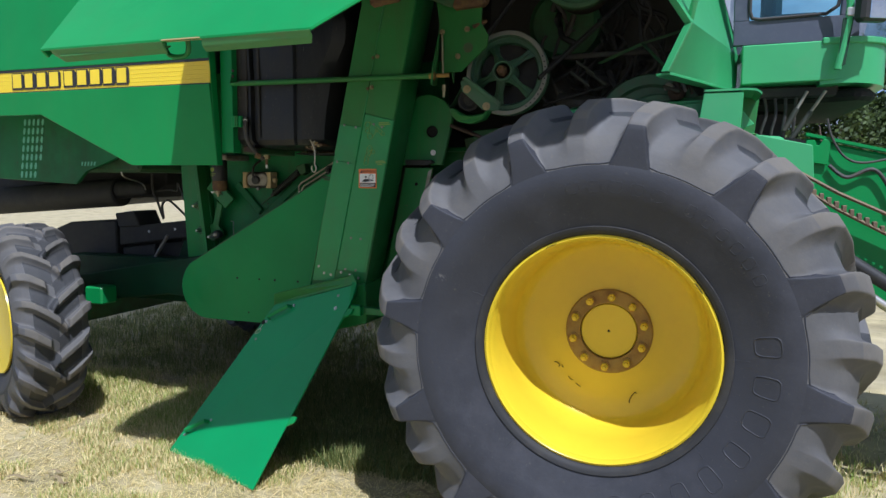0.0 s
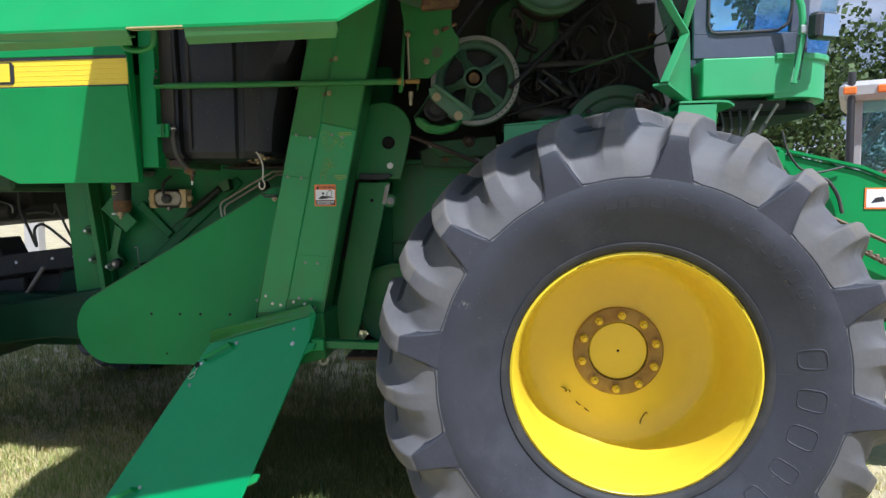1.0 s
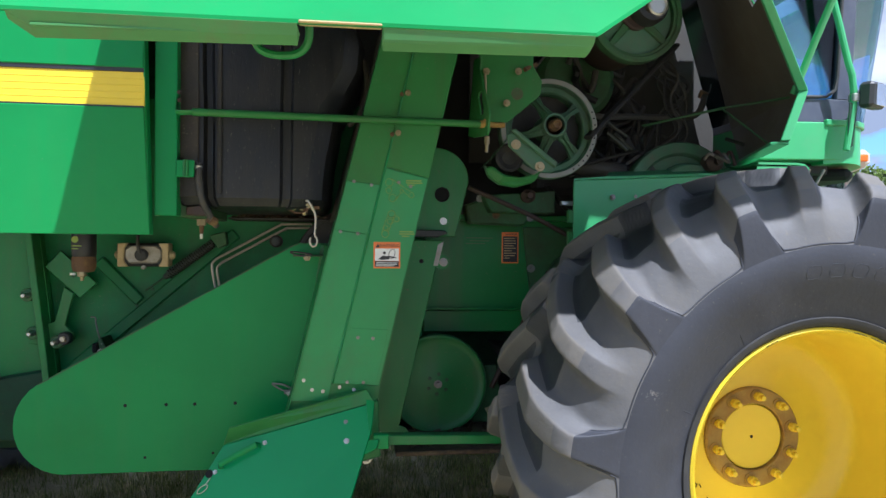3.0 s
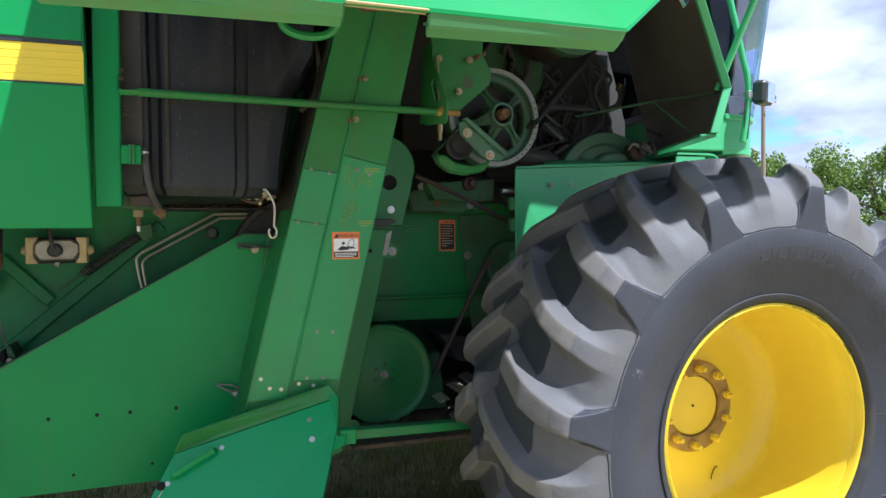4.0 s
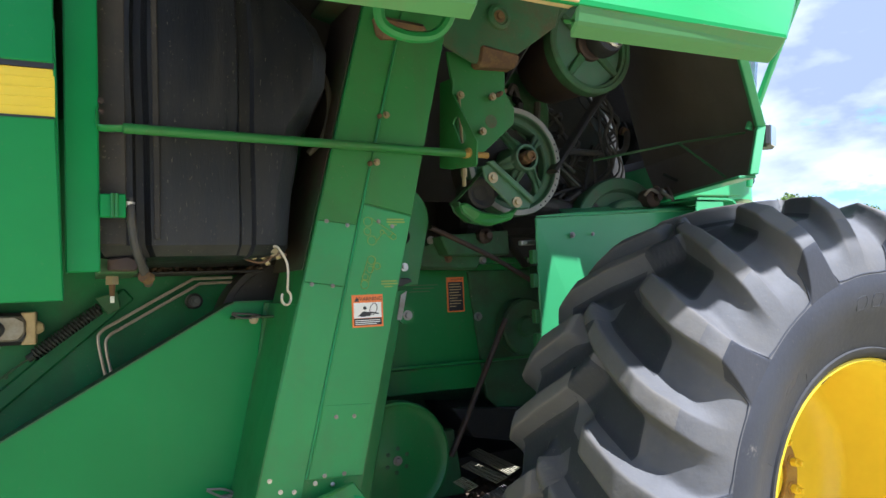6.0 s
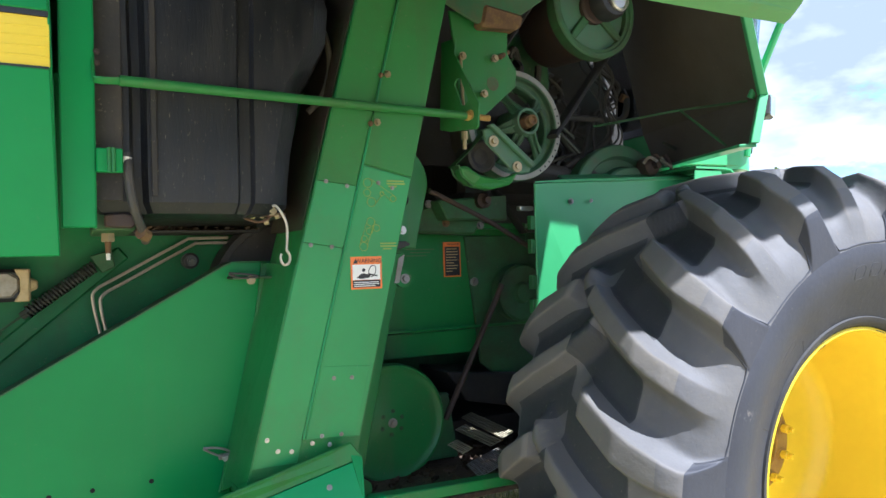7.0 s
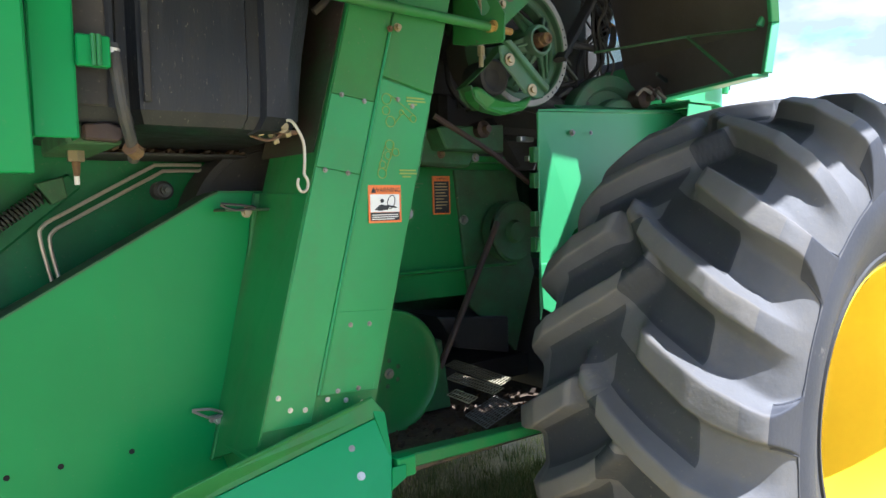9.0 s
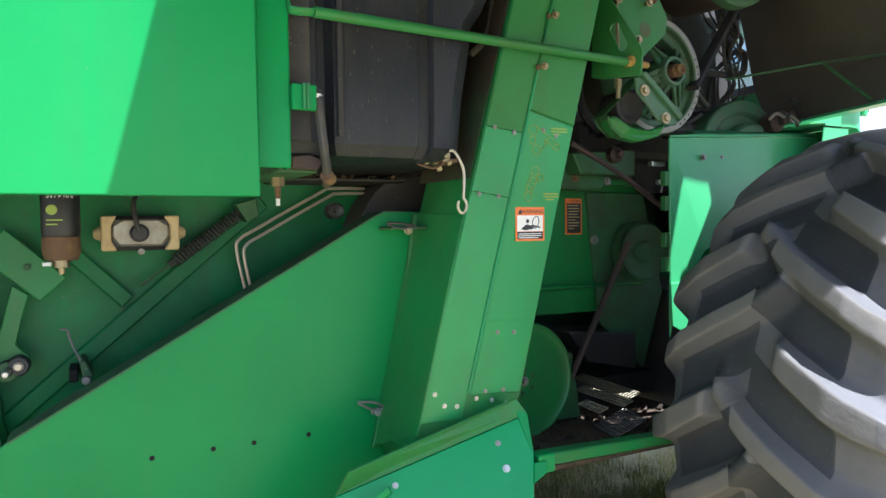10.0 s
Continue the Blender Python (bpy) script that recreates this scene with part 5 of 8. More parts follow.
    # left side flange that leans on the lower shield
    part("side_sheet", slab([(-2.10, 3.775, 0.80), (-2.062, 3.50, 0.90), (-1.905, 3.485, 1.55), (-1.93, 3.775, 1.56)], (0.006, 0, 0), 0.001), "paint_dusty", body)
    part("side_flange", slab([(-2.105, 3.772, 0.80), (-1.99, 3.772, 1.23), (-1.945, 3.772, 1.56), (-1.925, 3.772, 1.56), (-1.95, 3.772, 1.23), (-2.075, 3.772, 0.80)], (0, -0.02, 0), 0.003), "paint_dusty", body)
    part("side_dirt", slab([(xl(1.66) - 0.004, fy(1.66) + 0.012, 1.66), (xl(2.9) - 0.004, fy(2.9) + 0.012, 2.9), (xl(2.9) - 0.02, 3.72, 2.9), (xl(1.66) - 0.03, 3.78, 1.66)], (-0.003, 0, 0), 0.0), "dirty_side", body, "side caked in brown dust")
    # foot
    part("elevator_foot", slab([(-2.085, 3.50, 0.86), (-1.70, 3.49, 0.93), (-1.69, 3.49, 0.70), (-2.0, 3.50, 0.62)], (0, 0.28, 0), 0.006), "paint_dusty", body)
    # decals
    x0, x1, zt, zb = -1.726, -1.618, 1.572, 1.466
    yy = fy(1.52) - 0.0075
    warn = part("warning_decal", box((x0, yy - 0.0015, zb), (x1, yy, zt), 0.0), "decal_orange", body, "orange and white warning decal")
    part("decal_field", box((x0 + 0.006, yy - 0.0022, zb + 0.030), (x1 - 0.006, yy - 0.001, zt - 0.026), 0.0), "decal_white", warn)
    part("decal_field", box((x0 + 0.006, yy - 0.0022, zb + 0.006), (x1 - 0.006, yy - 0.001, zb + 0.029), 0.0), "decal_black", warn)
    for i in range(3):
        part("decal_print", box((x0 + 0.010, yy - 0.003, zb + 0.009 + 0.006 * i), (x1 - 0.012 - 0.012 * (i == 0), yy - 0.002, zb + 0.0115 + 0.006 * i), 0.0), "decal_white", warn)
    part("decal_print", text_bm("WARNING", 0.0185, ((x0 + x1) / 2 + 0.008, yy - 0.0025, zt - 0.0145), (1, 0, 0), (0, 0, 1)), "decal_black", warn)
    part("decal_print", slab([(x0 + 0.008, yy - 0.0018, zt - 0.022), (x0 + 0.025, yy - 0.0018, zt - 0.022), (x0 + 0.0165, yy - 0.0018, zt - 0.007)], (0, -0.0012, 0), 0.0), "decal_black", warn)
    # belt pictogram as plain loops and bars
    part("decal_print", tube([V(x1 - 0.034 + 0.013 * math.cos(t), yy - 0.0026, zb + 0.058 + 0.006 * math.cos(t) + 0.018 * math.sin(t)) for t in np.linspace(0, 6.283, 17)], 0.0013, 5, curved=False), "decal_black", warn)
    part("decal_print", slab([(x0 + 0.018, yy - 0.0022, zb + 0.036), (x1 - 0.046, yy - 0.0022, zb + 0.036), (x1 - 0.040, yy - 0.0022, zb + 0.048), (x0 + 0.035, yy - 0.0022, zb + 0.050)], (0, -0.001, 0), 0.0), "decal_black", warn)
    part("decal_print", slab([(x1 - 0.046, yy - 0.0022, zb + 0.045), (x1 - 0.016, yy - 0.0022, zb + 0.040), (x1 - 0.016, yy - 0.0022, zb + 0.044), (x1 - 0.046, yy - 0.0022, zb + 0.051)], (0, -0.001, 0), 0.0), "decal_black", warn)
    part("decal_print", rod((x0 + 0.044, yy - 0.0018, zb + 0.062), (x0 + 0.044, yy - 0.003, zb + 0.062), 0.006, 14), "decal_black", warn)
    part("decal_print", slab([(x0 + 0.028, yy - 0.0022, zb + 0.034), (x0 + 0.040, yy - 0.0022, zb + 0.052), (x0 + 0.050, yy - 0.0022, zb + 0.050), (x0 + 0.046, yy - 0.0022, zb + 0.034)], (0, -0.0011, 0), 0.0), "decal_black", warn)
    # faded belt-routing prints
    def loop(c, r):
        return tube([V(c[0] + r * math.cos(t), fy(c[1]) - 0.0075, c[1] + r * math.sin(t)) for t in np.linspace(0, 6.283, 17)], 0.0011, 5, curved=False)
    for c, r in [((-1.665, 1.812), 0.015), ((-1.667, 1.780), 0.012), ((-1.652, 1.750), 0.015), ((-1.575, 1.762), 0.010), ((-1.615, 1.778), 0.007),
                 ((-1.655, 1.685), 0.014), ((-1.635, 1.665), 0.011), ((-1.66, 1.655), 0.011), ((-1.68, 1.605), 0.014), ((-1.678, 1.63), 0.010)]:
        part("belt_print", loop(c, r), "decal_gold", body)
    for a, b in [((-1.655, 1.825), (-1.567, 1.769)), ((-1.638, 1.745), (-1.617, 1.771)), ((-1.617, 1.785), (-1.583, 1.755)), ((-1.64, 1.69), (-1.668, 1.61)), ((-1.669, 1.685), (-1.694, 1.608))]:
        part("belt_print", tube([V(a[0], fy(a[1]) - 0.0075, a[1]), V(b[0], fy(b[1]) - 0.0075, b[1])], 0.0010, 5, curved=False), "decal_gold", body)
    for i, (x, z, wd) in enumerate([(-1.598, 1.818, .062), (-1.598, 1.809, .066), (-1.592, 1.80, .03), (-1.622, 1.612, .056), (-1.622, 1.603, .06), (-1.612, 1.594, .03)]):
        part("belt_print", box((x, fy(z) - 0.008, z), (x + wd, fy(z) - 0.0066, z + 0.0045), 0.0), "decal_gold", body)
    return fy


elevator_face = elevator()


def lower_shield():
    y = 3.777
    cx, cz, r = -3.0, 0.79, 0.208
    arc = [(cx + r * math.cos(radians(a)), y, cz + r * math.sin(radians(a))) for a in range(122, 271, 12)]
    outline = [(-1.90, y, 1.565), (-2.045, y, 1.566), (-2.07, y, 1.556)] + arc + [(-2.10, y, 0.582), (-2.02, y, 0.75)]
    shield = part("lower_shield", slab(outline, (0, 0.012, 0), 0.002), "paint", combine, "large flat green lower side shield")
    top = [V(-2.045, y, 1.566), V(-2.07, y, 1.556), V(arc[0])]
    part("hem", strip([p + V(0, -0.001, 0) for p in top], (0, 0.12, 0), (0, 0, -0.006)), "paint_grimy", shield)
    part("hem", strip([V(-1.91, y, 1.567), V(-2.045, y, 1.568)], (0, 0.06, 0), (0, 0, -0.006)), "paint_dusty", shield)
    part("pressed_boss", lathe(V(-2.985, y, 0.81), [(0.0, 0.135), (-0.0006, 0.12), (-0.0022, 0.10), (-0.0036, 0.082), (-0.0042, 0.06), (-0.0042, 0.0)], 40), "paint", shield, smooth=True)
    for x in (-2.762, -2.595, -2.477, -2.308):
        part("small_hole", lathe(V(x, y, 0.869), [(-0.0012, 0.0), (-0.0012, 0.0075), (0.004, 0.0075)], 12), "hole", shield)
    for x, z in ((-2.68, 0.645), (-2.40, 0.655)):
        part("small_hole", lathe(V(x, y, z), [(-0.0012, 0.0), (-0.0012, 0.006), (0.004, 0.006)], 12), "hole", shield)
    # wire latch at the right edge, and a second one on top
    latch = part("latch", box((-2.10, y - 0.012, 0.905), (-2.055, y, 0.925), 0.003), "dull_steel", combine, "small steel wire latch")
    part("latch_wire", tube([(-2.15, y - 0.02, 0.955), (-2.10, y - 0.03, 0.95), (-2.065, y - 0.03, 0.93), (-2.10, y - 0.03, 0.925), (-2.15, y - 0.02, 0.952)], 0.004, 6), "dull_steel", latch, smooth=True)
    part("latch_bolt", hexbolt((-2.075, y - 0.012, 0.912), 0.010, 0.014), "steel", latch)
    latch2 = part("latch", box((-2.06, y - 0.10, 1.508), (-1.92, y + 0.0, 1.516), 0.002), "paint_grimy", combine, "small steel wire latch on the shield's top")
    part("latch_wire", tube([(-2.07, y - 0.10, 1.53), (-2.02, y - 0.115, 1.525), (-1.98, y - 0.115, 1.517), (-2.03, y - 0.10, 1.512), (-2.07, y - 0.095, 1.526)], 0.004, 6), "hose", latch2, smooth=True)
    part("latch_bolt", hexbolt((-2.0, y - 0.10, 1.505), 0.010, 0.010, axis=(0, -1, 0)), "brass", latch2)
    # bent rod with an eye, hanging under the tank
    hook = part("eye_rod", tube([(-1.990, 3.405, 1.728), (-1.981, 3.396, 1.726), (-1.966, 3.391, 1.702), (-1.954, 3.390, 1.672), (-1.953, 3.390, 1.633), (-1.956, 3.390, 1.594)], 0.0040, 8), "bright_line", combine, "zinc-plated eye rod hanging by the tank", smooth=True)
    part("eye", tube([V(-1.960 + 0.014 * math.cos(t), 3.390, 1.573 + 0.021 * math.sin(t)) for t in np.linspace(1.25, -3.8, 16)], 0.0040, 8, curved=False), "bright_line", hook, smooth=True)
    part("rod_bracket", box((-2.03, 3.45, 1.70), (-1.94, 3.60, 1.712), 0.002), "rust", hook)
    part("rod_bolt", hexbolt((-1.985, 3.45, 1.72), 0.012, 0.02), "brass", hook)


lower_shield()


def clean_out_door():
    """The hinged trough door under the elevator, hanging open to the ground."""
    tl, tr = V(-2.311, 3.511, 0.763), V(-1.719, 3.429, 0.936)
    bl, br = V(-2.83, 3.175, -0.085), V(-2.06, 2.90, -0.085)
    nrm = (tr - tl).cross(bl - tl).normalized()
    if nrm.y > 0:
        nrm = -nrm
    r1 = tr + (br - tr) * 0.10 + V(0.02, 0, 0)
    door = part("clean_out_door", slab([tl, tr, r1, br, bl], nrm * -0.012, 0.003), "paint_clean", combine, "green sheet door hanging open to the grass")
    part("door_flange", slab([tl, tr, V(-1.75, 3.445, 0.982), V(-2.284, 3.47, 0.838)], V(0, 0.008, 0.004), 0.002), "paint_film_shade", door)
    part("door_end", slab([tr, r1, r1 + V(-0.01, 0.10, 0.02), V(-1.75, 3.455, 0.98)], V(-0.008, 0, 0), 0.001), "paint", door)
    e = (bl - tl).normalized()
    s = (tr - tl).normalized()
    def on(a, b, d=0.0):
        return tl + (tr - tl) * a + e * b + nrm * d
    for b0 in (0.09, 0.90):
        bm = tube([on(0.10, b0 + 0.03), on(0.10, b0 + 0.02, 0.03), on(0.29, b0 - 0.03, 0.03), on(0.30, b0 - 0.03)], 0.009, 8, curved=False, squash=(0.012, 0.004))
        part("door_handle", bm, "paint", door, smooth=True)
        part("handle_bolt", hexbolt(on(0.07, b0 + 0.04), 0.006, 0.007, axis=nrm), "steel", door)
        part("handle_bolt", hexbolt(on(0.32, b0 - 0.04), 0.006, 0.007, axis=nrm), "steel", door)
    part("door_hole", rod(on(0.0, 0.13, 0.001) + s * 0.02, on(0.0, 0.13, 0.002) + s * 0.02, 0.016, 16), "hole", door)
    ring = on(0.06, 0.20, 0.006)
    part("pull_ring", tube([ring + s * 0.018 * math.cos(t) + e * 0.018 * math.sin(t) for t in np.linspace(0, 6.283, 21)], 0.0018, 6, curved=False), "bright_line", door, "thin wire ring", smooth=True)
    part("ring_tie", tube([ring - e * 0.018, ring - e * 0.045 + s * 0.004], 0.0016, 5, curved=False), "bright_line", door)
    for a, b in ((0.10, 0.26), (0.5, 1.0), (0.86, 0.06)):
        part("door_rivet", hexbolt(on(a, b), 0.006, 0.003, axis=nrm), "dull_steel", door)
    part("door_bolt", hexbolt(on(0.95, 0.16), 0.0075, 0.008, axis=nrm), "steel", door)
    d2 = (br - r1).normalized()
    for f in (0.03, 0.62):
        p = r1 + d2 * (f * (br - r1).length)
        part("hinge_tab", slab([p, p + d2 * 0.06, p + d2 * 0.045 + s * 0.045, p + d2 * 0.01 + s * 0.045], nrm * -0.012, 0.002), "paint", door)


clean_out_door()


def drive_side():
    """Shields, discs and drives between the elevator and the front wheel."""
    # rounded belt shield
    y = 3.78
    arc = [(-1.44 + 0.155 * math.cos(radians(a)), y, 1.86 + 0.145 * math.sin(radians(a))) for a in range(-5, 181, 12)]
    sh = part("belt_shield", slab([(-1.345, y, 1.60)] + arc + [(-1.60, y, 1.60)], (0, 0.03, 0), 0.004), "paint_dusty", combine, "rounded green belt shield")
    part("shield_hole", lathe(V(-1.407, y, 1.792), [(-0.002, 0.0), (-0.002, 0.026), (-0.006, 0.030), (-0.006, 0.034), (0.004, 0.034)], 20), "hole", sh)
    part("bolt", hexbolt((-1.40, y, 1.672), 0.011, 0.010), "steel", sh)
    part("blade", slab([(-1.56, 3.74, 1.60), (-1.43, 3.74, 1.598), (-1.385, 3.74, 1.615), (-1.40, 3.74, 1.628), (-1.56, 3.74, 1.632)], (0, 0.06, 0), 0.003), "black", sh)
    lo = part("belt_shield", slab([(-1.57, y - 0.01, 1.585), (-1.40, y - 0.01, 1.585), (-1.43, y - 0.01, 1.47), (-1.60, y - 0.01, 0.72), (-1.72, y - 0.01, 0.69), (-1.70, y - 0.01, 0.95)], (0, 0.03, 0), 0.004), "paint_dusty", combine, "narrow green lower belt shield")
    part("worn_edge", slab([(-1.425, y - 0.014, 1.565), (-1.40, y - 0.014, 1.578), (-1.425, y - 0.014, 1.47), (-1.445, y - 0.014, 1.47)], (0, 0.006, 0), 0.0), "dull_steel", lo)
    part("shield_ear", lathe(V(-1.405, y - 0.005, 1.486), [(-0.006, 0.0), (-0.006, 0.034), (0.006, 0.034)], 20), "paint_dusty", lo)
    part("bolt", hexbolt((-1.40, y - 0.012, 1.486), 0.013, 0.012), "dull_steel", lo)
    part("shield_ear", lathe(V(-1.59, y - 0.005, 0.715), [(-0.006, 0.0), (-0.006, 0.036), (0.006, 0.036)], 20), "paint_dusty", lo)
    part("small_hole", lathe(V(-1.50, y - 0.0115, 1.49), [(-0.001, 0.0), (-0.001, 0.010), (0.004, 0.010)], 12), "hole", lo)
    # lower disc
    disc = part("drive_disc", lathe(V(-1.40, 3.93, 0.905), [(0.03, 0.235), (0.0, 0.235), (-0.010, 0.230), (-0.010, 0.222), (-0.004, 0.215), (0.0, 0.19), (0.0, 0.07), (-0.004, 0.055), (-0.006, 0.0)], 64), "paint_dusty", combine, "round green drive disc", smooth=True)
    part("hub_bolt", hexbolt((-1.40, 3.922, 0.905), 0.013, 0.014), "dull_steel", disc)
    for i in range(6):
        part("bolt", hexbolt(ring_point(V(-1.40, 3.93, 0.905), 25 + 60 * i, 0.047, 3.926), 0.006, 0.005), "paint_grimy", disc)
    # step floor under the drives, with chaff
    fl = part("chaff_floor", box((-1.62, 3.60, 0.665), (-0.55, 4.7, 0.685), 0.004), "chaff", combine, "sheet floor heaped with chaff and dirt")
    rng = random.Random(4)
    bm = bmesh.new()
    for i in range(420):
        x, yv = rng.uniform(-1.60, -0.65), rng.uniform(3.64, 4.4)
        s = rng.uniform(0.006, 0.022)
        slab([(x, yv, 0.685), (x + s, yv + rng.uniform(-s, s), 0.685 + rng.uniform(0, s)), (x + s * 0.6, yv + s, 0.685 + rng.uniform(0, s)), (x - s * .4, yv + s * 0.8, 0.686)], (0, 0, s * 0.5), 0.0, bm=bm)
    part("chaff", bm, foliage("chaff_bits", (0.040, 0.027, 0.017), (0.11, 0.07, 0.040)), fl, kind="stuff")
    beam = part("step_beam", slab([(-1.70, 3.40, 0.812), (-0.80, 3.40, 0.787), (-0.80, 3.40, 0.755), (-1.69, 3.40, 0.772)], (0, 0.05, 0), 0.004), "paint_dusty", combine, "green angle beam")
    part("beam_tab", box((-1.725, 3.36, 0.768), (-1.665, 3.40, 0.825), 0.004), "paint", beam)
    # box added where the final drive would be, to keep sun off the grass
    part("axle_housing", box((-0.45, 3.62, 0.50), (0.45, 4.7, 1.20), 0.03), "inner", combine, "plain dark box in the axle housing's place, added to stop the sun")
    # perforated screens behind
    for p, q, wide, rows in (((-0.905, 4.25, 0.800), (-0.945, 3.83, 0.800), 0.060, 4), ((-1.040, 4.06, 0.800), (-1.050, 3.75, 0.800), 0.052, 3), ((-1.185, 3.86, 0.800), (-1.195, 3.72, 0.800), 0.045, 2), ((-1.10, 3.86, 0.705), (-1.14, 3.69, 0.705), 0.16, 7)):
        p, q = V(p), V(q)
        side = V(0.95, 0.0, 0.30).normalized() * wide
        bm = bmesh.new()
        for i in range(rows + 1):
            rod(p + side * (i / rows), q + side * (i / rows), 0.0024, 5, bm=bm)
        n = int((q - p).length / 0.017)
        for k in range(n + 1):
            o = p.lerp(q, k / n)
            rod(o, o + side, 0.0024, 5, bm=bm)
        part("screen", bm, "mesh_steel" if rows < 6 else "dull_steel", fl, "perforated steel screen")
    part("dark_chute", slab([(-1.08, 4.05, 1.06), (-0.70, 4.05, 1.02), (-0.70, 4.05, 0.86), (-0.98, 4.05, 0.92)], (0, 0.3, 0), 0.006), "black", combine, "black chute plate")
    part("bearing_stand", slab([(-1.20, 4.0, 0.98), (-1.10, 4.0, 0.98), (-1.06, 4.0, 0.70), (-1.22, 4.0, 0.70)], (0, 0.05, 0), 0.006), "paint_grimy", combine)
    part("tension_rod", tube([(-1.13, 3.98, 0.873), (-1.0, 3.95, 1.15), (-0.862, 3.924, 1.44)], 0.013, 8), "dark_rust", combine, "oily dark tension rod", smooth=True)
    part("tension_rod", tube([(-1.29, 3.76, 1.825), (-1.0, 3.80, 1.71), (-0.755, 3.85, 1.595)], 0.011, 8), "dark_rust", combine, "oily dark tension rod", smooth=True)
    part("idler_pulley", lathe(V(-0.71, 4.0, 1.395), [(0.05, 0.13), (0.0, 0.13), (0.015, 0.10), (-0.015, 0.13), (-0.02, 0.12), (-0.01, 0.05), (-0.03, 0.04), (-0.03, 0.0)], 40), "paint_grimy", combine, "small green V-belt pulley", smooth=True)
    part("bolt", hexbolt((-0.905, 4.095, 1.45), 0.014, 0.02), "dull_steel", combine)
    part("inner_plate", slab([(-0.95, 4.09, 1.66), (-0.62, 4.09, 1.66), (-0.5, 4.09, 1.2), (-0.62, 4.09, 0.85), (-0.88, 4.09, 1.08)], (0, 0.02, 0), 0.004), "paint_grimy", combine)
    # black caution plate
    d = part("instruction_decal", box((-1.056, 4.098, 1.476), (-0.97, 4.1045, 1.633), 0.0), "decal_orange", combine, "black instruction decal with orange border")
    part("decal_field", box((-1.050, 4.0965, 1.482), (-0.976, 4.099, 1.612), 0.0), "decal_black", d)
    part("decal_print", text_bm("WARNING", 0.0125, (-1.008, 4.0965, 1.622), (1, 0, 0), (0, 0, 1)), "decal_black", d)
    for i, wd in enumerate((.055, .06, .06, .05, .06, .04, .06, .055, .03)):
        part("decal_print", box((-1.045, 4.0955, 1.600 - i * 0.0125), (-1.045 + wd, 4.0975, 1.6035 - i * 0.0125), 0.0), "lamp_body", d)
    for i in range(3):
        part("faded_print", box((-1.24 + 0.02 * (i % 2), 4.1025, 1.60 - 0.014 * i), (-1.10 - 0.02 * (i % 3), 4.1047, 1.605 - 0.014 * i), 0.0), "faded", d)


drive_side()


def spoked_pulley(name, c, r, wide, spokes, turn, label, hub=0.055, mat="cast", rim_holes=0):
    p = part(name, lathe(c, [(0.0, r), (-wide, r), (-wide - 0.004, r - 0.006), (-wide - 0.004, r - 0.022), (-wide + 0.004, r - 0.026), (-wide + 0.006, r - 0.038), (0.0, r - 0.042)], 72, closed=True), mat, combine, label, smooth=True)
    part("hub", lathe(c, [(0.0, hub), (-wide - 0.002, hub), (-wide - 0.008, hub - 0.008), (-wide - 0.008, hub * 0.5), (-wide - 0.04, hub * 0.45), (-wide - 0.04, 0.0)], 32), "dark_rust", p, smooth=True)
    for i in range(spokes):
        a = radians(turn + 360 * i / spokes)
        d, s = V(math.cos(a), 0, math.sin(a)), V(-math.sin(a), 0, math.cos(a))
        q = c + V(0, -wide + 0.006, 0)
        part("spoke", slab([q + d * hub * 0.9 - s * 0.020, q + d * (r - 0.036) - s * 0.013, q + d * (r - 0.036) + s * 0.013, q + d * hub * 0.9 + s * 0.020], (0, 0.02, 0), 0.004), mat, p)
    for i in range(rim_holes):
        a = -70 + 360 * i / 40
        part("rim_hole", lathe(ring_point(c, a, r - 0.014, c.y - wide - 0.005), [(0, 0.0), (0, 0.0045), (0.004, 0.0045)], 8), "hole", p)
    return p


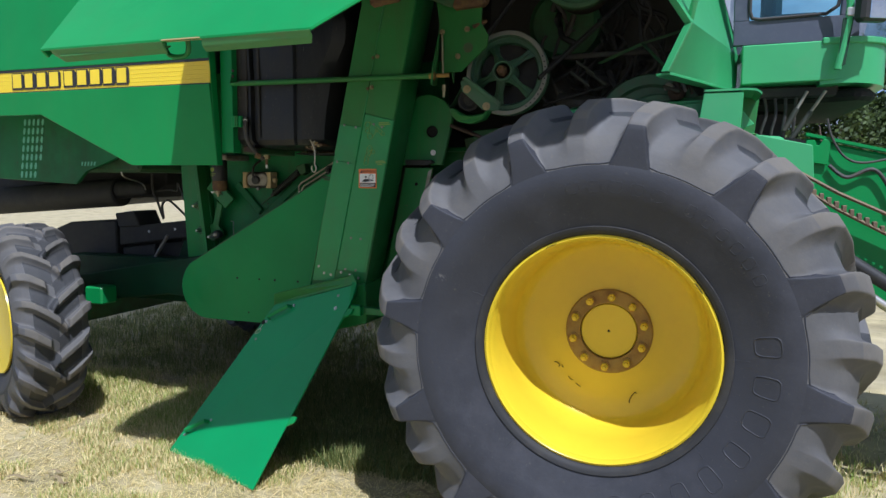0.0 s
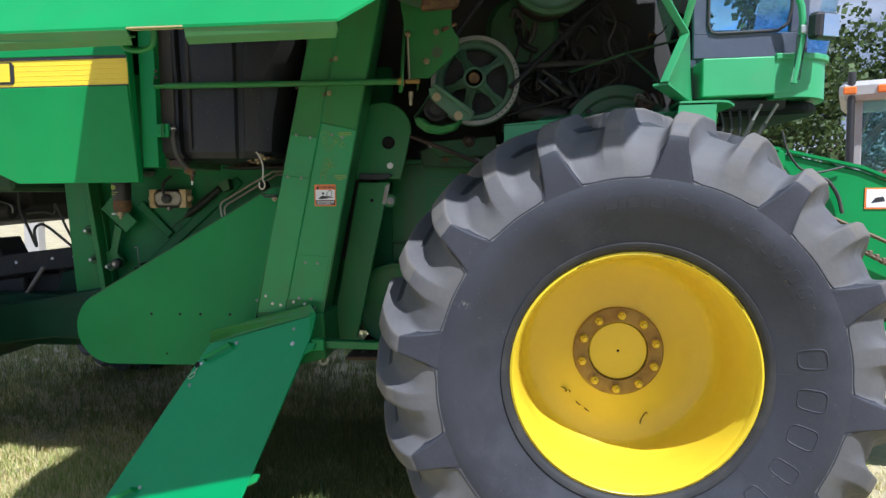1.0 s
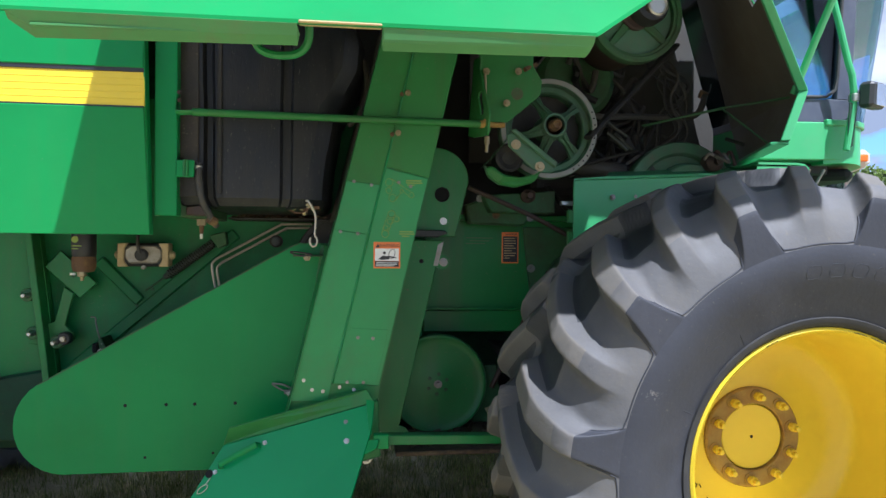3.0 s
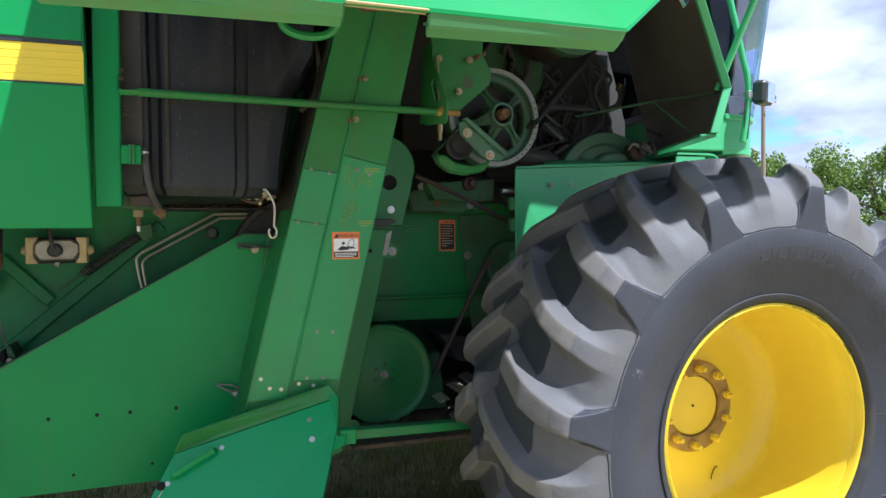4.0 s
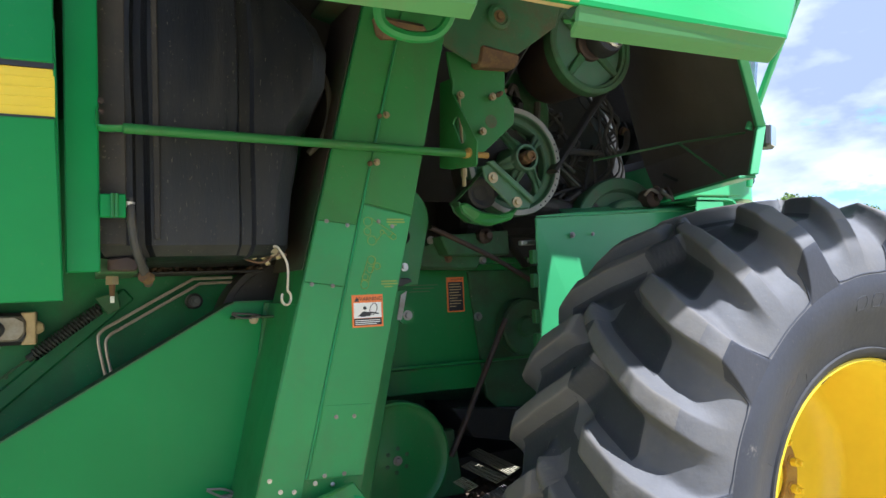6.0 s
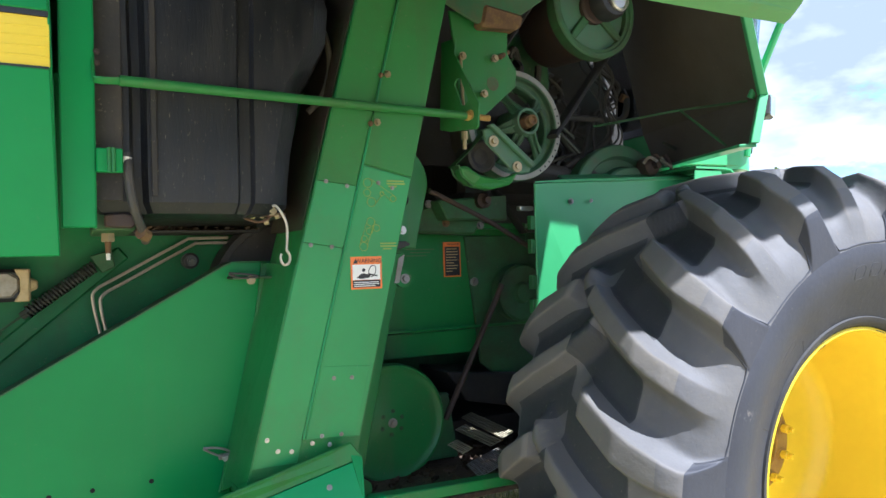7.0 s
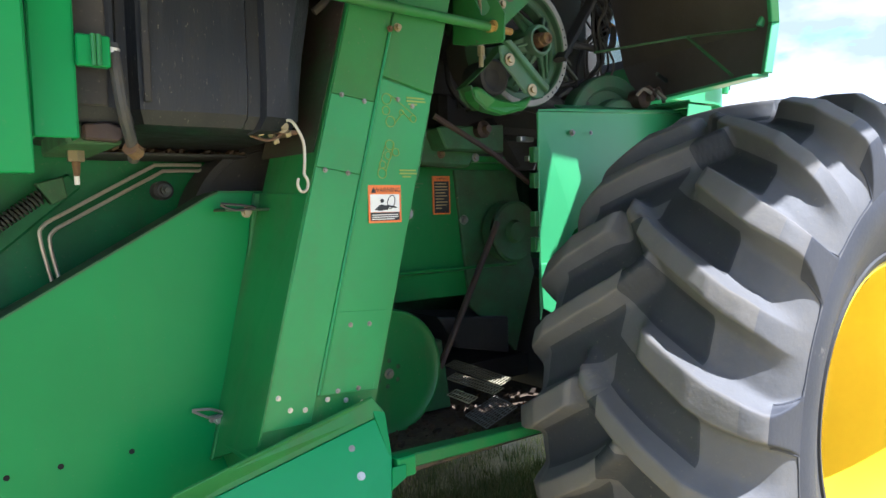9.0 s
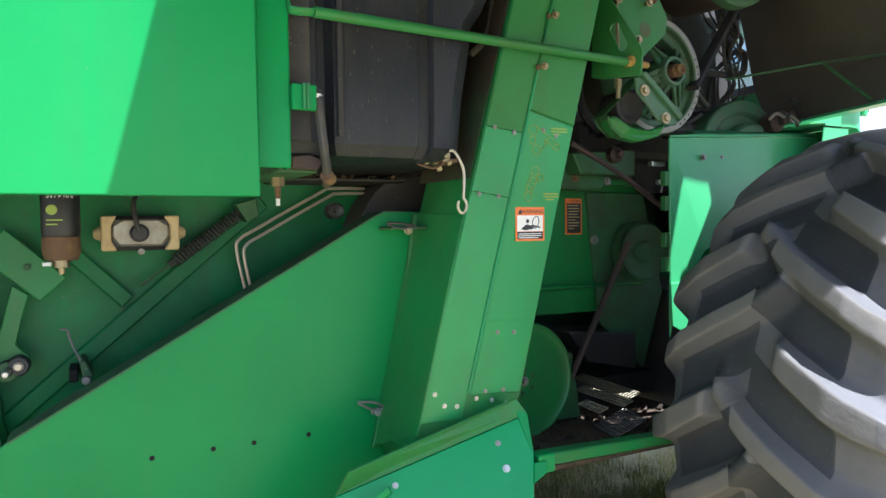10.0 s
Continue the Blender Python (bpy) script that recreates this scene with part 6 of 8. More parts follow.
def engine_bay():
    c = V(-0.942, 3.715, 2.086)
    pul = part("drive_pulley", lathe(c, [(0.02, 0.222), (-0.046, 0.2245), (-0.052, 0.221), (-0.054, 0.199), (-0.050, 0.195), (-0.026, 0.194), (-0.022, 0.189), (-0.024, 0.170), (-0.018, 0.164), (0.0, 0.160), (0.02, 0.160)], 72, closed=True), "worn_green", combine, "spoked cast drive pulley with worn rim", smooth=True)
    part("rim_band", lathe(c, [(-0.0535, 0.222), (-0.0555, 0.220), (-0.0555, 0.201), (-0.0535, 0.199)], 72, closed=True), "cast", pul, "worn bare steel rim")
    part("web", lathe(c, [(0.05, 0.163), (0.042, 0.163), (0.042, 0.03), (0.05, 0.03)], 48, closed=True), "belt", pul)
    for i in range(11):
        part("rim_hole", lathe(ring_point(c, -58 + 8 * i, 0.2105, c.y - 0.0562), [(0, 0.0), (0, 0.004), (0.004, 0.004)], 8), "hole", pul)
    for a, w1, w2 in ((38, 0.026, 0.018), (-42, 0.028, 0.020), (-108, 0.026, 0.024), (-162, 0.030, 0.020), (118, 0.030, 0.022)):
        d, sd = V(math.cos(radians(a)), 0, math.sin(radians(a))), V(-math.sin(radians(a)), 0, math.cos(radians(a)))
        q, e = c + V(0, -0.115, 0), c + V(0, -0.034, 0)
        bm = slab([q + d * 0.045 - sd * w1, q.lerp(e, 0.5) + d * 0.105 - sd * w2 * 0.8, e + d * 0.168 - sd * w2 * 1.4, e + d * 0.168 + sd * w2 * 1.4, q.lerp(e, 0.5) + d * 0.105 + sd * w2 * 0.8, q + d * 0.045 + sd * w1], (0, 0.022, 0), 0.004)
        slab([q + d * 0.05 - sd * 0.006, e + d * 0.16 - sd * 0.004, e + d * 0.16 + sd * 0.004, q + d * 0.05 + sd * 0.006], (0, -0.014, 0), 0.003, bm=bm)
        part("spoke", bm, "worn_green", pul)
    part("hub", lathe(c, [(0.0, 0.060), (-0.130, 0.056), (-0.140, 0.051), (-0.140, 0.043), (-0.134, 0.040), (-0.110, 0.040)], 36), "worn_green", pul, smooth=True)
    part("hub_recess", lathe(c, [(-0.112, 0.041), (-0.112, 0.0)], 28), "rust", pul, "rusty hub recess")
    part("hub_nut", lathe(c, [(-0.112, 0.027), (-0.150, 0.025), (-0.154, 0.021), (-0.172, 0.020), (-0.174, 0.014), (-0.166, 0.010), (-0.166, 0.0)], 16), "rust", pul, "rusty hub nut")
    part("belt_drum", lathe(c, [(0.20, 0.165), (0.05, 0.165)], 48), "inner", combine, smooth=True)
    up = spoked_pulley("upper_pulley", V(-0.56, 3.66, 2.60), 0.215, 0.05, 4, 50, "ribbed grimy green upper pulley", mat="paint_grimy", hub=0.07)
    part("web", lathe(V(-0.56, 3.66, 2.60), [(-0.012, 0.176), (-0.020, 0.176), (-0.030, 0.10), (-0.032, 0.06), (-0.012, 0.06)], 48, closed=True), "worn_green", up, smooth=True)
    part("upper_drum", lathe(V(-0.58, 3.66, 2.585), [(0.25, 0.165), (0.02, 0.185), (0.0, 0.185)], 48), "dark_rust", combine, smooth=True)
    part("upper_hub", lathe(V(-0.52, 3.60, 2.62), [(0.0, 0.08), (-0.05, 0.08), (-0.07, 0.07), (-0.07, 0.045), (-0.06, 0.04), (-0.06, 0.0)], 32), "black", combine, smooth=True)
    part("chrome_cap", lathe(V(-0.50, 3.54, 2.614), [(0.04, 0.052), (0.0, 0.052), (-0.018, 0.047), (-0.022, 0.040), (-0.012, 0.034), (-0.012, 0.0)], 24), "steel", combine, smooth=True)
    sheave = part("lower_sheave", lathe(V(-0.207, 3.90, 1.791), [(0.05, 0.285), (0.0, 0.291), (-0.022, 0.290), (-0.030, 0.284), (-0.030, 0.236), (-0.022, 0.228), (-0.004, 0.222), (0.0, 0.10), (0.0, 0.0)], 72), "worn_green", combine, "large worn green sheave", smooth=True)
    part("sheave_face", lathe(V(-0.165, 3.885, 1.775), [(0.01, 0.205), (-0.030, 0.200), (-0.040, 0.190), (-0.042, 0.0)], 56), "worn_green", sheave, smooth=True)
    part("gear_tank", lathe(V(-0.70, 4.02, 2.40), [(0.3, 0.20), (0.0, 0.20), (-0.03, 0.17), (-0.04, 0.0)], 44), "paint_grimy", combine, "round green housing", smooth=True)
    # bracket plate between hood stay and rod
    y = 3.545
    br = part("stay_bracket", slab([(-1.30, y, 2.46), (-1.045, y, 2.46), (-1.050, y, 2.33), (-1.010, y, 2.265), (-1.018, y, 2.205), (-1.16, y, 2.085), (-1.262, y, 2.085), (-1.280, y, 2.33)], (0, 0.012, 0), 0.003), "paint_film_shade", combine, "green stay bracket plate")
    # gusset standing out from the plate, with a long slot
    o, n0 = V(-1.275, 3.545, 2.30), (V(-1.262, 3.404, 2.09) - V(-1.275, 3.545, 2.30)).cross(V(-1.302, 3.548, 2.018) - V(-1.275, 3.545, 2.30)).normalized()
    def on_gusset(yy, zz):
        return V(o.x - (n0.y * (yy - o.y) + n0.z * (zz - o.z)) / n0.x, yy, zz)
    bm = bmesh.new()
    loops = []
    slot = [(3.498 + 0.020 * math.cos(radians(t)) + (0.018 if t < 180 else -0.018), 2.152 + 0.022 * math.sin(radians(t)) + (0.032 if t < 180 else -0.032)) for t in (0, 36, 72, 108, 144, 179, 181, 216, 252, 288, 324, 359)]
    for ring in ([(3.545, 2.36), (3.545, 2.30), (3.404, 2.09), (3.403, 2.012), (3.412, 2.004), (3.548, 2.016), (3.60, 2.03), (3.62, 2.36)], slot):
        vs = [bm.verts.new(on_gusset(*p)) for p in ring]
        loops += [bm.edges.new((vs[k], vs[(k + 1) % len(vs)])) for k in range(len(vs))]
    bmesh.ops.triangle_fill(bm, edges=loops, use_beauty=True)
    bmesh.ops.solidify(bm, geom=bm.faces[:], thickness=0.008)
    part("gusset", bm, "paint_film_shade", br)
    part("gusset_back", slab([(-1.20, 3.56, 2.30), (-1.215, 3.56, 2.08), (-1.235, 3.64, 2.04), (-1.22, 3.64, 2.30)], (0.006, 0, 0), 0.0), "paint_faded", br)
    part("bracket_hole", lathe(V(-1.120, y, 2.208), [(-0.001, 0.0), (-0.001, 0.026), (0.005, 0.026)], 24), "rusty_green", br)
    for p in ((-1.258, 2.292), (-1.120, 2.298), (-1.170, 2.162)):
        bm = rod((p[0], y, p[1]), (p[0], y - 0.030, p[1]), 0.009, 10, bev=0.002)
        hexbolt((p[0], y - 0.02, p[1]), 0.010, 0.012, bm=bm)
        part("bracket_bolt", bm, "brass", br)
    part("bracket_bolt", rod((-1.09, y - 0.01, 2.31), (-1.03, y + 0.03, 2.345), 0.010, 8), "rust", br)
    part("stay_wire", rod((-1.262, y - 0.012, 2.28), (-1.256, y - 0.012, 2.08), 0.006, 6), "brass", br)
    part("stay_nut", rod((-1.250, y - 0.005, 2.02), (-1.251, y - 0.005, 1.99), 0.012, 8), "brass", br)
    part("stay_nut", rod((-1.251, y - 0.005, 1.995), (-1.252, y - 0.005, 1.955), 0.008, 8), "brass", br)
    # caked beam over the bracket, seen under the raised shield
    beam = part("top_beam", slab([(-1.75, 3.50, 2.60), (-1.40, 3.50, 2.52), (-1.35, 3.50, 2.47), (-1.21, 3.50, 2.41), (-1.05, 3.50, 2.44), (-0.826, 3.50, 2.60), (-0.79, 3.50, 2.72), (-0.75, 3.50, 2.90), (-1.75, 3.50, 2.90)], (0, 0.012, 0), 0.004), "rusty_green", combine, "green beam sheet caked with rusty dirt")
    part("beam_flange", slab([(-1.75, 3.50, 2.60), (-1.40, 3.50, 2.52), (-1.40, 3.75, 2.52), (-1.75, 3.75, 2.60)], (0, 0, 0.012), 0.003), "rusty_green", beam)
    part("beam_boss", lathe(V(-1.094, 3.50, 2.60), [(0.0, 0.05), (-0.012, 0.048), (-0.016, 0.035), (-0.010, 0.030), (-0.010, 0.0)], 24), "rusty_green", beam, smooth=True)
    part("beam_boss", hexbolt((-1.094, 3.492, 2.60), 0.016, 0.014), "rust", beam)
    part("rust_lump", slab([(-1.20, 3.49, 2.40), (-1.02, 3.49, 2.41), (-1.0, 3.49, 2.47), (-1.18, 3.49, 2.49)], (0, 0.08, 0), 0.015), "rust", br)
    part("rust_lump", slab([(-1.62, 3.40, 2.42), (-1.45, 3.40, 2.44), (-1.44, 3.40, 2.49), (-1.64, 3.40, 2.50)], (0, 0.1, 0), 0.015), "rust", combine, "rusty bracket end")
    # support rod
    rodp = part("support_rod", tube([(-2.40, 3.335, 2.045), (-1.290, 3.446, 2.055)], 0.0145, 12, curved=False), "paint_film_shade", combine, "green support rod", smooth=True)
    part("rod_foot", tube([(-2.462, 3.365, 2.11), (-2.460, 3.345, 2.055), (-2.45, 3.336, 2.042), (-2.39, 3.336, 2.045)], 0.009, 8, squash=(0.012, 0.005)), "paint_dusty", rodp, smooth=True)
    part("rod_nut", rod((-1.300, 3.445, 2.054), (-1.268, 3.448, 2.055), 0.017, 6, bev=0.002), "hub_rust", rodp)
    part("rod_nut", rod((-1.284, 3.446, 2.0545), (-1.270, 3.448, 2.055), 0.024, 14, bev=0.003), "hub_rust", rodp)
    part("rod_thread", rod((-1.262, 3.449, 2.055), (-1.195, 3.458, 2.056), 0.011, 10), "hub_rust", rodp)
    for z in (2.09, 2.12):
        part("rod_bolt", hexbolt((-2.452, 3.352, z), 0.0055, 0.005), "dark_rust", rodp)
    # casting and tensioner arm in front of the drive pulley
    arm = part("tensioner_arm", slab([(-1.165, 3.548, 2.035), (-1.135, 3.548, 2.045), (-1.06, 3.552, 1.985), (-0.945, 3.556, 1.912), (-0.955, 3.556, 1.880), (-1.0, 3.554, 1.876), (-1.045, 3.552, 1.888), (-1.10, 3.550, 1.938), (-1.155, 3.548, 1.985)], (0, 0.012, 0), 0.004), "worn_green", combine, "green belt tensioner arm")
    part("arm_rib", slab([(-1.150, 3.530, 2.050), (-1.128, 3.530, 2.058), (-0.938, 3.540, 1.918), (-0.950, 3.540, 1.898)], (0, 0.03, 0), 0.004), "worn_green", arm)
    for p in ((-1.124, 3.545, 1.992), (-1.018, 3.550, 1.901)):
        bm = hexbolt(p, 0.012, 0.012)
        rod(V(p), V(p) + V(0, -0.004, 0), 0.021, 18, bm=bm)
        part("arm_bolt", bm, "brass", arm)
    lip = [V(-1.14, 3.552, 2.042), V(-1.165, 3.565, 2.005), V(-1.195, 3.585, 1.965), V(-1.225, 3.605, 1.930), V(-1.25, 3.62, 1.905)]
    part("tensioner_cage", strip(lip, (0, 0.06, -0.006), (0.003, 0, 0.008), bev=0.002), "paint_grimy", arm, "curved green guard casting", smooth=True)
    part("tensioner_cage", slab([(-1.005, 3.552, 1.888), (-1.04, 3.553, 1.868), (-1.10, 3.556, 1.856), (-1.165, 3.57, 1.866), (-1.215, 3.59, 1.905), (-1.245, 3.60, 1.898), (-1.235, 3.60, 1.862), (-1.19, 3.59, 1.828), (-1.12, 3.57, 1.814), (-1.04, 3.555, 1.835)], (0.01, 0.06, 0.0), 0.008), "paint_film_shade", arm)
    part("tensioner_cage", slab([(-1.245, 3.605, 1.905), (-1.235, 3.602, 1.862), (-1.19, 3.592, 1.825), (-1.18, 3.68, 1.835), (-1.225, 3.69, 1.875), (-1.235, 3.69, 1.912)], (0.006, 0, 0.004), 0.002), "paint_grimy", arm)
    part("tensioner_roller", lathe(V(-1.135, 3.66, 1.945), [(0.05, 0.062), (-0.05, 0.062), (-0.055, 0.052), (-0.04, 0.03), (-0.04, 0.0)], 28), "belt", arm, "black tensioner roller", smooth=True)
    # belts
    def belt(points, name="drive_belt", w_=0.028, t_=0.012):
        part(name, tube(points, 0.01, 8, curved=False, squash=(w_, t_)), "belt", combine, "black ribbed drive belt", smooth=True)
    belt([(-0.765, 3.66, 2.05), (-0.262, 3.84, 2.54)])
    belt([(-1.10, 3.68, 2.24), (-0.75, 3.72, 2.70)])
    belt([(-0.78, 3.87, 1.935), (-0.42, 3.92, 2.04)], t_=0.008, w_=0.015)
    belt([(-0.86, 3.97, 1.86), (-0.69, 4.0, 1.67)], t_=0.008)
    bm = bmesh.new()
    run = (V(-0.262, 3.84, 2.54) - V(-0.765, 3.66, 2.05)).normalized()
    for i in range(46):
        q = V(-0.765, 3.66, 2.05).lerp(V(-0.262, 3.84, 2.54), (i + 0.5) / 46) + V(run.z, 0, -run.x) * 0.011
        rod(q + V(0, -0.022, 0), q + V(0, 0.022, 0), 0.0042, 6, bm=bm)
    part("belt_cogs", bm, "belt", combine, "fine cogs of the drive belt")
    # hoses, pipes and wiring behind
    rng = random.Random(11)
    for i in range(44):
        x0, z0 = rng.uniform(-0.85, -0.42), rng.uniform(1.98, 2.5)
        yy = rng.uniform(3.95, 4.35)
        pts = [(x0, yy, z0)]
        for k in range(4):
            x0 += rng.uniform(-0.04, 0.13)
            z0 += rng.uniform(-0.16, 0.12)
            pts.append((x0, yy + rng.uniform(-0.06, 0.06), max(1.95, z0)))
        part("hydraulic_hose", tube(pts, rng.choice((0.009, 0.012, 0.016)), 7, 5), rng.choice(("hose", "hose", "black", "belt")), combine, smooth=True)
    part("hydraulic_hose", tube([(-0.75, 3.95, 2.20), (-0.4, 3.95, 2.21), (-0.15, 3.98, 2.22), (-0.06, 4.0, 2.25), (-0.02, 4.02, 2.31), (0.0, 4.04, 2.35)], 0.016, 9), "hose", combine, "dark hydraulic hose", smooth=True)
    for p, q in (((-0.62, 3.8, 2.10), (-0.52, 3.8, 2.02)), ((-0.60, 3.85, 2.16), (-0.50, 3.85, 2.09)), ((-0.14, 3.69, 1.99), (-0.06, 3.70, 1.96)), ((-0.05, 3.75, 2.08), (0.06, 3.78, 2.06))):
        part("hose_fitting", rod(p, q, 0.009, 8, bev=0.002), "dark_spring", combine)
    # cylinders, valve block and wiring bundle in the dark behind the drives
    for p, e, r, mt in (((-0.55, 3.90, 2.12), (-0.44, 3.92, 2.03), 0.012, "dark_spring"), ((-0.40, 3.92, 1.99), (-0.30, 3.93, 1.90), 0.032, "black"), ((-0.72, 3.98, 1.97), (-0.46, 3.98, 1.93), 0.05, "inner")):
        part("cylinder", rod(p, e, r, 14, bev=r * 0.15), mt, combine)
    for k in range(9):
        j = lambda w: rng.uniform(-w, w)
        part("wiring", tube([(-0.36 + j(.08), 3.97, 2.62), (-0.28 + j(.07), 3.95 + j(.06), 2.46 + j(.05)), (-0.20 + j(.08), 3.95 + j(.06), 2.33 + j(.07)), (-0.22 + j(.08), 3.94 + j(.05), 2.18 + j(.06)), (-0.28 + j(.14), 3.93, 2.02)], rng.choice((0.005, 0.008, 0.011)), 6), rng.choice(("black", "hose", "belt")), combine, smooth=True)
    part("drain_pan", slab([(-1.20, 3.86, 1.80), (-0.84, 3.90, 1.83), (-0.84, 3.90, 1.72), (-1.16, 3.86, 1.72)], (0, 0.2, 0), 0.006), "paint_grimy", combine)
    part("chain_case", slab([(-1.27, 3.95, 1.76), (-1.08, 3.95, 1.82), (-0.92, 3.95, 1.74), (-0.98, 3.95, 1.66), (-1.25, 3.95, 1.67)], (0, 0.1, 0), 0.01), "paint_grimy", combine)
    part("rust_lump", lathe(V(-0.985, 3.86, 1.80), [(0.05, 0.03), (-0.01, 0.034), (-0.02, 0.02), (-0.04, 0.014), (-0.04, 0.0)], 12), "dark_rust", combine, "rusty shaft end")
    for k, (x, z) in enumerate(((-1.20, 1.79), (-1.12, 1.71), (-0.95, 1.70), (-1.02, 1.765))):
        part("bolt", hexbolt((x, 3.95, z), 0.012, 0.012), ("dull_steel", "rust")[k % 2], combine)
    # pump end with bent fittings above the guard
    part("pump_end", lathe(V(-0.075, 3.80, 1.975), [(0.06, 0.045), (0.0, 0.045), (-0.012, 0.036), (-0.02, 0.020), (-0.045, 0.016), (-0.045, 0.0)], 20), "dark_rust", combine, smooth=True)
    for k in range(4):
        part("hose_fitting", tube([(-0.13 + 0.035 * k, 3.80, 1.985), (-0.12 + 0.035 * k, 3.77, 2.01 + 0.012 * (k % 2)), (-0.09 + 0.03 * k, 3.75, 1.99 - 0.012 * k)], 0.008, 7), ("dull_steel", "dark_rust")[k % 2], combine, smooth=True)
    part("plug", rod((-0.02, 4.06, 2.365), (0.02, 4.05, 2.352), 0.024, 12, 0.018, bev=0.004), "rust", combine, "brown round plug", smooth=True)
    part("plug_wire", tube([(0.02, 4.06, 2.36), (0.06, 4.10, 2.39), (0.10, 4.16, 2.44)], 0.004, 6), "hose", combine, smooth=True)
    part("bulkhead", slab([(-1.20, 4.26, 3.15), (-0.105, 4.26, 3.15), (0.172, 4.26, 2.205), (0.172, 4.26, 2.0), (-1.20, 4.26, 2.0)], (0, 0.015, 0), 0.003), "inner", combine, "dark sheet closing the engine bay, its shade in the colour")
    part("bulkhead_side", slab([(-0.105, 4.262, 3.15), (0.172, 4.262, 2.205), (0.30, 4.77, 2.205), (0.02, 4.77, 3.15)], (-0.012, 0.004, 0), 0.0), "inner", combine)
    # block takes the recess colour so that it sinks into the dark
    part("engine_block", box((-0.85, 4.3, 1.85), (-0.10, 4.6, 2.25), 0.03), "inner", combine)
    part("side_lug", box((-0.84, 3.80, 1.755), (-0.77, 3.83, 1.775), 0.003), "steel", combine)
    part("side_lug", box((-0.80, 3.80, 1.68), (-0.77, 3.83, 1.70), 0.003), "steel", combine)


engine_bay()


def wheel_guard():
    y = 3.745
    pts = [(-0.80, y, 1.866), (-0.02, y + 0.03, 1.915), (0.20, y + 0.05, 1.92), (0.30, y + 0.06, 1.80), (-0.20, y + 0.03, 1.60), (-0.60, y, 1.40), (-0.76, y, 1.20), (-0.80, y, 1.05)]
    g = part("wheel_guard", slab(pts, (0, 0.012, 0), 0.003), "paint_cab", combine, "green sheet guard above the front wheel")
    part("guard_top", slab([(-0.80, y, 1.866), (-0.64, y + 0.012, 1.880), (-0.58, y + 0.13, 1.914), (0.10, y + 0.16, 1.955), (0.20, y + 0.05, 1.925)], (0, 0, 0.010), 0.002), "paint_cab", g)
    part("guard_lower", slab([(-0.81, y - 0.012, 1.275), (-0.80, y - 0.012, 1.10), (-0.60, y - 0.012, 1.0), (-0.58, y - 0.012, 1.28)], (0, 0.010, 0), 0.002), "paint_cab", g)
    part("bolt", hexbolt((-0.613, y, 1.792), 0.009, 0.012), "dull_steel", g)
    part("bolt", hexbolt((-0.50, y, 1.797), 0.006, 0.006), "dull_steel", g)
    for z in (1.70, 1.60, 1.45, 1.35):
        part("guard_clip", box((-0.825, y + 0.0, z - 0.03), (-0.80, y + 0.03, z + 0.03), 0.003), "paint_dusty", g)
    # ledge block under the cab
    part("ledge", slab([(0.055, 3.66, 1.945), (0.235, 3.66, 1.945), (0.225, 3.66, 1.74), (0.02, 3.66, 1.70)], (0, 0.008, 0), 0.003), "paint_cab", g)
    part("ledge", strip([(0.055, 3.655, 1.950), (0.25, 3.655, 1.952), (0.29, 3.655, 1.948), (0.315, 3.655, 1.930)], (0, 0.35, 0), (0, 0, 0.010)), "paint_cab", g)
    part("ledge_side", slab([(0.225, 3.665, 1.945), (0.225, 3.665, 1.74), (0.225, 3.98, 1.72), (0.225, 3.98, 1.95)], (0.008, 0, 0), 0.002), "paint_dusty", g)
    part("ledge_back", slab([(0.235, 3.97, 1.95), (0.33, 3.97, 1.95), (0.31, 3.97, 1.72), (0.235, 3.97, 1.72)], (0, 0.008, 0), 0.002), "paint_dusty", g)
    part("ledge_foot", slab([(0.235, 3.68, 1.742), (0.305, 3.72, 1.742), (0.305, 3.97, 1.742), (0.235, 3.97, 1.742)], (0, 0, 0.008), 0.002), "paint_dusty", g)
    part("ledge", slab([(0.26, 3.90, 1.77), (0.58, 3.90, 1.70), (0.60, 3.90, 1.45), (0.2, 3.90, 1.45)], (0, 0.02, 0), 0.004), "paint_cab", g)


wheel_guard()


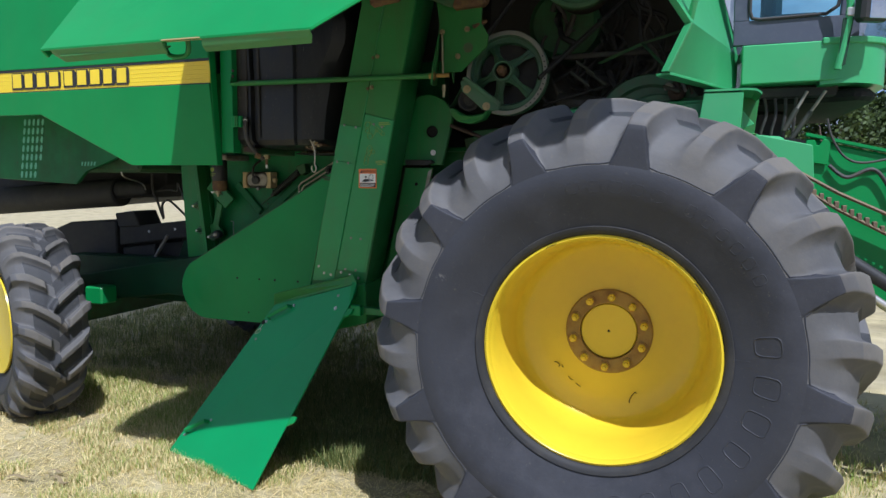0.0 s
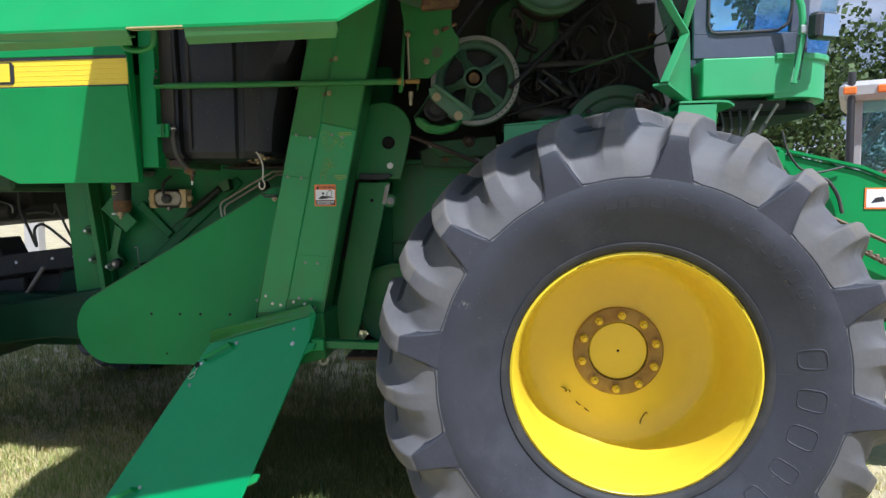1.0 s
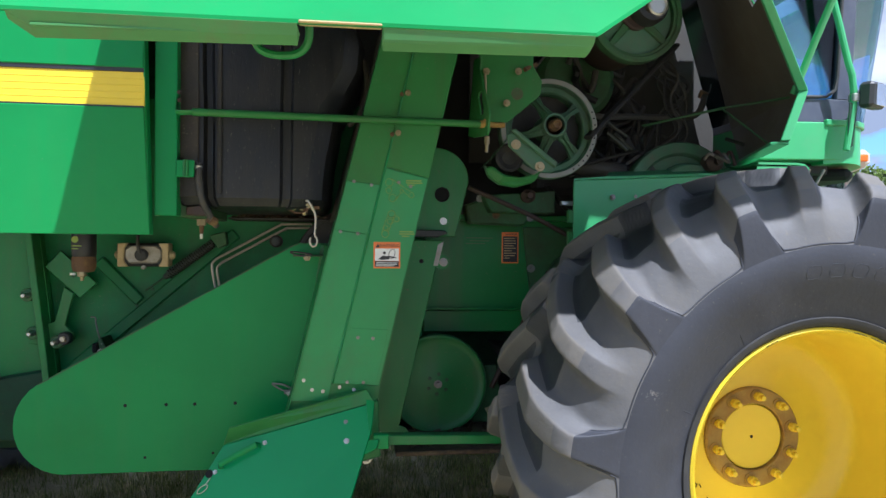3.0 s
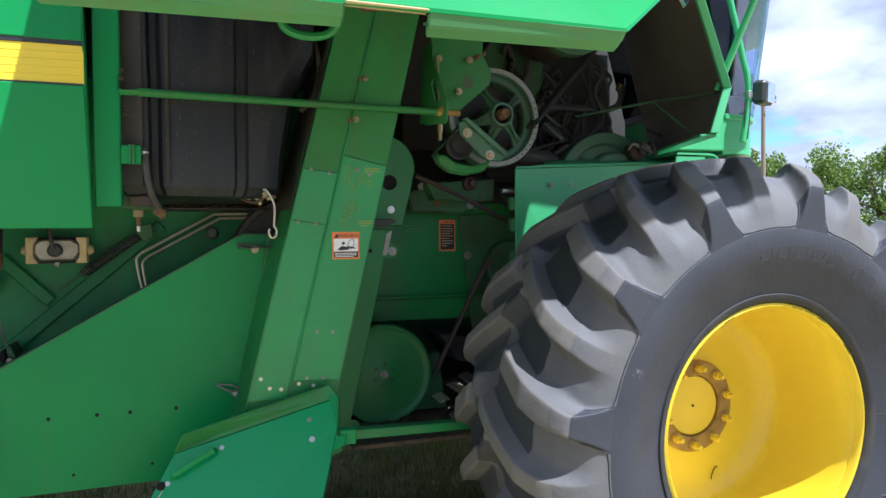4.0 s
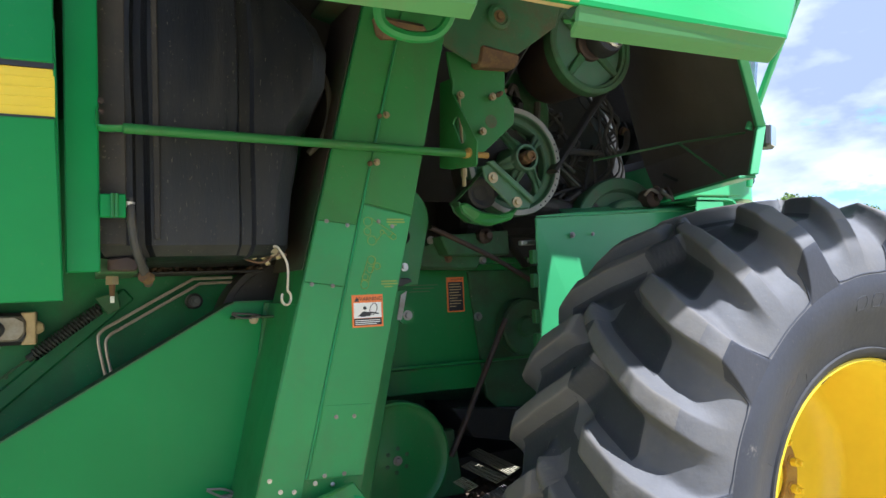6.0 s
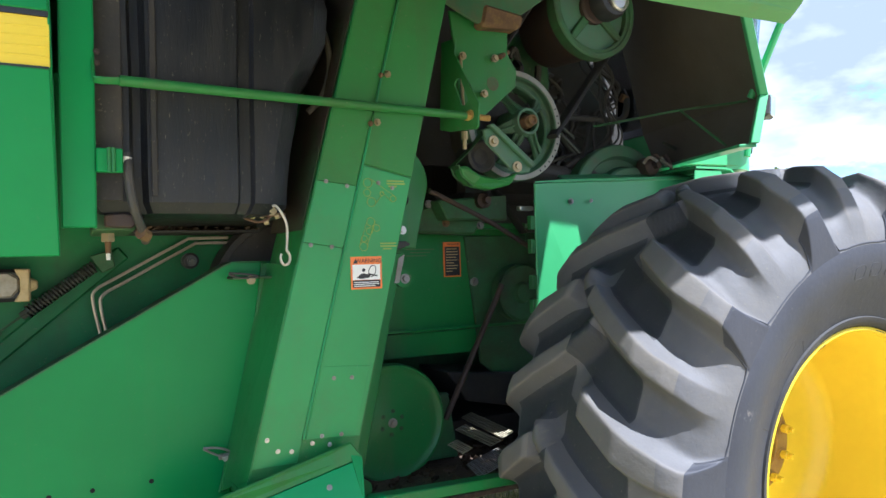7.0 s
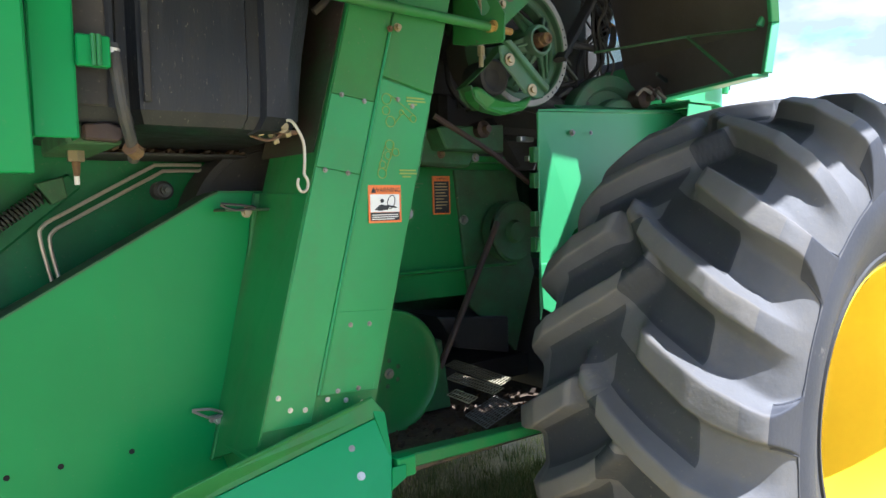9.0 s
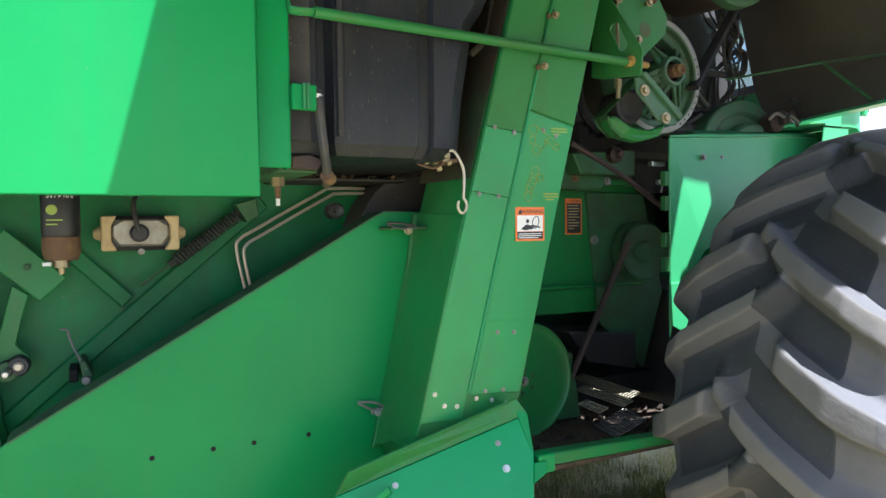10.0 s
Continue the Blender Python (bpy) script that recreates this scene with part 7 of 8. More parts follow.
def rear_cab_shield():
    """The folded sheet shield behind the cab, swung out on its hinge: black inside, green outside."""
    c2, c1, top = V(-0.11, 3.22, 1.985), V(-0.02, 3.24, 2.19), V(-0.58, 3.0, 2.99)
    i2, i1, mid, itop = V(0.205, 4.05, 2.0), V(0.212, 4.148, 2.20), V(0.125, 4.15, 2.51), V(-0.04, 4.15, 3.05)
    nrm = V(0.885, -0.465, 0)
    def patch(a, b, c, d, thick):
        bm, n = bmesh.new(), 8
        grid = [[[bm.verts.new(a.lerp(b, u / n).lerp(d.lerp(c, u / n), w / n) + t) for w in range(n + 1)] for u in range(n + 1)] for t in (V(0, 0, 0), thick)]
        for g in grid:
            for u in range(n):
                for w in range(n):
                    bm.faces.new((g[u][w], g[u + 1][w], g[u + 1][w + 1], g[u][w + 1]))
        g, k = grid
        for u in range(n):
            bm.faces.new((g[u][0], g[u + 1][0], k[u + 1][0], k[u][0]))
            bm.faces.new((g[u][n], g[u + 1][n], k[u + 1][n], k[u][n]))
            bm.faces.new((g[0][u], g[0][u + 1], k[0][u + 1], k[0][u]))
            bm.faces.new((g[n][u], g[n][u + 1], k[n][u + 1], k[n][u]))
        return bm
    brow = c1.lerp(top, 0.44)
    notch, head = brow.lerp(mid, 0.149), V(-0.33, 3.345, 2.80)
    sh = part("folded_shield", patch(c2, c1, i1, i2, nrm * 0.008), "lining_sheet", combine, "folded green side shield with black lining", smooth=True)
    part("lining", patch(c1, brow, mid, i1, nrm * 0.008), "lining_sheet", sh, smooth=True)
    part("lining", patch(notch, head, itop, mid, nrm * 0.008), "lining_sheet", sh, smooth=True)
    part("outer_skin", patch(*[p + nrm * 0.0105 for p in (c2, c1, i1, i2)], nrm * 0.006), "paint_cab", sh, smooth=True)
    for quad in ((c1, brow, mid, i1), (notch, head, itop, mid)):
        part("outer_skin", patch(*[p + nrm * 0.0105 for p in quad], nrm * 0.006), "paint_cab", sh, smooth=True)
    for a, b in ((c2, c1), (c1, brow)):
        part("rolled_edge", slab([a + nrm * 0.020, b + nrm * 0.020, b - nrm * 0.016, a - nrm * 0.016], V(-0.010, -0.022, 0), 0.003), "paint_cab", sh)
    part("sill", slab([c2 + nrm * 0.02, i2 + nrm * 0.02, i2 - nrm * 0.05, c2 - nrm * 0.05], (0, 0, -0.012), 0.002), "paint_cab", sh)
    br = [c1 - nrm * 0.015 + V(0.0, 0.05, -0.01), V(-0.228, 3.475, 2.164), V(-0.46, 3.76, 2.13)]
    part("brace", tube(br, 0.010, 6, curved=False, squash=(0.018, 0.004)), "paint_grimy", sh)
    part("tab", slab([(0.235, 3.93, 2.05), (0.268, 3.94, 2.06), (0.272, 3.95, 2.12), (0.245, 3.94, 2.115)], (0, 0.006, 0), 0.002), "paint_cab", sh)
    part("brace", tube([V(-0.228, 3.475, 2.162), V(-0.09, 3.36, 2.0)], 0.010, 6, curved=False, squash=(0.018, 0.004)), "paint_grimy", sh)


rear_cab_shield()


def cab():
    y = 3.93
    c = part("cab", slab([(0.235, y, 2.21), (0.705, y, 2.215), (0.70, y, 2.020), (0.235, y, 2.012)], (0, 1.6, 0), 0.006), "paint_cab", combine, "green operator cab with tinted windows")
    # rounded front corner of the base
    pts = [(0.70 + 0.22 * math.sin(radians(a)), y + 0.22 - 0.22 * math.cos(radians(a))) for a in range(0, 91, 15)]
    bm = bmesh.new()
    lo = [bm.verts.new((x, yy, 1.985 + 0.02 * max(0, 1 - (yy - y) * 3))) for x, yy in pts] + [bm.verts.new((0.92, y + 1.5, 1.985)), bm.verts.new((0.60, y + 1.5, 1.985)), bm.verts.new((0.60, y + 0.01, 2.0))]
    up = [bm.verts.new((v.co.x, v.co.y, 2.22)) for v in lo]
    bm.faces.new(lo)
    bm.faces.new(up[::-1])
    for i in range(len(lo)):
        j = (i + 1) % len(lo)
        bm.faces.new((lo[i], up[i], up[j], lo[j]))
    part("cab_nose", bm, "paint_cab", c, smooth=True)
    pan = [(0.30, y + 0.16), (0.66, y + 0.12)] + [(x - 0.03, yy + 0.02) for x, yy in pts[2:]] + [(0.89, y + 1.5), (0.30, y + 1.5)]
    # hole black holds this underside dark against light off the ground
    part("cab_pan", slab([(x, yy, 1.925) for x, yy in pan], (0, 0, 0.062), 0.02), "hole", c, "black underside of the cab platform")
    ledge = [(0.60, y - 0.012)] + [(x + 0.02 * math.sin(radians(a)), yy - 0.012 * math.cos(radians(a))) for a, (x, yy) in zip(range(0, 91, 15), pts)] + [(0.945, y + 1.5), (0.60, y + 1.5)]
    part("base_lip", slab([(x, yy, 2.195) for x, yy in ledge], (0, 0, 0.032), 0.005), "paint_cab", c)
    part("cab_floor", box((0.26, y + 0.10, 1.95), (0.70, y + 1.5, 2.01), 0.01), "belt", c)
    part("cab_underframe", box((0.10, y + 0.55, 1.40), (0.52, y + 1.5, 1.93), 0.02), "black", c)
    # grey door sheet round the window
    part("door_sheet", box((0.19, y + 0.012, 2.213), (0.76, y + 0.05, 2.335), 0.003), "cab_grey", c)
    part("door_sheet", slab([(0.19, y + 0.012, 2.335), (0.262, y + 0.012, 2.335), (0.262, y + 0.012, 3.15), (0.17, y + 0.012, 3.15)], (0, 0.04, 0), 0.003), "cab_grey", c)
    part("door_sheet", slab([(0.675, y + 0.012, 2.335), (0.76, y + 0.012, 2.335), (0.80, y + 0.012, 3.15), (0.715, y + 0.012, 3.15)], (0, 0.04, 0), 0.003), "cab_grey", c)
    part("window_seal", tube([(0.262, y + 0.008, 3.1), (0.262, y + 0.008, 2.38), (0.275, y + 0.008, 2.345), (0.31, y + 0.008, 2.337), (0.61, y + 0.008, 2.345), (0.66, y + 0.008, 2.38), (0.675, y + 0.008, 2.45), (0.712, y + 0.008, 3.1)], 0.009, 8, curved=False), "belt", c, smooth=True)
    p = part("side_window", slab([(0.25, y + 0.025, 2.335), (0.69, y + 0.025, 2.335), (0.72, y + 0.025, 3.12), (0.25, y + 0.025, 3.12)], (0, 0.006, 0), 0.0), "glass", c, "blue-tinted cab side window")
    p.visible_shadow = False
    bm = bmesh.new()
    rows = []
    for a in range(0, 91, 15):
        x, yy = 0.78 + 0.12 * math.sin(radians(a)), y + 0.14 - 0.12 * math.cos(radians(a))
        rows.append([bm.verts.new((x, yy, 2.22)), bm.verts.new((x + 0.16, yy, 3.12))])
    rows.append([bm.verts.new((0.90, y + 1.5, 2.22)), bm.verts.new((1.06, y + 1.5, 3.12))])
    for r, q in zip(rows, rows[1:]):
        bm.faces.new((r[0], q[0], q[1], r[1]))
    bmesh.ops.solidify(bm, geom=bm.faces, thickness=0.006)
    p = part("windscreen", bm, "glass", c, "curved blue-tinted windscreen", smooth=True)
    p.visible_shadow = False
    part("cab_back", box((0.22, y + 0.20, 2.2), (0.25, y + 1.55, 2.24), 0.0), "cab_grey", c)
    p = part("rear_window", box((0.232, y + 0.20, 2.24), (0.238, y + 1.50, 3.12), 0.0), "pale_glass", c, "clear rear cab window")
    p.visible_shadow = False
    part("cab_far_side", box((0.25, y + 1.50, 2.2), (0.80, y + 1.55, 2.35), 0.0), "cab_grey", c)
    part("cab_roof", slab([(0.42, y - 0.02, 3.16), (0.98, y - 0.02, 3.16), (0.98, y + 1.6, 3.16), (0.42, y + 1.6, 3.16)], (0, 0, 0.22), 0.03), "paint_cab", c, "green cab roof overhang")
    part("operator_seat", box((0.46, y + 1.02, 2.22), (0.72, y + 1.42, 2.42), 0.04), "seat_cloth", c, "grey operator seat")
    part("seat_back", box((0.42, y + 1.02, 2.40), (0.52, y + 1.42, 2.85), 0.04), "seat_cloth", c)
    part("armrest", box((0.46, y + 0.93, 2.50), (0.72, y + 1.01, 2.56), 0.02), "seat_cloth", c)
    # bent handrail, stay and mirror
    part("handrail", tube([(0.535, 3.885, 3.06), (0.552, 3.88, 3.0), (0.623, 3.862, 2.7), (0.668, 3.852, 2.5), (0.690, 3.852, 2.44), (0.699, 3.852, 2.36), (0.695, 3.852, 2.27), (0.660, 3.852, 2.06)], 0.017, 10, curved=False), "paint_cab", c, "bent green tube handrail", smooth=True)
    part("stay_tube", tube([(-0.026, 3.285, 2.19), (0.02, 3.21, 2.4), (0.215, 2.893, 3.255)], 0.015, 10, curved=False), "paint_cab", combine, "green tube stay at the shield's corner", smooth=True)
    # the plate's dark green carries the shade lying on it
    part("rail_plate", slab([(0.668, 3.840, 2.30), (0.715, 3.840, 2.30), (0.690, 3.840, 2.08), (0.655, 3.840, 2.06)], (0, 0.006, 0), 0.002), "beam_green", c)
    part("rail_clamp", box((0.682, 3.828, 2.305), (0.718, 3.874, 2.345), 0.004), "steel", c)
    part("mirror_arm", rod((0.70, 3.845, 2.325), (0.76, 3.835, 2.33), 0.009, 8), "black", c)
    turn = Matrix.Translation((0.792, 3.82, 2.335)) @ Matrix.Rotation(radians(24), 4, "Z") @ Matrix.Rotation(radians(3), 4, "X")
    part("mirror", box((-0.072, -0.025, -0.066), (0.070, 0.050, 0.064), 0.016, turn=turn), "black", c, "black wide door mirror", smooth=True)
    part("mirror_glass", box((-0.036, -0.0285, -0.054), (0.062, -0.0245, 0.053), 0.001, turn=turn), "mirror", c)


cab()


def feeder_house():
    f = part("feeder_house", slab([(0.55, 3.95, 1.74), (1.05, 3.95, 1.62), (2.4, 3.95, 1.05), (2.4, 3.95, 0.45), (1.2, 3.95, 0.75), (0.55, 3.95, 1.15)], (0, 1.4, 0), 0.01), "paint", combine, "green sloping feeder house")
    part("top_edge", strip([(0.55, 3.93, 1.75), (1.05, 3.93, 1.63), (2.4, 3.93, 1.06)], (0, 0.06, 0), (0, 0, 0.015)), "paint", f)
    part("drive_chain", tube([(0.42, 3.86, 1.62), (0.7, 3.86, 1.46), (1.3, 3.86, 1.18), (2.2, 3.86, 0.8)], 0.012, 6, curved=False, squash=(0.018, 0.010)), "track", f)
    part("drive_chain", tube([(0.42, 3.86, 1.56), (0.7, 3.86, 1.38), (1.3, 3.86, 1.06), (2.2, 3.86, 0.7)], 0.012, 6, curved=False, squash=(0.018, 0.010)), "track", f)
    for i in range(26):
        q = V(0.42, 3.86, 1.56).lerp(V(1.3, 3.86, 1.06), i / 26)
        part("chain_link", box(q + V(-0.010, -0.016, -0.016), q + V(0.010, 0.016, 0.016), 0.003), "track", f)
    part("hydraulic_cylinder", rod((0.5, 3.85, 1.30), (1.4, 3.85, 0.72), 0.035, 14), "black", f, smooth=True)
    part("hydraulic_cylinder", rod((0.45, 3.80, 1.24), (1.3, 3.80, 0.66), 0.022, 14), "steel", f, smooth=True)
    part("hose", tube([(0.64, 3.92, 1.83), (0.66, 3.92, 1.75), (0.705, 3.92, 1.665), (0.75, 3.92, 1.625), (0.80, 3.92, 1.612), (0.86, 3.92, 1.618), (0.95, 3.92, 1.64)], 0.006, 7), "hose", f, smooth=True)
    part("hose", tube([(0.66, 3.93, 1.60), (0.74, 3.92, 1.54), (0.85, 3.92, 1.58), (0.92, 3.92, 1.50), (0.95, 3.92, 1.40)], 0.010, 7), "hose", f, smooth=True)
    for a, b in (((0.552, 3.98, 1.975), (0.452, 3.98, 1.775)), ((0.635, 3.98, 1.975), (0.490, 3.98, 1.735))):
        a, b = V(a), V(b)
        part("lift_rod", rod(a, a.lerp(b, 0.45), 0.008, 12), "dull_steel", f, smooth=True)
        part("lift_cylinder", rod(a.lerp(b, 0.42), b, 0.0135, 14, bev=0.003), "dark_spring", f, smooth=True)
    for k in range(4):
        part("hose", tube([(0.36 + 0.05 * k, 4.04, 1.95), (0.37 + 0.045 * k, 4.02, 1.86), (0.35 + 0.05 * k, 4.03, 1.75), (0.42 + 0.03 * k, 4.05, 1.62)], 0.008, 7), "hose", f, smooth=True)
    # notched lugs along the feeder's upper edge
    part("ledge_lug", slab([(0.26, 3.915, 1.760), (0.44, 3.915, 1.745), (0.455, 3.915, 1.730), (0.455, 3.915, 1.665), (0.26, 3.915, 1.67)], (0, 0.10, 0), 0.012), "paint_cab", f)
    part("ledge_lug", slab([(0.552, 3.925, 1.725), (0.590, 3.925, 1.726), (0.600, 3.925, 1.70), (0.612, 3.925, 1.70), (0.630, 3.925, 1.731), (0.664, 3.925, 1.724), (0.655, 3.925, 1.60), (0.54, 3.925, 1.62)], (0, 0.012, 0), 0.003), "paint", f)
    part("ledge_pocket", slab([(0.458, 3.93, 1.742), (0.552, 3.93, 1.725), (0.545, 3.93, 1.66), (0.458, 3.93, 1.668)], (0, 0.01, 0), 0.0), "hole", f)
    d = part("warning_decal", box((1.07, 3.944, 1.42), (1.20, 3.9495, 1.53), 0.0), "decal_orange", f, "orange-edged white warning decal")
    part("decal_field", box((1.078, 3.942, 1.428), (1.192, 3.945, 1.522), 0.0), "decal_white", d)
    part("decal_print", slab([(1.10, 3.9408, 1.45), (1.17, 3.9408, 1.46), (1.16, 3.9408, 1.485), (1.12, 3.9408, 1.478)], (0, 0.001, 0), 0.0), "decal_black", d)


feeder_house()


def wall_fittings():
    # work lamp on the wall
    x0, x1, z0, z1, y = -2.872, -2.648, 1.454, 1.562, 4.02
    lamp = part("work_lamp", box((x0 + 0.02, y, z0), (x1 - 0.02, y + 0.10, z1), 0.012), "black", combine, "rectangular work lamp with cream end caps")
    part("lens", slab([(x0 + 0.05, y - 0.006, z0 + 0.014), (x1 - 0.05, y - 0.006, z0 + 0.014), (x1 - 0.03, y - 0.006, z0 + 0.04), (x1 - 0.03, y - 0.006, z1 - 0.03), (x1 - 0.06, y - 0.006, z1 - 0.010), (x0 + 0.06, y - 0.006, z1 - 0.010), (x0 + 0.03, y - 0.006, z1 - 0.03), (x0 + 0.03, y - 0.006, z0 + 0.04)], (0, 0.02, 0), 0.006), "reflector", lamp)
    for a, b in ((x0, x0 + 0.045), (x1 - 0.045, x1)):
        s = 1 if a == x0 else -1
        e, f = (a, b) if s > 0 else (b, a)
        part("end_cap", slab([(e, y - 0.012, z0), (f, y - 0.012, z0), (e + s * 0.028, y - 0.012, z0 + 0.03), (e + s * 0.028, y - 0.012, z1 - 0.03), (f, y - 0.012, z1), (e, y - 0.012, z1)], (0, 0.08, 0), 0.004), "lamp_body", lamp)
        part("end_boss", rod((e, y + 0.03, 1.508), (e - s * 0.022, y + 0.03, 1.508), 0.026, 12, 0.014, bev=0.004), "lamp_body", lamp)
    part("bulb_socket", lathe(V(-2.765, y - 0.008, 1.508), [(0.01, 0.028), (-0.015, 0.028), (-0.02, 0.02), (-0.02, 0.0)], 24), "black", lamp, smooth=True)
    part("lamp_cord", tube([(-2.765, y - 0.02, 1.51), (-2.775, y - 0.03, 1.545), (-2.78, y - 0.01, 1.60), (-2.76, y + 0.04, 1.64)], 0.008, 7), "hose", lamp, smooth=True)
    part("lamp_lug", rod((-2.76, y - 0.005, z0 - 0.004), (-2.76, y + 0.02, z0 - 0.004), 0.010, 8), "dull_steel", lamp)
    # oil filter beside it
    c = V(-2.975, 3.90, 0)
    flt = part("oil_filter", lathe(V(c.x, c.y, 0), [(1.64, 0.0), (1.64, 0.046), (1.63, 0.050), (1.51, 0.050), (1.50, 0.046)], 32, axis="z"), "decal_black", combine, "black canister filter with amber bowl", smooth=True)
    part("bowl", lathe(V(c.x, c.y, 0), [(1.50, 0.049), (1.455, 0.049), (1.435, 0.042), (1.43, 0.02), (1.43, 0.0)], 32, axis="z"), "rust", flt, "brown sediment bowl", smooth=True)
    part("drain_cock", lathe(V(c.x, c.y - 0.02, 0), [(1.435, 0.020), (1.415, 0.020), (1.413, 0.009), (1.395, 0.007), (1.395, 0.0)], 14, axis="z"), "brass", flt)
    part("drain_cock", lathe(V(c.x - 0.035, c.y - 0.03, 0), [(1.43, 0.012), (1.42, 0.012), (1.42, 0.0)], 12, axis="z"), "white", flt)
    part("filter_head", box((c.x - 0.12, c.y - 0.06, 1.64), (c.x + 0.10, c.y + 0.2, 1.675), 0.008), "dull_steel", flt)
    part("maker_mark", rod((c.x - 0.02, c.y - 0.0497, 1.575), (c.x - 0.02, c.y - 0.0512, 1.575), 0.014, 20), "decal_gold", flt)
    for i, wd in enumerate((.04, .028)):
        part("filter_print", box((c.x - 0.034, c.y - 0.052, 1.545 - 0.012 * i), (c.x - 0.034 + wd, c.y - 0.044, 1.549 - 0.012 * i), 0.0), "decal_gold", flt)
    part("hand_lettering", text_bm("3179 hrs", 0.019, V(c.x, c.y - 0.0515, 1.614), (1, 0.12, 0), (0, 0, 1)), "decal_white", flt, "handwritten white figures")
    # tension spring with hooks
    a, b = V(-2.66, 4.06, 1.415), V(-2.455, 4.05, 1.565)
    d, u, w = frame_of(b - a)
    n = 21
    spring = part("tension_spring", tube([a + (b - a) * (k / (n * 10)) + (u * math.cos(k * 0.6283) + w * math.sin(k * 0.6283)) * 0.019 for k in range(n * 10 + 1)], 0.0042, 5, curved=False), "dark_spring", combine, "dark greased coil tension spring", smooth=True)
    part("spring_core", rod(a, b, 0.012, 8), "hole", spring)
    part("spring_hook", rod(a - d * 0.13, a, 0.005, 6), "paint_grimy", spring)
    part("spring_hook", rod(a - d * 0.02, a + d * 0.02, 0.013, 8), "dark_spring", spring)
    part("spring_anchor", slab([(-2.47, 4.03, 1.60), (-2.40, 4.03, 1.62), (-2.39, 4.03, 1.56), (-2.43, 4.03, 1.54)], (0, 0.06, 0), 0.003), "paint_grimy", spring)
    # pair of steel brake lines
    for k in (0, 1):
        o = V(0.024 * k, 0, -0.018 * k)
        pts = [V(-2.435, 4.06, 1.30) + V(0.02 * k, 0, 0), V(-2.462, 4.06, 1.44) + o, V(-2.452, 4.06, 1.482) + o, V(-2.39, 4.06, 1.52) + o, V(-2.165, 4.06, 1.645) + o, V(-2.13, 4.06, 1.658) + o, V(-2.0, 4.06, 1.66) + o]
        part("steel_line", tube(pts, 0.0056, 8, 4), "bright_line", combine, "bent steel hydraulic line", smooth=True)


wall_fittings()


# ---- things round the machine ----
def far_place(x, y, z):
    return (x, y, z - DROP)


def red_tractor():
    o = V(5.82, 10.95, -DROP)
    MOVE[0] = Matrix.Translation(o) @ Matrix.Rotation(radians(-25), 4, "Z") @ Matrix.Scale(1.08, 4) @ Matrix.Translation(-o)
    t = thing("tractor", o, "red tractor with a silver cab roof and tinted glass", "tractor")
    def b(name, lo, hi, mat, bev=0.02, label=""):
        return part(name, box(o + V(lo), o + V(hi), bev), mat, t, label)
    b("hood", (-1.0, -2.6, 1.15), (0.0, -0.4, 1.75), "red", 0.06, "red hood")
    b("chassis", (-0.8, -2.4, 0.6), (-0.2, 1.6, 1.15), "black", 0.03)
    b("cab_base", (-1.35, -0.4, 1.2), (0.35, 1.3, 1.75), "black", 0.05)
    for x, y in ((-1.3, -0.35), (0.22, -0.35), (-1.3, 1.15), (0.22, 1.15)):
        b("cab_post", (x, y, 1.7), (x + 0.09, y + 0.09, 2.75), "silver", 0.01)
    roof = b("cab_roof", (-1.5, -0.55, 2.72), (0.5, 1.45, 2.98), "silver", 0.07, "silver cab roof")
    for x in (-1.45, -1.05, -0.1, 0.3):
        part("marker_lamp", box(o + V(x, -0.58, 2.80), o + V(x + 0.16, -0.53, 2.90), 0.015), "amber", roof)
    for lo, hi in (((-1.24, -0.33, 1.75), (0.25, -0.32, 2.72)), ((-1.28, -0.3, 1.75), (-1.27, 1.2, 2.72)), ((0.26, -0.3, 1.75), (0.27, 1.2, 2.72)), ((-1.24, 1.20, 1.75), (0.25, 1.21, 2.72))):
        g = part("window", box(o + V(lo), o + V(hi), 0.0), "pale_glass", t, "tinted tractor window")
        g.visible_shadow = False
    b("seat", (-0.75, 0.3, 1.7), (-0.25, 0.9, 2.3), "seat_cloth", 0.06)
    for x, y, r, hw in ((-1.6, 1.0, 0.95, 0.28), (0.55, 1.0, 0.95, 0.28), (-1.25, -2.0, 0.62, 0.2), (0.2, -2.0, 0.62, 0.2)):
        wl_ = part("wheel", lathe(o + V(x, y, r), [(-hw * .7, 0.5 * r), (-hw, 0.75 * r), (-hw * 0.8, 0.97 * r), (0, r), (hw * .8, 0.97 * r), (hw, 0.75 * r), (hw * .7, 0.5 * r)], 36, axis="x", closed=True), "rubber", t, smooth=True)
        part("rim", lathe(o + V(x, y, r), [(-hw * .5, 0.0), (-hw * .5, 0.52 * r), (hw * .5, 0.52 * r), (hw * .5, 0.0)], 28, axis="x"), "silver", wl_)
    for k in range(5):
        part("engine_hose", tube([o + V(-1.0, -0.5 - 0.3 * k, 1.5), o + V(-1.15, -0.7 - 0.3 * k, 1.35 + 0.05 * k), o + V(-1.05, -0.9 - 0.3 * k, 1.1)], 0.035, 8), ("black", "red", "dull_steel")[k % 3], t, smooth=True)
    part("headlamp", rod(o + V(-0.75, -2.62, 1.5), o + V(-0.75, -2.66, 1.5), 0.10, 18), "reflector", t)
    part("headlamp", rod(o + V(-0.25, -2.62, 1.5), o + V(-0.25, -2.66, 1.5), 0.10, 18), "reflector", t)
    part("exhaust", rod(o + V(-1.35, -0.5, 1.6), o + V(-1.35, -0.5, 3.1), 0.05, 12), "black", t, smooth=True)
    MOVE[0] = None


red_tractor()


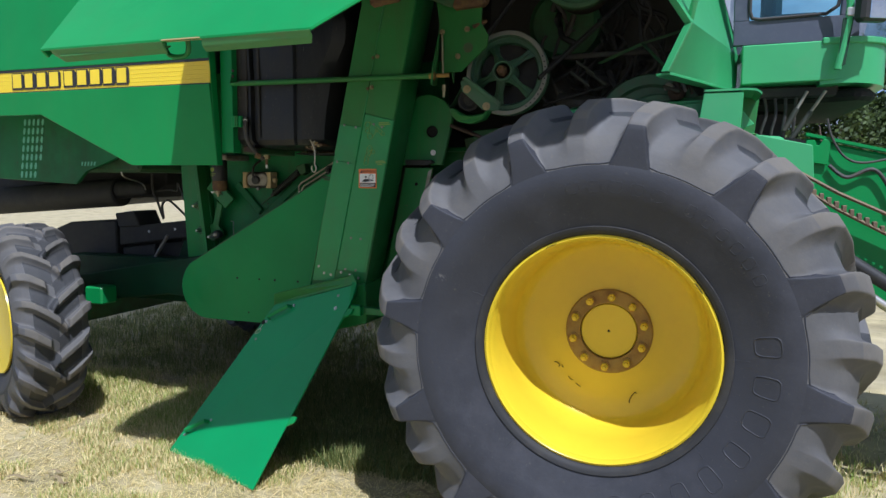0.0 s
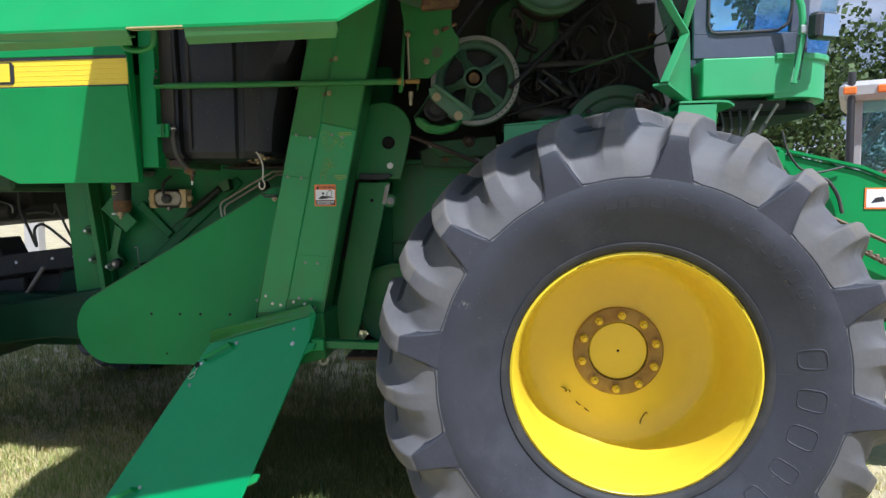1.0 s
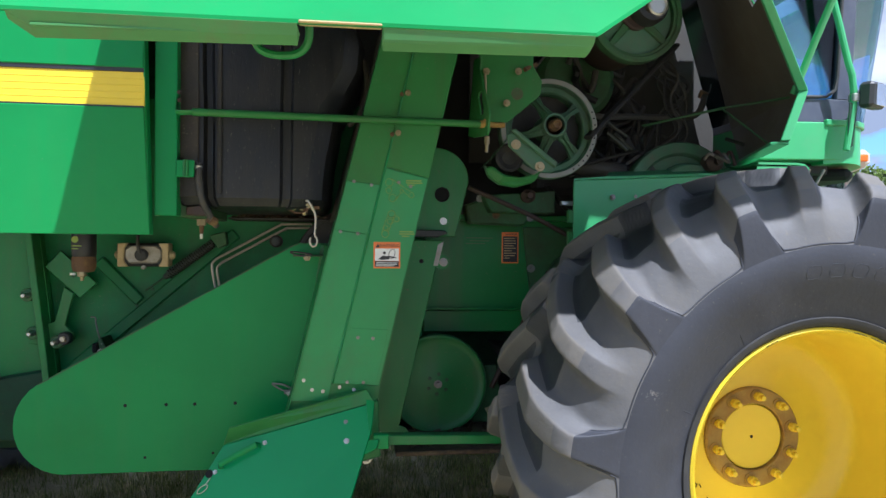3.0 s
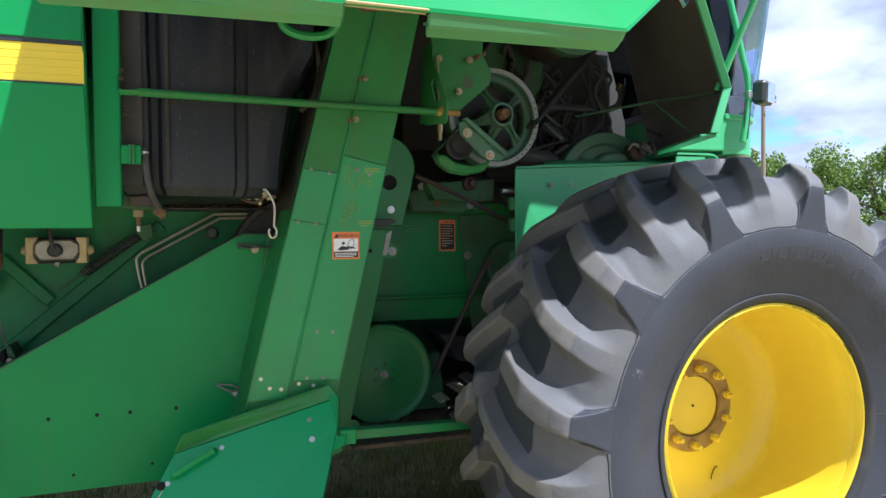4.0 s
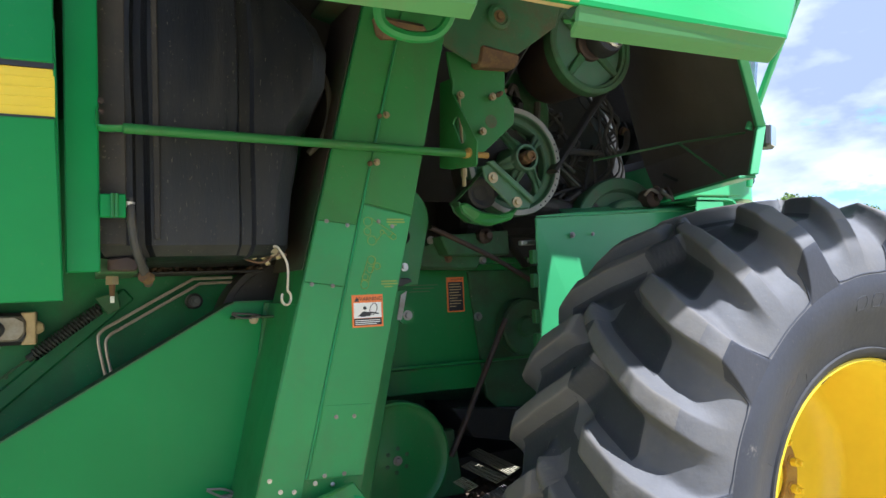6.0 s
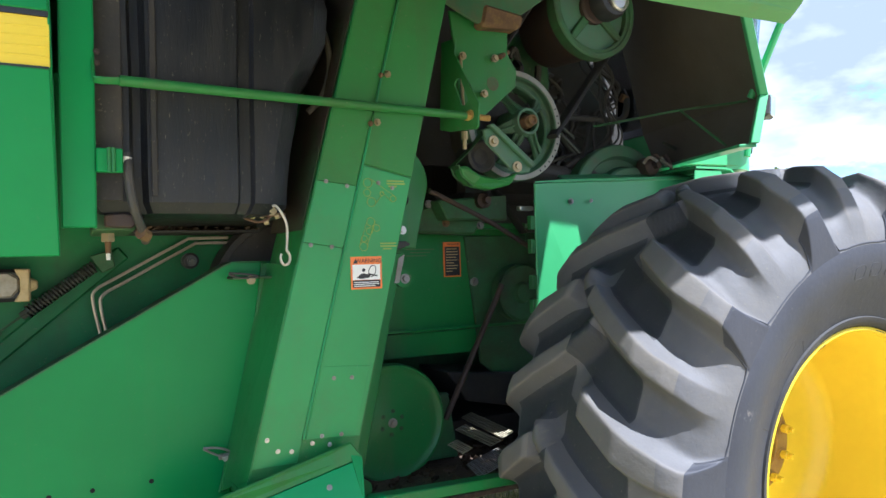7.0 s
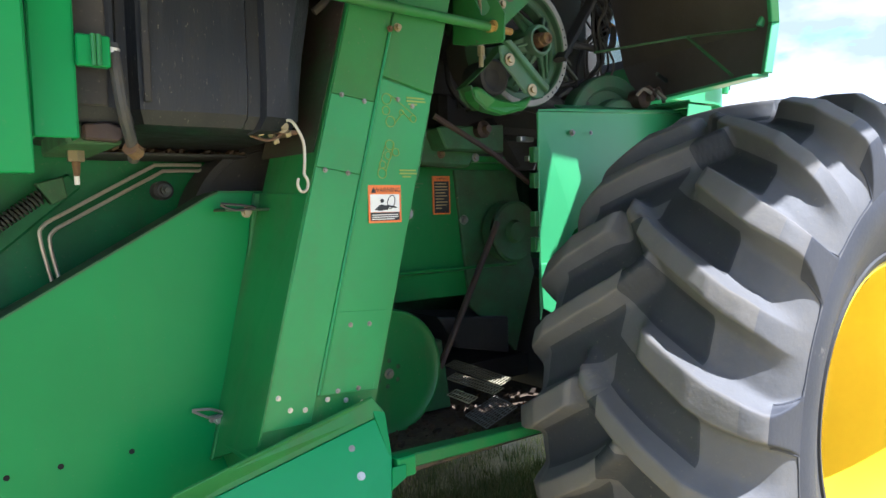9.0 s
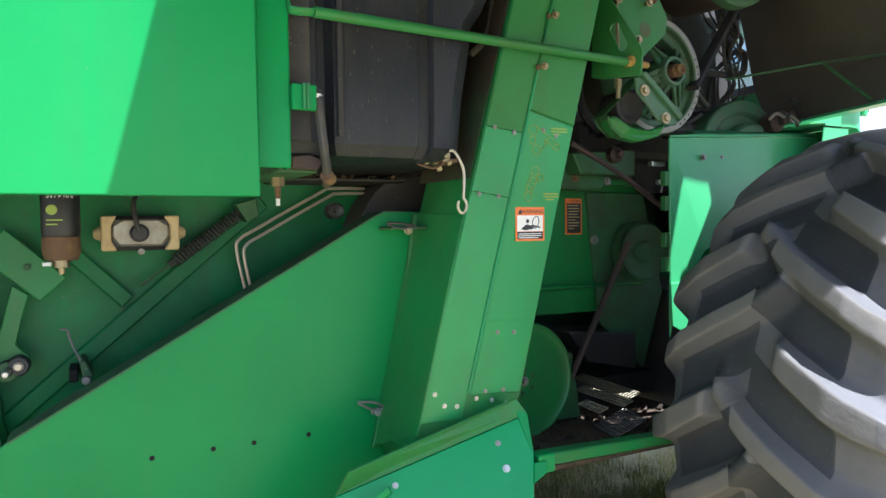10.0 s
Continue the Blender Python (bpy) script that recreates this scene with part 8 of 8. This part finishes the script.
def trailer():
    o = V(-12.6, 17.0, -DROP)
    t = thing("semi_trailer", o, "white trailer with black frame and white wheels", "trailer")
    part("bed", box(o + V(-1.15, 0, 1.55), o + V(3.9, 2.4, 1.95), 0.03), "white", t, "white side rail")
    part("bed_end", slab([o + V(3.9, 0, 1.95), o + V(4.35, 0, 1.85), o + V(4.35, 0, 1.72), o + V(3.9, 0, 1.55)], (0, 2.4, 0), 0.01), "white", t)
    for x in (-1.05, 0.55, 2.15):
        part("reflector", box(o + V(x, -0.012, 1.70), o + V(x + 0.5, 0.01, 1.78), 0.0), "red", t)
    part("landing_leg", box(o + V(-0.95, 0.15, 0.1), o + V(-0.55, 0.45, 1.55), 0.02), "silver", t)
    part("frame", box(o + V(-0.95, 0.3, 1.1), o + V(4.0, 2.1, 1.55), 0.02), "black", t, "black chassis frame")
    part("front_leg", box(o + V(3.0, 0.2, 0.25), o + V(4.1, 0.5, 0.55), 0.02), "black", t)
    for x in (1.22, 2.18):
        c = o + V(x, 0.12, 0.54)
        wl_ = part("wheel", lathe(c, [(-0.14, 0.30), (-0.17, 0.36), (-0.15, 0.50), (0.0, 0.54), (0.15, 0.50), (0.15, 0.3)], 40, closed=True), "tyre_dusty", t, "dusty grey truck wheel", smooth=True)
        part("rim", lathe(c, [(-0.14, 0.31), (-0.15, 0.33), (-0.13, 0.30), (-0.02, 0.24), (0.0, 0.14), (-0.05, 0.12), (-0.06, 0.0)], 40), "white", wl_, "white steel rim", smooth=True)
        part("hub", lathe(c, [(-0.05, 0.08), (-0.16, 0.07), (-0.17, 0.0)], 20), "cast", wl_, smooth=True)
        for k in range(8):
            part("wheel_nut", hexbolt(ring_point(c, 45 * k, 0.13, c.y - 0.05), 0.018, 0.03), "dull_steel", wl_)
    part("mud_flap", box(o + V(3.0, 0.0, 0.45), o + V(3.04, 0.6, 1.15), 0.005), "black", t)


trailer()


def pole(x, y, h, r, cross, label):
    t = thing("utility_pole", (x, y, -DROP), label, "pole", group="wooden poles")
    part("post", rod(V(x, y, -DROP), V(x, y, h), r, 14, r * 0.75), "pole_wood", t, smooth=True)
    if cross:
        part("crossarm", box((x - 0.55, y - 0.16, h - 0.34), (x + 0.55, y - 0.08, h - 0.26), 0.01, turn=Matrix.Translation((x, y, h)) @ Matrix.Rotation(radians(8), 4, "Y") @ Matrix.Translation((-x, -y, -h))), "pole_wood", t)
        part("insulator", rod((x + 0.5, y - 0.12, h - 0.26), (x + 0.5, y - 0.12, h - 0.12), 0.03, 8), "dull_steel", t)
        part("insulator", rod((x - 0.10, y - 0.15, h - 0.75), (x + 0.14, y - 0.15, h - 0.74), 0.025, 8), "dull_steel", t)
    else:
        part("pole_cap", box((x - 0.35, y - 0.1, h - 0.12), (x + 0.12, y + 0.1, h + 0.02), 0.02), "black", t)


def tree(x, y, h, spread, seed, label, leaf="leaf"):
    rng = random.Random(seed)
    t = thing("tree", (x, y, -DROP), label, "tree", group="trees along the field edge")
    bm = rod(V(x, y, -DROP), V(x + 0.1, y, h * 0.45), h * 0.035, 9, h * 0.02)
    tips = []
    for k in range(9):
        a = rng.uniform(0, 6.283)
        base = V(x, y, h * rng.uniform(0.18, 0.42))
        tip = V(x + math.cos(a) * spread * rng.uniform(0.3, 0.7), y + math.sin(a) * spread * rng.uniform(0.3, 0.7), h * rng.uniform(0.45, 0.9))
        rod(base, tip, h * 0.014, 6, h * 0.004, bm=bm)
        tips.append(tip)
    part("trunk", bm, "bark", t, smooth=True)
    verts, faces = [], []
    for k in range(46):
        a, q = rng.uniform(0, 6.283), rng.uniform(0.15, 1) ** 0.6
        zz = rng.uniform(0.08, 1)
        wd = spread * (1.0 - 0.55 * abs(zz - 0.42) ** 1.3) * q
        cx, cy, cz = x + math.cos(a) * wd, y + math.sin(a) * wd, h * zz * 0.96
        cr = spread * rng.uniform(0.16, 0.30)
        for m in range(150):
            d = Vector((rng.gauss(0, 1), rng.gauss(0, 1), rng.gauss(0, 0.8))).normalized() * cr * rng.uniform(0.55, 1.08)
            p = Vector((cx, cy, cz)) + d
            n1 = Vector((rng.gauss(0, 1), rng.gauss(0, 1), rng.gauss(0, 1))).normalized()
            n2 = n1.orthogonal().normalized()
            n3 = n1.cross(n2)
            s = rng.uniform(0.06, 0.14) * h / 7
            i0 = len(verts)
            verts += [p + n2 * s, p + n3 * s * 0.7, p - n2 * s, p - n3 * s * 0.7]
            faces.append((i0, i0 + 1, i0 + 2, i0 + 3))
    me = bpy.data.meshes.new("crown")
    me.from_pydata([place(v) - t.location for v in verts], [], faces)
    me.materials.append(M[leaf])
    ob = new("crown", me)
    ob.parent = t


pole(18.4, 22.8, 5.95, 0.12, False, "short weathered wooden pole with a cap")
pole(19.1, 22.1, 7.05, 0.10, True, "tall wooden utility pole with a tilted crossarm")
tree_rng = random.Random(7)
for i in range(20):
    f = i / 19
    a, dist = radians(56 - 44 * f), 50 + tree_rng.uniform(-2, 4)
    tree(dist * math.cos(a), dist * math.sin(a), (7.6 - 2.3 * f) * tree_rng.uniform(0.80, 1.04), tree_rng.uniform(2.2, 3.2), 30 + i, "leafy green broadleaf tree at the field edge")
for i in range(4):
    tree(9.5 + 4.2 * i, 30 + 1.5 * i, 9.5 - i * 0.9, 4.0, 70 + i, "tall leafy green tree behind the machines", "dark_leaf")


for i, (x, y, h) in enumerate(((4.6, 27.5, 5.0), (6.6, 28.5, 5.6), (8.6, 28.0, 6.2), (5.6, 31.0, 6.0), (3.2, 30.0, 4.6))):
    tree(x, y, h, 2.7, 90 + i, "dense dark-green tree low behind the feeder house", "dark_leaf")


def grass():
    """Mown lawn in the foreground: green tufts, straw-coloured patches and flat dry thatch."""
    rng = random.Random(3)
    verts, faces, kinds = [], [], []

    def blade(bx, by, a, hgt, lean, wv, z, kind):
        dx, dy = math.cos(a), math.sin(a)
        i0 = len(verts)
        verts.extend([(bx - dy * wv, by + dx * wv, z), (bx + dy * wv, by - dx * wv, z), (bx + dx * lean * .45 + dy * wv * .7, by + dy * lean * .45 - dx * wv * .7, z + hgt * .65),
                      (bx + dx * lean * .45 - dy * wv * .7, by + dy * lean * .45 + dx * wv * .7, z + hgt * .65), (bx + dx * lean, by + dy * lean, z + hgt)])
        faces.append((i0, i0 + 1, i0 + 2, i0 + 3))
        faces.append((i0 + 3, i0 + 2, i0 + 4))
        kinds.extend((kind, kind))

    def tuft(x, y, n, tall, green, spread=0.022):
        for k in range(n):
            hgt = tall * rng.uniform(0.4, 1.25)
            blade(x + rng.gauss(0, spread), y + rng.gauss(0, spread), rng.uniform(0, 6.283), hgt, hgt * rng.uniform(0.1, 1.0), rng.uniform(0.0014, 0.0036), -DROP - 0.006, int(rng.random() > green))

    def sheet(name, mats, label):
        me = bpy.data.meshes.new(name)
        me.from_pydata([place(v) for v in verts], [], faces)
        for m in mats:
            me.materials.append(M[m])
        me.polygons.foreach_set("material_index", kinds)
        tagged(new(name, me), label, "grass", kind="stuff")
        verts.clear()
        faces.clear()
        kinds.clear()

    for i in range(40000):
        x, y = (rng.gauss(-2.4, 2.1), 2.45 + abs(rng.gauss(0, 1.5))) if i % 5 else (rng.gauss(-2.2, 3.0), 1.8 + rng.gauss(0, 2.2))
        lush = noise.noise(Vector((x * 0.9, y * 0.9, 5))) + 0.6 * noise.noise(Vector((x * 2.7, y * 2.7, 9)))
        for px, py, pr in ((-1.7, 3.15, 0.42), (-3.15, 2.5, 0.35), (-1.75, 3.6, 0.22)):
            lush -= 0.55 * max(0, 1 - math.hypot(x - px, y - py) / pr)
        if lush < -0.22:
            if rng.random() < 0.55:
                continue
            # thatch lying flat on the bare patches
            for k in range(3):
                blade(x + rng.gauss(0, 0.03), y + rng.gauss(0, 0.03), rng.uniform(0, 6.283), rng.uniform(0.004, 0.020), rng.uniform(0.04, 0.10), rng.uniform(0.0012, 0.0026), -DROP + 0.004, 1)
            continue
        tuft(x, y, 7, 0.042 + 0.075 * max(0, lush), 0.25 + 0.85 * max(0, lush))
    sheet("grass", ("green_grass", "grass"), "short mown grass in green tufts and straw-coloured patches")
    # longer blades under the machine, in the darkened grass colours
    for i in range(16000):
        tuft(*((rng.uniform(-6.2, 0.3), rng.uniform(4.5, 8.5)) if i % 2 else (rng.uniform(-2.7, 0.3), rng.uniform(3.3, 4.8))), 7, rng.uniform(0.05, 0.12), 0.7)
    sheet("long_grass", ("shade_grass", "shade_grass"), "longer green grass under the machine, darkened for the shade there")


grass()


def thatch():
    """Dead leaves and stalks lying under the machine and on the bare lawn."""
    rng = random.Random(21)
    lying = foliage("dry_stalks", (0.20, 0.14, 0.07), (0.55, 0.44, 0.25))
    for x, y, long in ((-2.35, 3.35, 0.20), (-2.15, 3.30, 0.12), (-3.35, 3.55, 0.16), (-2.62, 3.50, 0.14), (-3.05, 2.62, 0.18), (-3.28, 2.58, 0.15), (-3.15, 2.70, 0.12), (-1.20, 3.15, 0.13)):
        a = rng.uniform(-0.5, 0.5)
        t = thing("dry_stalk", (x, y, -DROP), "dry curled straw stalk lying on the grass", "straw", group="stalks on the lawn")
        d, s_ = V(math.cos(a), math.sin(a), 0), V(-math.sin(a), math.cos(a), 0)
        o = V(x, y, -DROP + 0.03)
        bm = tube([o - d * long / 2, o - d * long * 0.2 + s_ * 0.012 + V(0, 0, 0.008), o + d * long * 0.15 - s_ * 0.006, o + d * long / 2 + V(0, 0, 0.012)], 0.004, 6, 4, squash=(0.010, 0.002))
        part("stalk", bm, lying, t, smooth=True)


thatch()
